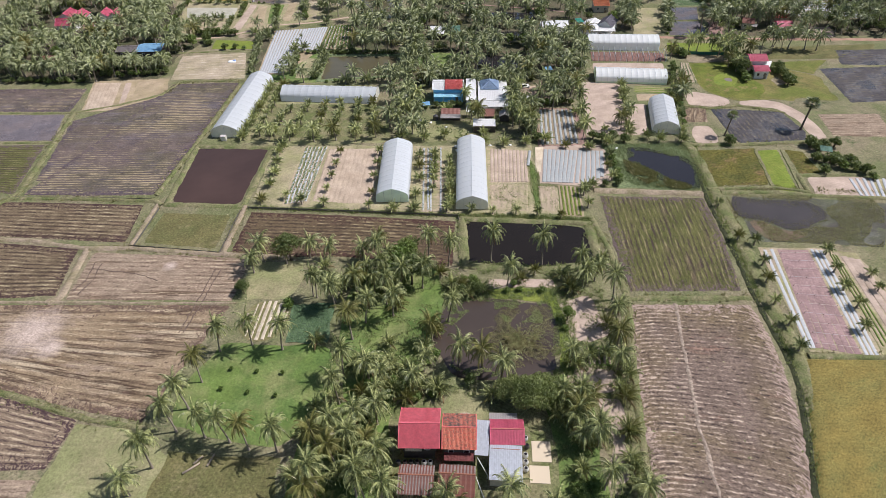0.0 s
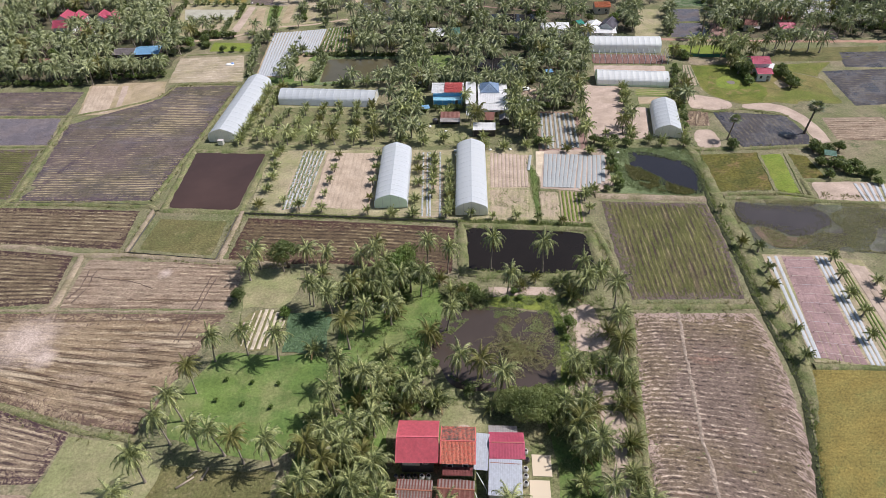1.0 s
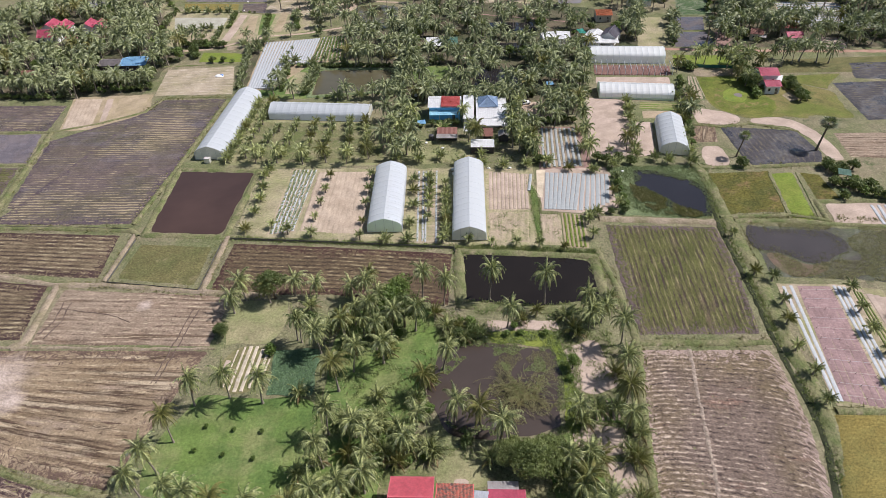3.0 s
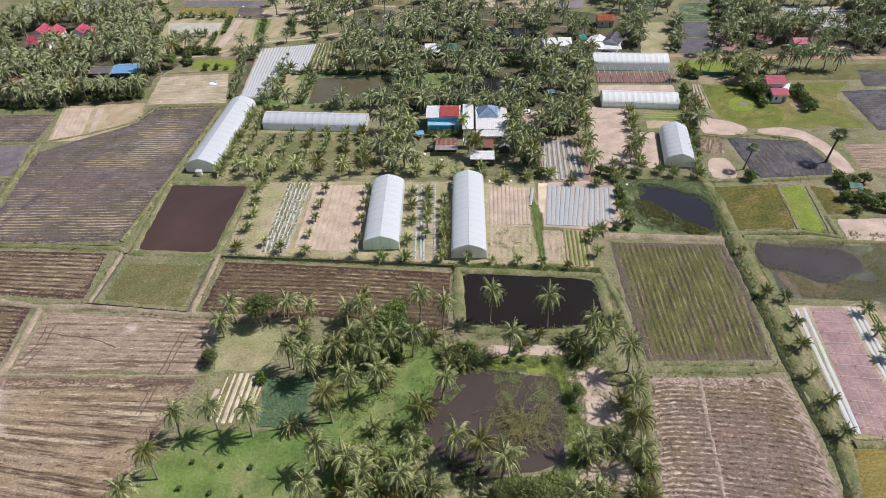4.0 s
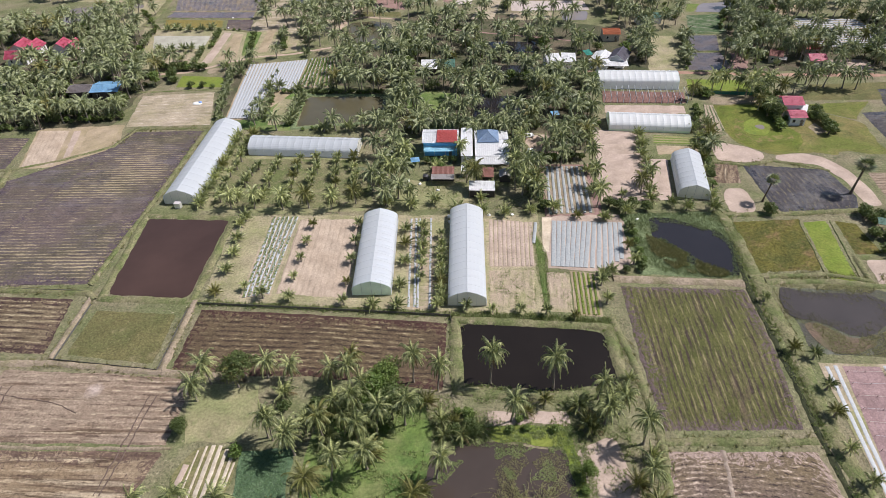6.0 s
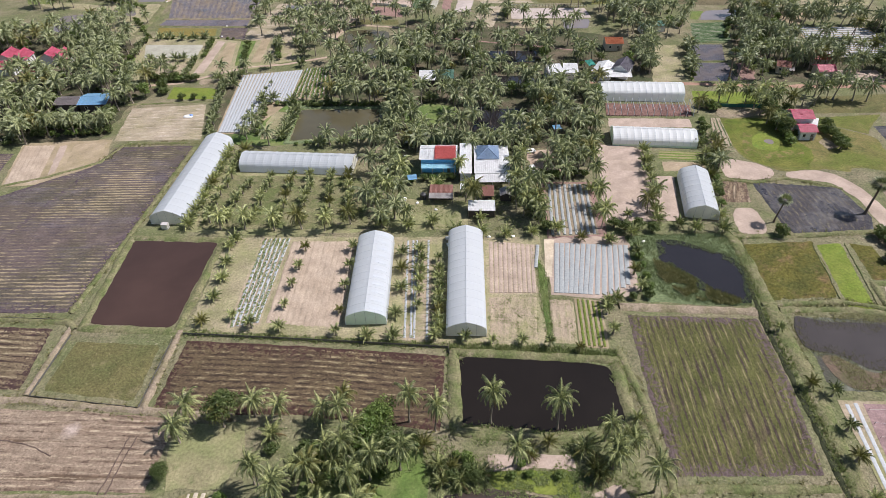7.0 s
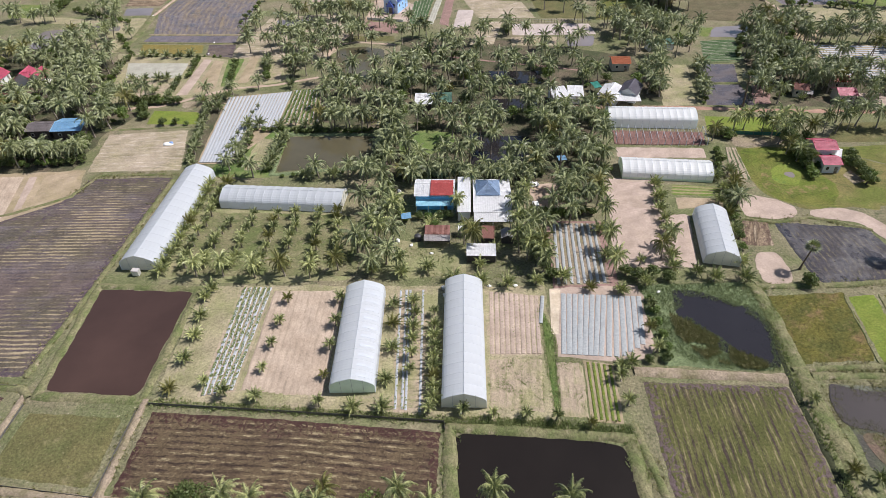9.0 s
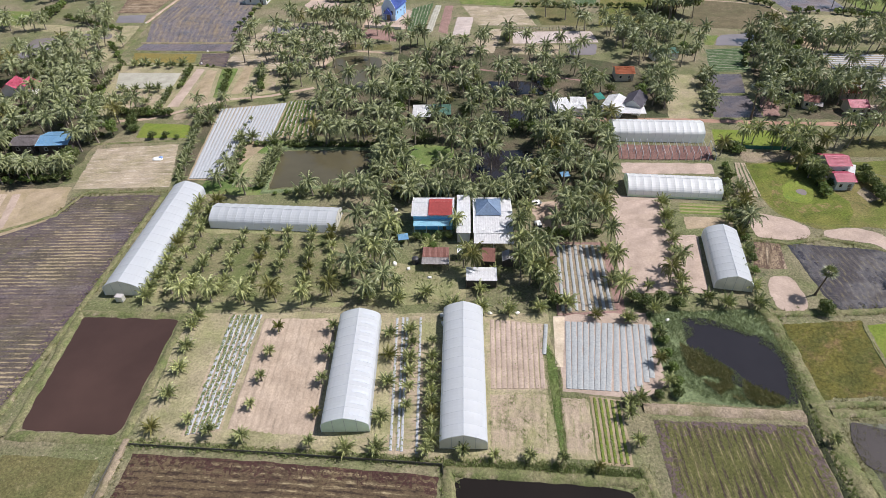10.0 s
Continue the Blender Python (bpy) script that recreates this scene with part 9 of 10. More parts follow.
gable_house("village_house", pose(70.2, 288.6, 0, 0, 0, -2), 6.6, 6.8, 0.0, 3.2, 1.2, M_WALL_PALE, M_ROOF_ORANGE, "village house with an orange tile roof", over=0.4, course=0.4)
lean_to("village_shed", pose(41.8, 259.0, 0, 0, 0, 8), 6.0, 9.0, 3.0, 3.8, M_ROOF_WHITE, "white metal roof among palms", 0.5, sheets=5, walls=M_WALL_WHITE)
lean_to("village_shed", pose(47.8, 260.5, 0, 0, 0, -6), 5.6, 8.0, 3.0, 3.6, M_ROOF_WHITE, "white metal roof among palms", 0.5, sheets=5, walls=M_WALL_WHITE)
lean_to("grove_shed", pose(-6.6, 256.8, 0, 0, 0, 0), 6.6, 8.0, 2.6, 3.2, M_ROOF_WHITE, "white sheet roof in the grove", 0.5, sheets=5, walls=M_WALL_WOOD)
lean_to("grove_shed", pose(0.2, 257.6, 0, 0, 0, 0), 6.2, 7.0, 2.6, 3.2, M_ROOF_GREEN, "dull green sheet roof in the grove", 0.5, sheets=5, walls=M_WALL_WOOD)
lean_to("grove_shed", pose(91.5, 307.8, 0, 0, 0, 8), 11.0, 5.0, 2.8, 3.4, M_ROOF_GREEN, "green sheet roof beyond the palms", 0.5, sheets=5, walls=M_WALL_WHITE)
lean_to("field_hut", pose(110.6, 154.0, 0, 0, 0, -20), 3.2, 2.6, 1.9, 2.3, M_ROOF_GREEN, "small field hut with a grey-green roof", 0.4)
lean_to("field_hut", pose(36.2, 216.0, 0, 0, 0, 10), 2.6, 2.2, 1.9, 2.3, M_ROOF_BLUE, "small blue-roofed hut under palms", 0.4)
lean_to("tin_lean_to", pose(130.6, 258.4, 0, 0, 0, -30), 2.6, 2.6, 2.2, 2.6, M_ROOF_GREY, "tin lean-to beside the rusty roof", 0.4)

# a small blue and white chapel at the end of the track
C = gable_house("chapel", pose(-23.4, 367.0, 0, 0, 0, 70), 12.0, 7.0, 0.0, 6.0, 5.4, M_WALL_SKY, M_ROOF_ULTRA, "sky-blue and white chapel with a steep blue roof", over=0.5, rib=0.5, openings=3)
bm = bmesh.new()
box(bm, -6.7, 0, 3.0, 0.25, 7.1, 6.0)
vs = [bm.verts.new(q) for q in ((-6.83, -3.55, 6.0), (-6.83, 3.55, 6.0), (-6.83, 0, 11.7), (-6.58, -3.55, 6.0), (-6.58, 3.55, 6.0), (-6.58, 0, 11.7))]
for f in ((0, 2, 1), (3, 4, 5), (0, 1, 4, 3), (1, 2, 5, 4), (2, 0, 3, 5)):
    bm.faces.new([vs[k] for k in f])
part("front_wall", bm, plain("pale_blue_wall", (0.60, 0.72, 0.88), 0.7, vary=0.05), C, "white front wall with a pointed gable")
bm = bmesh.new()
box(bm, -7.6, -1.5, 1.6, 0.35, 0.35, 3.2)
box(bm, -7.6, 1.5, 1.6, 0.35, 0.35, 3.2)
vs = [bm.verts.new(q) for q in ((-8.2, -2.2, 3.2), (-8.2, 2.2, 3.2), (-8.2, 0, 6.0), (-6.8, -2.2, 3.2), (-6.8, 2.2, 3.2), (-6.8, 0, 6.0))]
for f in ((0, 2, 1), (3, 4, 5), (0, 1, 4, 3), (1, 2, 5, 4), (2, 0, 3, 5)):
    bm.faces.new([vs[k] for k in f])
part("porch", bm, M_ROOF_ULTRA, C, "small pointed porch")
for y in (-1.9, 1.9):
    window(C, -6.86, y, 3.6, 0.9, 1.8, -1, False)
part("door", one_box(0.08, 1.8, 2.6, -6.88, 0, 1.3), M_TIMBER, C, "dark double door")


# ---- cars ----
def car(m, paint, label):
    c = thing("car", m, label, "car", "parked cars")
    bm = bmesh.new()
    box(bm, 0, 0, 0.55, 1.72, 4.1, 0.62)
    bmesh.ops.bevel(bm, geom=bm.edges[:], offset=0.14, segments=2, affect="EDGES")
    part("body", bm, paint, c, smooth=True)
    bm = bmesh.new()
    vs = box(bm, 0, -0.25, 1.1, 1.5, 2.3, 0.55)
    for v in vs:
        if v.co.z > 1.1:
            v.co.x *= 0.82
            v.co.y = -0.25 + (v.co.y + 0.25) * 0.68
    part("cabin_glass", bm, M_GLASS, c)
    part("roof", one_box(1.22, 1.55, 0.06, 0, -0.25, 1.40, 0.02), paint, c)
    for x in (-0.82, 0.82):
        for y in (-1.3, 1.3):
            bm = bmesh.new()
            bmesh.ops.create_cone(bm, cap_ends=True, segments=14, radius1=0.31, radius2=0.31, depth=0.2, matrix=Matrix.Translation((x, y, 0.31)) @ Matrix.Rotation(radians(90), 4, "Y"))
            wheel = part("wheel", bm, M_JAR, c)
            bm = bmesh.new()
            bmesh.ops.create_cone(bm, cap_ends=True, segments=10, radius1=0.18, radius2=0.18, depth=0.22, matrix=Matrix.Translation((x, y, 0.31)) @ Matrix.Rotation(radians(90), 4, "Y"))
            part("rim", bm, M_STEEL, wheel)
    for x in (-0.6, 0.6):
        part("headlight", one_box(0.3, 0.06, 0.14, x, 2.04, 0.62), M_WALL_WHITE, c)
    return c


car(pose(25.8, 203.6, 0, 0, 0, -70), M_WALL_WHITE, "white car parked on the earth forecourt")
car(pose(25.8, 193.2, 0, 0, 0, 4), M_WALL_WHITE, "white car parked beside the palms")
car(pose(23.2, 188.4, 0, 0, 0, 8), M_WALL_WHITE, "white car half under a palm")

# pump box before the long greenhouse
B = thing("pump_box", pose(-74.2, 167.2, 0, 0, 0, -5), "small white box shelter at the greenhouse end", "box")
part("body", one_box(1.7, 1.2, 1.5, 0, 0, 0.75, 0.03), M_NET, B)
part("lid", one_box(1.8, 1.3, 0.08, 0, 0, 1.54, 0.02), M_ROOF_GREY, B)


# ---- fences ----
def fence(points, label, height=0.9, gap=3.0, net=None, post=None):
    """Posts along a line with a net strip between each two."""
    f = thing("fence", pose(0, 0, 0), label, "fence", "field fences")
    line, _ = walk_line(points, gap)
    for x, y in line:
        bm = bmesh.new()
        rod(bm, (x, y, -0.05), (x, y, height + 0.15), 0.06, 5)
        part("post", bm, post or M_TIMBER, f)
    for a, b in zip(line, line[1:]):
        d = math.hypot(b[0] - a[0], b[1] - a[1])
        ob = part("net", one_box(d, 0.03, height, 0, 0, height / 2 + 0.02), net or M_FENCE, f)
        ob.matrix_local = pose((a[0] + b[0]) / 2, (a[1] + b[1]) / 2, 0, 0, 0, math.degrees(math.atan2(b[1] - a[1], b[0] - a[0])))
    return f


fence([(-81.0, 129.4), (-81.4, 113.4), (-58.8, 110.4), (-58.4, 127.6)], "low grey net fence round the grass square", 0.45)
fence([(-56.6, 129.2), (-28, 127.0), (0.4, 124.6), (0.6, 122.8)], "low net fence along the dark field", 0.7)
fence([(-124, 135.4), (-104, 134.9), (-84.6, 133.8)], "low wire fence on the dyke", 0.5)
fence([(87.4, 233.6), (98, 232.6), (109.6, 231.4)], "green net fence before the meadow", 1.2, 3.0, M_GREEN_FENCE)

# ---- weeds, reeds and water plants ----
def tuft_field(name, spots, size, mat, label, seed, blades=5, spread_out=0.5, wide=1.0):
    """Many small tufts of blades, too many to count, as one object."""
    r = random.Random(seed)
    verts, faces = [], []
    for x, y in spots:
        h = size * r.uniform(0.55, 1.5)
        for _ in range(blades):
            a = r.uniform(0, 6.2832)
            lean = r.uniform(0.5, 1.3) * spread_out * h * 2.6
            dx, dy = math.cos(a), math.sin(a)
            w = h * r.uniform(0.10, 0.22) * wide
            ox, oy = x + r.uniform(-0.2, 0.2), y + r.uniform(-0.2, 0.2)
            n = len(verts)
            verts += [(ox - dy * w, oy + dx * w, 0.0), (ox + dy * w, oy - dx * w, 0.0), (ox + dx * lean * 0.6 + dy * w * 0.8, oy + dy * lean * 0.6 - dx * w * 0.8, h * 0.75), (ox + dx * lean, oy + dy * lean, h)]
            faces += [(n, n + 1, n + 2), (n, n + 2, n + 3)]
    me = bpy.data.meshes.new(name)
    me.from_pydata(verts, [], faces)
    return tagged(part(name, me, mat), label, "weeds", kind="stuff")


def strewn_line(points, per_metre, width, seed):
    r = random.Random(seed)
    line, arc = walk_line(points, 1.0)
    out = []
    for (ax, ay), (bx, by) in zip(line, line[1:]):
        for _ in range(max(1, int(per_metre + r.random()))):
            k, dens = r.random(), noise.noise((ax / 5, ay / 5, seed))
            if dens > -0.18 or r.random() < 0.35:
                out.append((ax + (bx - ax) * k + r.gauss(0, width / 2), ay + (by - ay) * k + r.gauss(0, width / 2)))
    return out


M_REEDBLADE = leafy("grey_reed", (0.20, 0.25, 0.13), (0.38, 0.43, 0.26), 0.7, 0.2, 0.45)
M_WEED_OLIVE = leafy("olive_weed", (0.19, 0.185, 0.085), (0.32, 0.29, 0.15), 0.7, 0.2, 0.4)

DYKES = [[(-125, 135.2), (-104, 134.7), (-84, 133.4)], [(-82.2, 132), (-82.2, 113.4)], [(-57.6, 130.5), (-58.0, 111)], [(-93, 112.6), (-81, 112.6), (-58, 109.8), (-40, 108.4)],
         [(-84.5, 136), (-82.6, 165), (-80.6, 210)], [(-133, 187.5), (-124.5, 138), (-128, 130), (-123, 110)], [(38.4, 93.3), (65, 93.2)], [(35.2, 124), (37.4, 110), (37.8, 92), (35, 78), (32.4, 60), (29.6, 40)],
         [(70.4, 162), (72.4, 146), (71.6, 134), (72, 118), (68.6, 104), (69, 92), (68.6, 78), (66, 62), (59.6, 40)], [(72.5, 160.5), (90, 160.6), (112, 162)]]
DYKES += [[(70, 136.2), (88, 136.8), (97, 134.4)],
         [(74, 135.8), (96, 135.2), (120, 133.6)], [(-100, 71.4), (-89.2, 68.8), (-71, 63.0), (-57, 60.4)], [(70, 76.6), (84, 76), (98, 76.5)], [(-107, 201.5), (-104, 212.5), (-80, 213)], [(79.4, 187), (87.4, 185), (97, 186.8), (105, 184.6)]]
spots = []
for i, line in enumerate(DYKES):
    spots += strewn_line(line, 7, 1.6, 40 + i)
tuft_field("dyke_weeds", spots, 0.32, M_WEED_OLIVE, "tufts of grass and weeds on the dykes", 1)
spots = strewn_line([(x + 1.0, y) for x, y in DITCH], 14, 1.3, 90)
spots += strewn_line([(-56.6, 129.6), (-28, 127.4), (0.4, 125.0), (22, 124), (35, 122.6)], 20, 1.0, 91)
spots += strewn_line([(1.4, 123.8), (18, 123.8), (34.2, 121.6), (34.6, 112)], 34, 1.6, 92) + strewn_line([(1.2, 122), (1.2, 106), (18, 103.4), (34, 104.6)], 16, 1.4, 93)
tuft_field("ditch_weeds", spots, 0.38, M_WEED, "rank green weeds along ditch, hedge line and pond banks", 2, 5, 0.28)
POND_REEDY = [(54.8, 157.6), (59.6, 157.0), (64.1, 153.4), (68.0, 151.2), (69.4, 148.0), (68.8, 143.2), (66.9, 137.8), (63.6, 138.6), (61.3, 140.9), (58.6, 145.3), (55.0, 149.5), (53.6, 152.9)]
tuft_field("reeds", strewn([(45.5, 161.5), (75, 162.4), (68, 135.6), (44.6, 138)], 6000, 5, (POND_REEDY,), 5.0, -0.3), 0.30, M_REEDBLADE, "reeds and rushes round the dark pond", 3, 5, 0.4, 0.45)
tuft_field("rushes", strewn([(50.5, 152), (53.5, 149.5), (57.5, 145.5), (60.6, 141.2), (64.6, 138.8), (66.8, 136.6), (61, 136.6), (54, 139), (50, 146)], 1500, 25, (), 3.0, -0.2), 0.5, M_WEED_OLIVE, "tall olive rushes standing in the pond's edge", 23, 6, 0.5, 0.5)
tuft_field("grove_weeds", strewn([(-27, 104), (24, 104), (24, 94), (-4, 94), (-6, 80), (-4, 70), (12, 68), (-12, 66), (-12, 42), (-27, 42), (-26, 66)], 4200, 7, (), 4.0, 0.0)
           + strewn([(20, 97), (34, 97), (33, 42), (16, 42), (18, 68), (22, 80)], 2400, 8, (), 3.0, 0.0), 0.26, M_WEED, "undergrowth of weeds and seedlings below the palms", 4, 5, 0.45)
tuft_field("pond_margin", strewn([(-4, 97), (24, 97), (25, 86), (23, 72), (18, 70), (20.5, 86), (19.8, 92.0), (-2, 93.2)], 2200, 9, (), 6.0, -0.4), 0.24, M_WEED, "fresh green rushes at the murky pond", 5, 5, 0.6)
tuft_field("strip_weeds", strewn([(21.4, 158), (24.4, 146), (22.4, 125), (21.0, 126)], 900, 10, (), 6.0, -0.5), 0.2, M_WEED, "tall weeds between the beds", 6)
tuft_field("yard_weeds", strewn([(-15, 188), (4, 180), (28, 178), (26, 164), (-20, 164)], 1100, 11, (), 4.0, 0.0), 0.22, M_WEED, "weeds about the farm yard", 7)

tuft_field("plot_weeds", strewn([(10.8, 134.0), (16.8, 134.6), (16.4, 129.0), (12.4, 128.6)], 260, 51, (), 3.0, -0.1) + strewn([(9.4, 140.4), (20.3, 140.6), (18.7, 126.6), (9.0, 127.4)], 240, 52, (), 2.0, 0.0), 0.16, M_WEED, "weeds coming up in the sandy plot", 53, 5, 0.45)

M_CROPLEAF = leafy("bluish_crop_leaf", (0.085, 0.155, 0.075), (0.19, 0.29, 0.15), 0.6, 0.3, 0.35)
tuft_field("broadleaf_crop", strewn([(-36.6, 92.0), (-28.0, 92.0), (-28.2, 81.2), (-35.6, 81.6)], 2600, 57, (), 2.0, -0.6), 0.16, M_CROPLEAF, "dense low bluish green broad-leaved crop", 58, 5, 0.7, 2.2)


def pad_field(name, spots, size, mat, label, seed, z=0.09):
    """Floating leaves lying on the water."""
    r = random.Random(seed)
    verts, faces = [], []
    for x, y in spots:
        s, a, t = size * r.uniform(0.5, 1.5), r.uniform(0, 6.28), r.uniform(0, 0.12)
        n = len(verts)
        verts += [(x + s * math.cos(a + k * 1.2566), y + s * math.sin(a + k * 1.2566), z + (t if k == 0 else 0.0)) for k in range(5)]
        faces.append(tuple(range(n, n + 5)))
    me = bpy.data.meshes.new(name)
    me.from_pydata(verts, [], faces)
    return tagged(part(name, me, mat), label, "water plants", kind="stuff")


WEEDY = [(5, 84), (9, 90), (14, 91.8), (20, 91), (20.6, 84), (20.0, 76), (12, 74), (6.0, 76)]
pad_field("water_weed", strewn(WEEDY, 4200, 17, (), 4.0, -0.05), 0.075, M_WEED_OLIVE, "olive water weed floating on the murky pond", 13)
pad_field("lily_pads", strewn([(7, 92.4), (19, 92.4), (18, 86), (10, 86.5)], 900, 18, (), 2.6, 0.05) + strewn([(-4.4, 91), (3, 93), (3, 90.5), (-2.6, 84), (-5, 81), (-5.4, 86)], 700, 19, (), 2.2, 0.05) + strewn([(-2, 75), (8, 73.6), (8, 71.8), (-1, 72.4)], 300, 21, (), 2.0, 0.0), 0.11, M_WEED, "patches of floating lily pads", 14, 0.1)
pad_field("marsh_weed", strewn([(76, 134), (116, 131.6), (104, 110.5), (78, 113)], 9000, 20, ([(73, 133.5), (95, 130), (97.4, 125), (92, 119), (84, 116.8), (78, 122), (73, 122)],), 7.0, -0.1), 0.10, M_WEED_OLIVE, "low weeds spreading over the marsh", 16, 0.15)

tuft_field("plot_weeds", strewn([(9.6, 140), (9.0, 127.2), (19.4, 126), (20.8, 140)], 420, 31, (), 4.5, 0.2) + strewn([(23.2, 139), (22.4, 125.4), (27.6, 124.6), (28.6, 139)], 260, 32, (), 3.5, 0.1), 0.15, M_WEED, "clumps of green weeds on the sandy plots", 34)

# ---- small things lying about ----
M_SACK = plain("white_sack", (0.72, 0.71, 0.68), 0.8, vary=0.12, scale=2.0, bump=0.4)
M_SACK_BLUE = plain("blue_sheeting", (0.20, 0.32, 0.60), 0.5, vary=0.2, scale=2.0, bump=0.4)
M_LOG = plain("palm_log", (0.33, 0.27, 0.21), 0.9, vary=0.3, scale=3.0, bump=0.5)
M_TANK = plain("dark_tank", (0.05, 0.05, 0.055), 0.5, vary=0.2)


def lump(name, x, y, sx, sy, sz, mat, label, category, seed):
    """A slumped, rounded pile or sack on the ground."""
    r = random.Random(seed)
    bm = bmesh.new()
    bmesh.ops.create_icosphere(bm, subdivisions=3, radius=0.5)
    for v in bm.verts:
        k = 1.0 + 0.28 * noise.noise(v.co * 2.4 + Vector((seed, 0, 0)))
        v.co = Vector((v.co.x * sx * k, v.co.y * sy * k, max(-0.02, (v.co.z + 0.22) * sz * k)))
    ob = part(name, bm, mat, smooth=True)
    ob.matrix_world = pose(x, y, 0.02, 0, 0, r.uniform(0, 180))
    return tagged(ob, label, category)


for i, (x, y, k) in enumerate([(-11.4, 178.9, 1.5), (-7.9, 177.1, 1.2), (-2.7, 173.8, 1.0), (11, 161.6, 1.1), (17.1, 161.6, 1.2), (49.7, 159, 1.0), (-12.4, 211.6, 2.0), (42.0, 223.9, 1.8), (44.5, 232.5, 1.8), (36.9, 248.0, 2.4), (41.9, 243.8, 1.6), (33.4, 257.3, 1.4), (-12.4, 201.8, 1.6)]):
    lump("white_sack", x, y, k, k * 0.7, k * 0.5, M_SACK, "slumped white sack on the ground", "sack", 300 + i)
lump("crumpled_sheeting", -89.8, 231.3, 3.4, 2.4, 0.6, M_SACK, "crumpled white sheeting lying on the straw field", "sheeting", 330)
lump("blue_sheet", -89.0, 231.9, 1.6, 1.2, 0.9, M_SACK_BLUE, "crumpled blue sheeting on a white heap", "tarpaulin", 331)
for i, (x, y) in enumerate([(-102.5, 323.3), (-100.8, 309.8), (-144.8, 361.9), (-46.6, 349.2), (56.5, 330.1)]):
    lump("white_sack", x, y, 1.1, 0.8, 0.5, M_SACK, "bundle of white sacks on a dyke", "sack", 340 + i)
for x, y, k in ((0.3, 161.1, 0.8), (1.6, 160.2, 0.7), (0.7, 158.5, 0.9)):
    ob = tagged(part("crate", one_box(k, k * 1.2, 0.5, 0, 0, 0.25, 0.05), M_SACK), "small white plastic crate beside the greenhouses", "crate")
    ob.matrix_world = pose(x, y, 0, 0, 0, 20 * k)
bm = bmesh.new()
rod(bm, (0, 0, 0), (0, 0, 1.5), 0.9, 16, 0.85)
rod(bm, (0, 0, 1.5), (0, 0, 1.75), 0.85, 16, 0.35)
tank = thing("water_tank", pose(-6.3, 179.4, 0), "dark round water tank in the yard", "water tank")
part("body", bm, M_TANK, tank)
bm = bmesh.new()
rod(bm, (0, 0, 1.74), (0, 0, 1.84), 0.3, 12)
part("lid", bm, M_TANK, tank)

def sprawling_shrub(x, y, reach, label):
    """A wide low shrub: hundreds of thin arching twigs from a few feet, hung with small leaves."""
    r = random.Random(61)
    root = thing("shrub", pose(x, y, 0.05), label, "shrub")
    feet = [(r.uniform(-0.45, 0.45) * reach, r.uniform(-0.4, 0.4) * reach) for _ in range(9)]
    sprays = [(bmesh.new(), [], []) for _ in feet]
    for spray, ((fx, fy), (bm, verts, faces)) in enumerate(zip(feet, sprays)):
        for _ in range(20):
            a, long, up, turn = r.uniform(0, 6.28), reach * r.uniform(0.25, 0.7), r.uniform(0.5, 1.5), r.uniform(-1.1, 1.1)
            pts = []
            for k in range(7):
                f = k / 6
                b = a + turn * f
                pts.append(Vector((fx + long * f * math.cos(b), fy + long * f * math.sin(b), 0.05 + up * math.sin(3.0 * f) + 0.08)))
            for k, (p, q) in enumerate(zip(pts, pts[1:])):
                rod(bm, p, q, 0.035 - 0.004 * k, 3)
                for _ in range(5):
                    c, s, t = p.lerp(q, r.random()) + Vector((r.uniform(-0.15, 0.15), r.uniform(-0.15, 0.15), r.uniform(-0.05, 0.1))), r.uniform(0.05, 0.13), r.uniform(0, 6.28)
                    n = len(verts)
                    verts += [c + Vector((s * math.cos(t), s * math.sin(t), 0.02)), c + Vector((-s * 0.5 * math.sin(t), s * 0.5 * math.cos(t), 0)), c - Vector((s * math.cos(t), s * math.sin(t), 0.02)), c + Vector((s * 0.5 * math.sin(t), -s * 0.5 * math.cos(t), 0))]
                    faces.append((n, n + 1, n + 2, n + 3))
        branch = part("branch", bm, M_TWIG, root)
        me = bpy.data.meshes.new("foliage")
        me.from_pydata(verts, [], faces)
        part("foliage", me, M_WEED if spray % 3 == 0 else M_WEED_OLIVE, branch)
    return root


M_TWIG = plain("straw_twig", (0.30, 0.26, 0.12), 0.85, vary=0.3, scale=2.0)
sprawling_shrub(12.6, 81.0, 9.4, "wide sprawling yellow-green shrub growing in the murky pond")

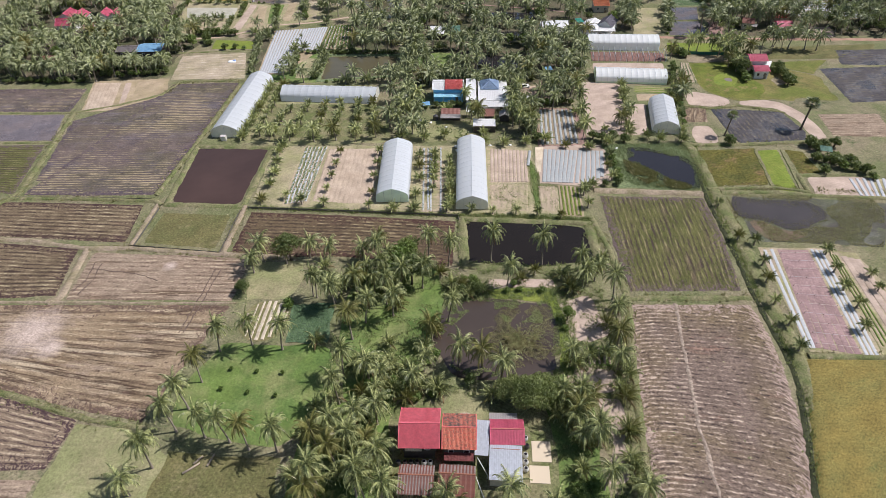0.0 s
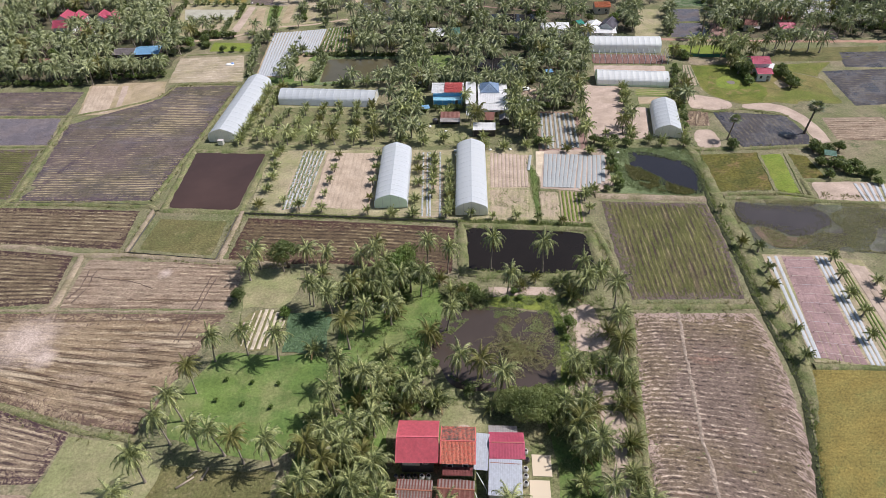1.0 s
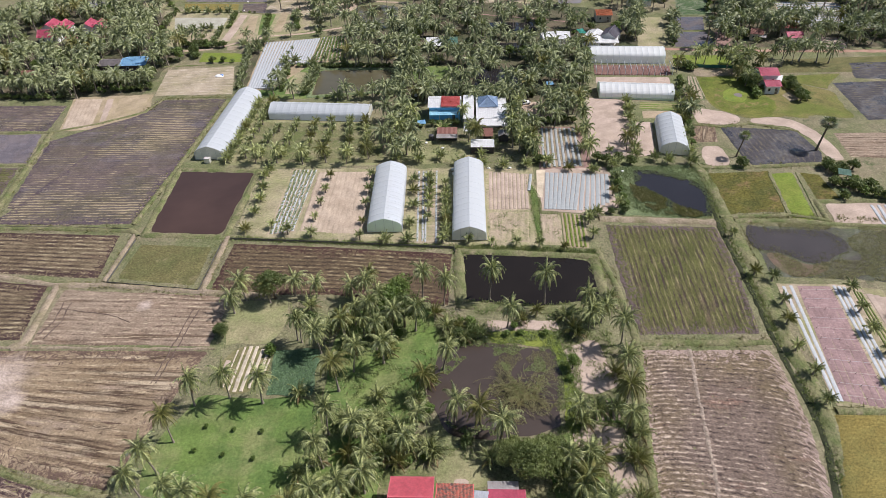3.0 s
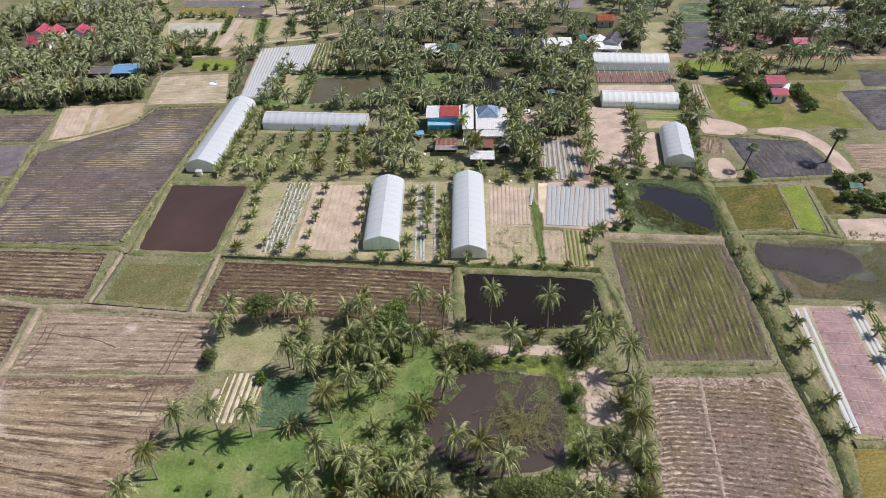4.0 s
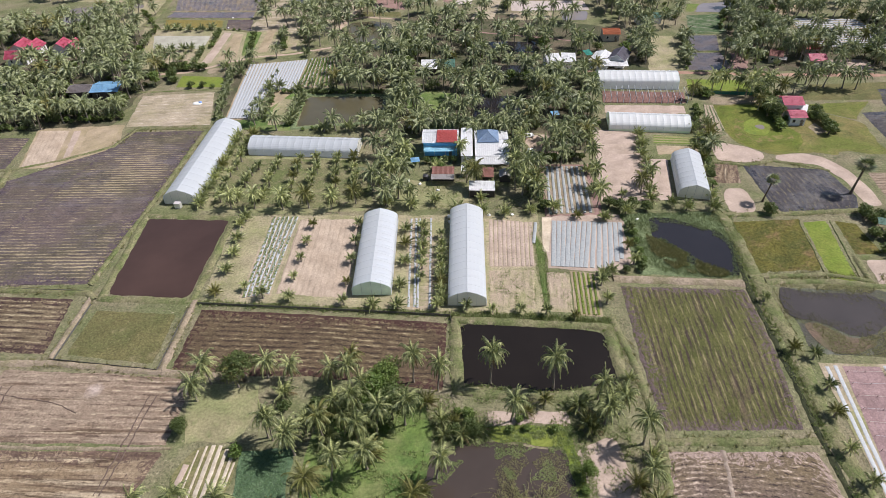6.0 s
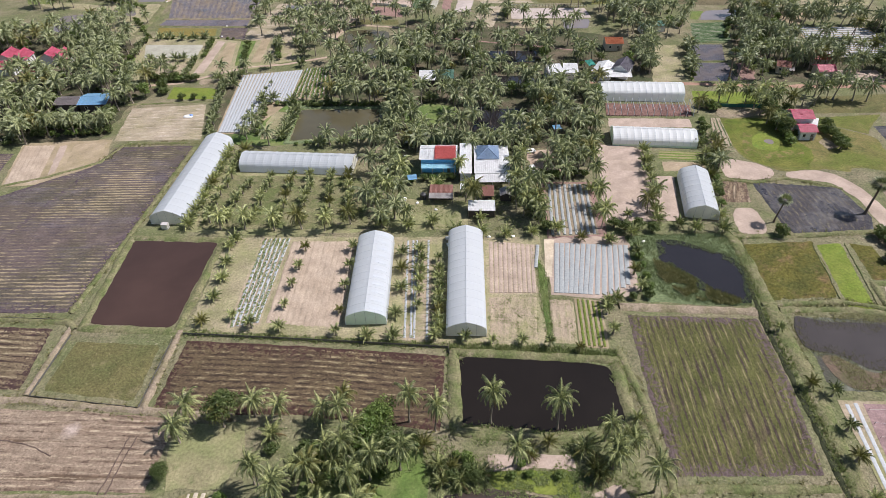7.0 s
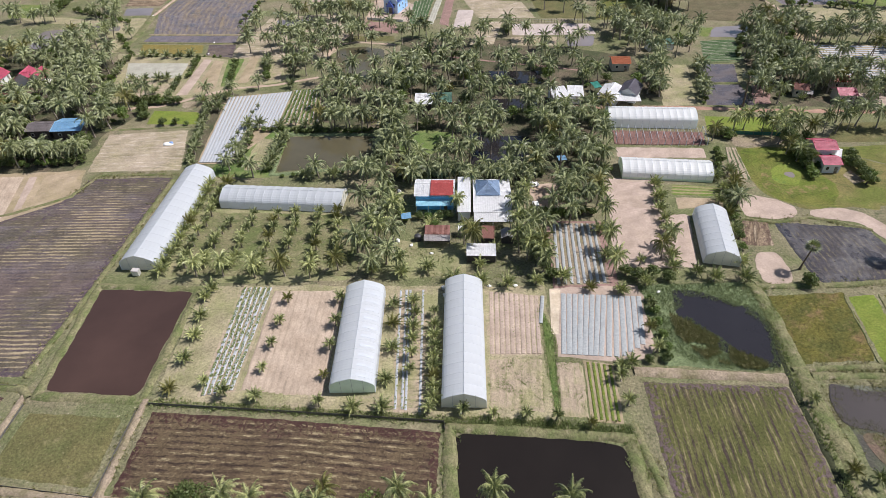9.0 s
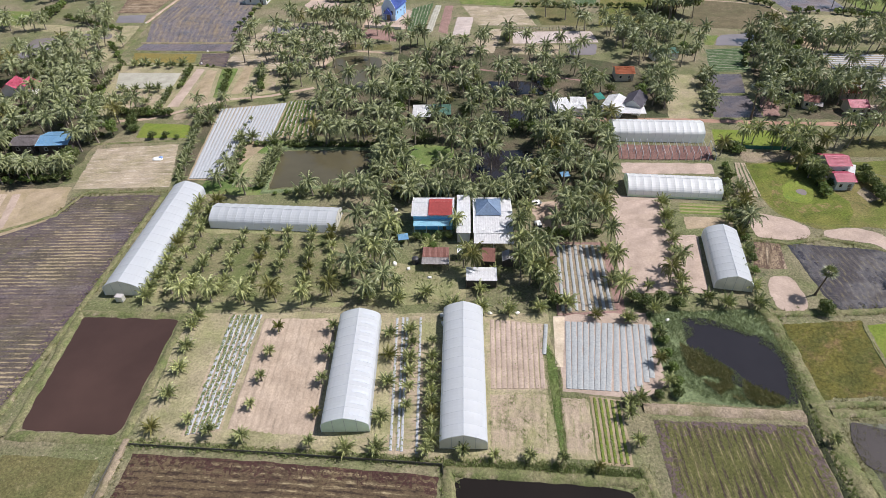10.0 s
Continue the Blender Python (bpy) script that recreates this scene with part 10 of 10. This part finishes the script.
# felled palm trunks and saplings on the grass
for a, b in (((-46.3, 53.4), (-45.1, 54.9)), ((-43.8, 53.0), (-43.2, 55.3)), ((-47.6, 51.6), (-45.2, 53.6))):
    bm = bmesh.new()
    rod(bm, (*a, 0.2), (*b, 0.2), 0.2, 9, 0.16)
    tagged(part("log", bm, M_LOG, smooth=True), "felled palm log lying on the grass", "log")
for x, y in ((-45.4, 74.0), (-40.1, 73.3), (-35.0, 72.9), (-46.1, 69.1), (-40.7, 68.3), (-35.2, 67.5)):
    tree("bright_bush", x, y, 0.34, "small green sapling planted in the lawn", 0.5)

# post fence of the northern sand plot, and the white wall before the chapel
fence = thing("fence", pose(31, 343.6, 0), "row of grey posts with two wires", "fence")
post_mesh = None
for i in range(26):
    x = 38.4 * i / 25
    if post_mesh is None:
        bm = bmesh.new()
        rod(bm, (0, 0, -0.1), (0, 0, 1.7), 0.09, 6, 0.08)
        ob = part("post", bm, M_TIMBER, fence)
        post_mesh = ob.data
    else:
        ob = new("post", post_mesh)
        ob.parent = fence
    ob.location = (x, -1.3 * i / 25, 0)
for z in (0.7, 1.4):
    bm = bmesh.new()
    rod(bm, (0, 0, z), (38.4, -1.3, z), 0.02, 4)
    part("wire", bm, M_STEEL, fence)
wall = thing("garden_wall", pose(-36.6, 351.2, 0, 0, 0, -13), "low whitewashed garden wall of the chapel", "wall")
part("body", one_box(18.0, 0.25, 1.1, 9.0, 0, 0.55, 0.03), M_WALL_WHITE, wall)
part("coping", one_box(18.1, 0.36, 0.10, 9.0, 0, 1.14, 0.02), M_WALL_PALE, wall)

POOL = [(75.5, 132.4), (82.0, 130.6), (88.1, 129.4), (94.3, 128.6), (96.2, 125.7), (95.7, 123.4), (92.0, 120.8), (87.6, 118.2), (83.8, 118.6), (81.4, 121.0), (78.3, 123.0), (75.3, 123.2), (74.0, 125.0), (74.4, 128.4), (75.5, 132.4)]
tuft_field("pool_grass", strewn_line(POOL, 26, 2.2, 41), 0.22, M_WEED_OLIVE, "grass and weeds growing into the marsh pool", 42, 5, 0.5, 0.6)

# shrubs that fill the shade of the home grove
shade = random.Random(77)
for x0, x1, y0, y1, n in ((-26, -14, 46, 72, 10), (-24, -8, 88, 103, 7), (-6, 14, 95.5, 100, 3), (18, 22, 46, 70, 5), (-14, -4, 66, 78, 6)):
    for _ in range(n):
        x, y = shade.uniform(x0, x1), shade.uniform(y0, y1)
        if not inside(x, y, GRASS_LANE):
            tree("bright_bush", x, y, shade.uniform(0.6, 1.1), "leafy green shrub under the palms")
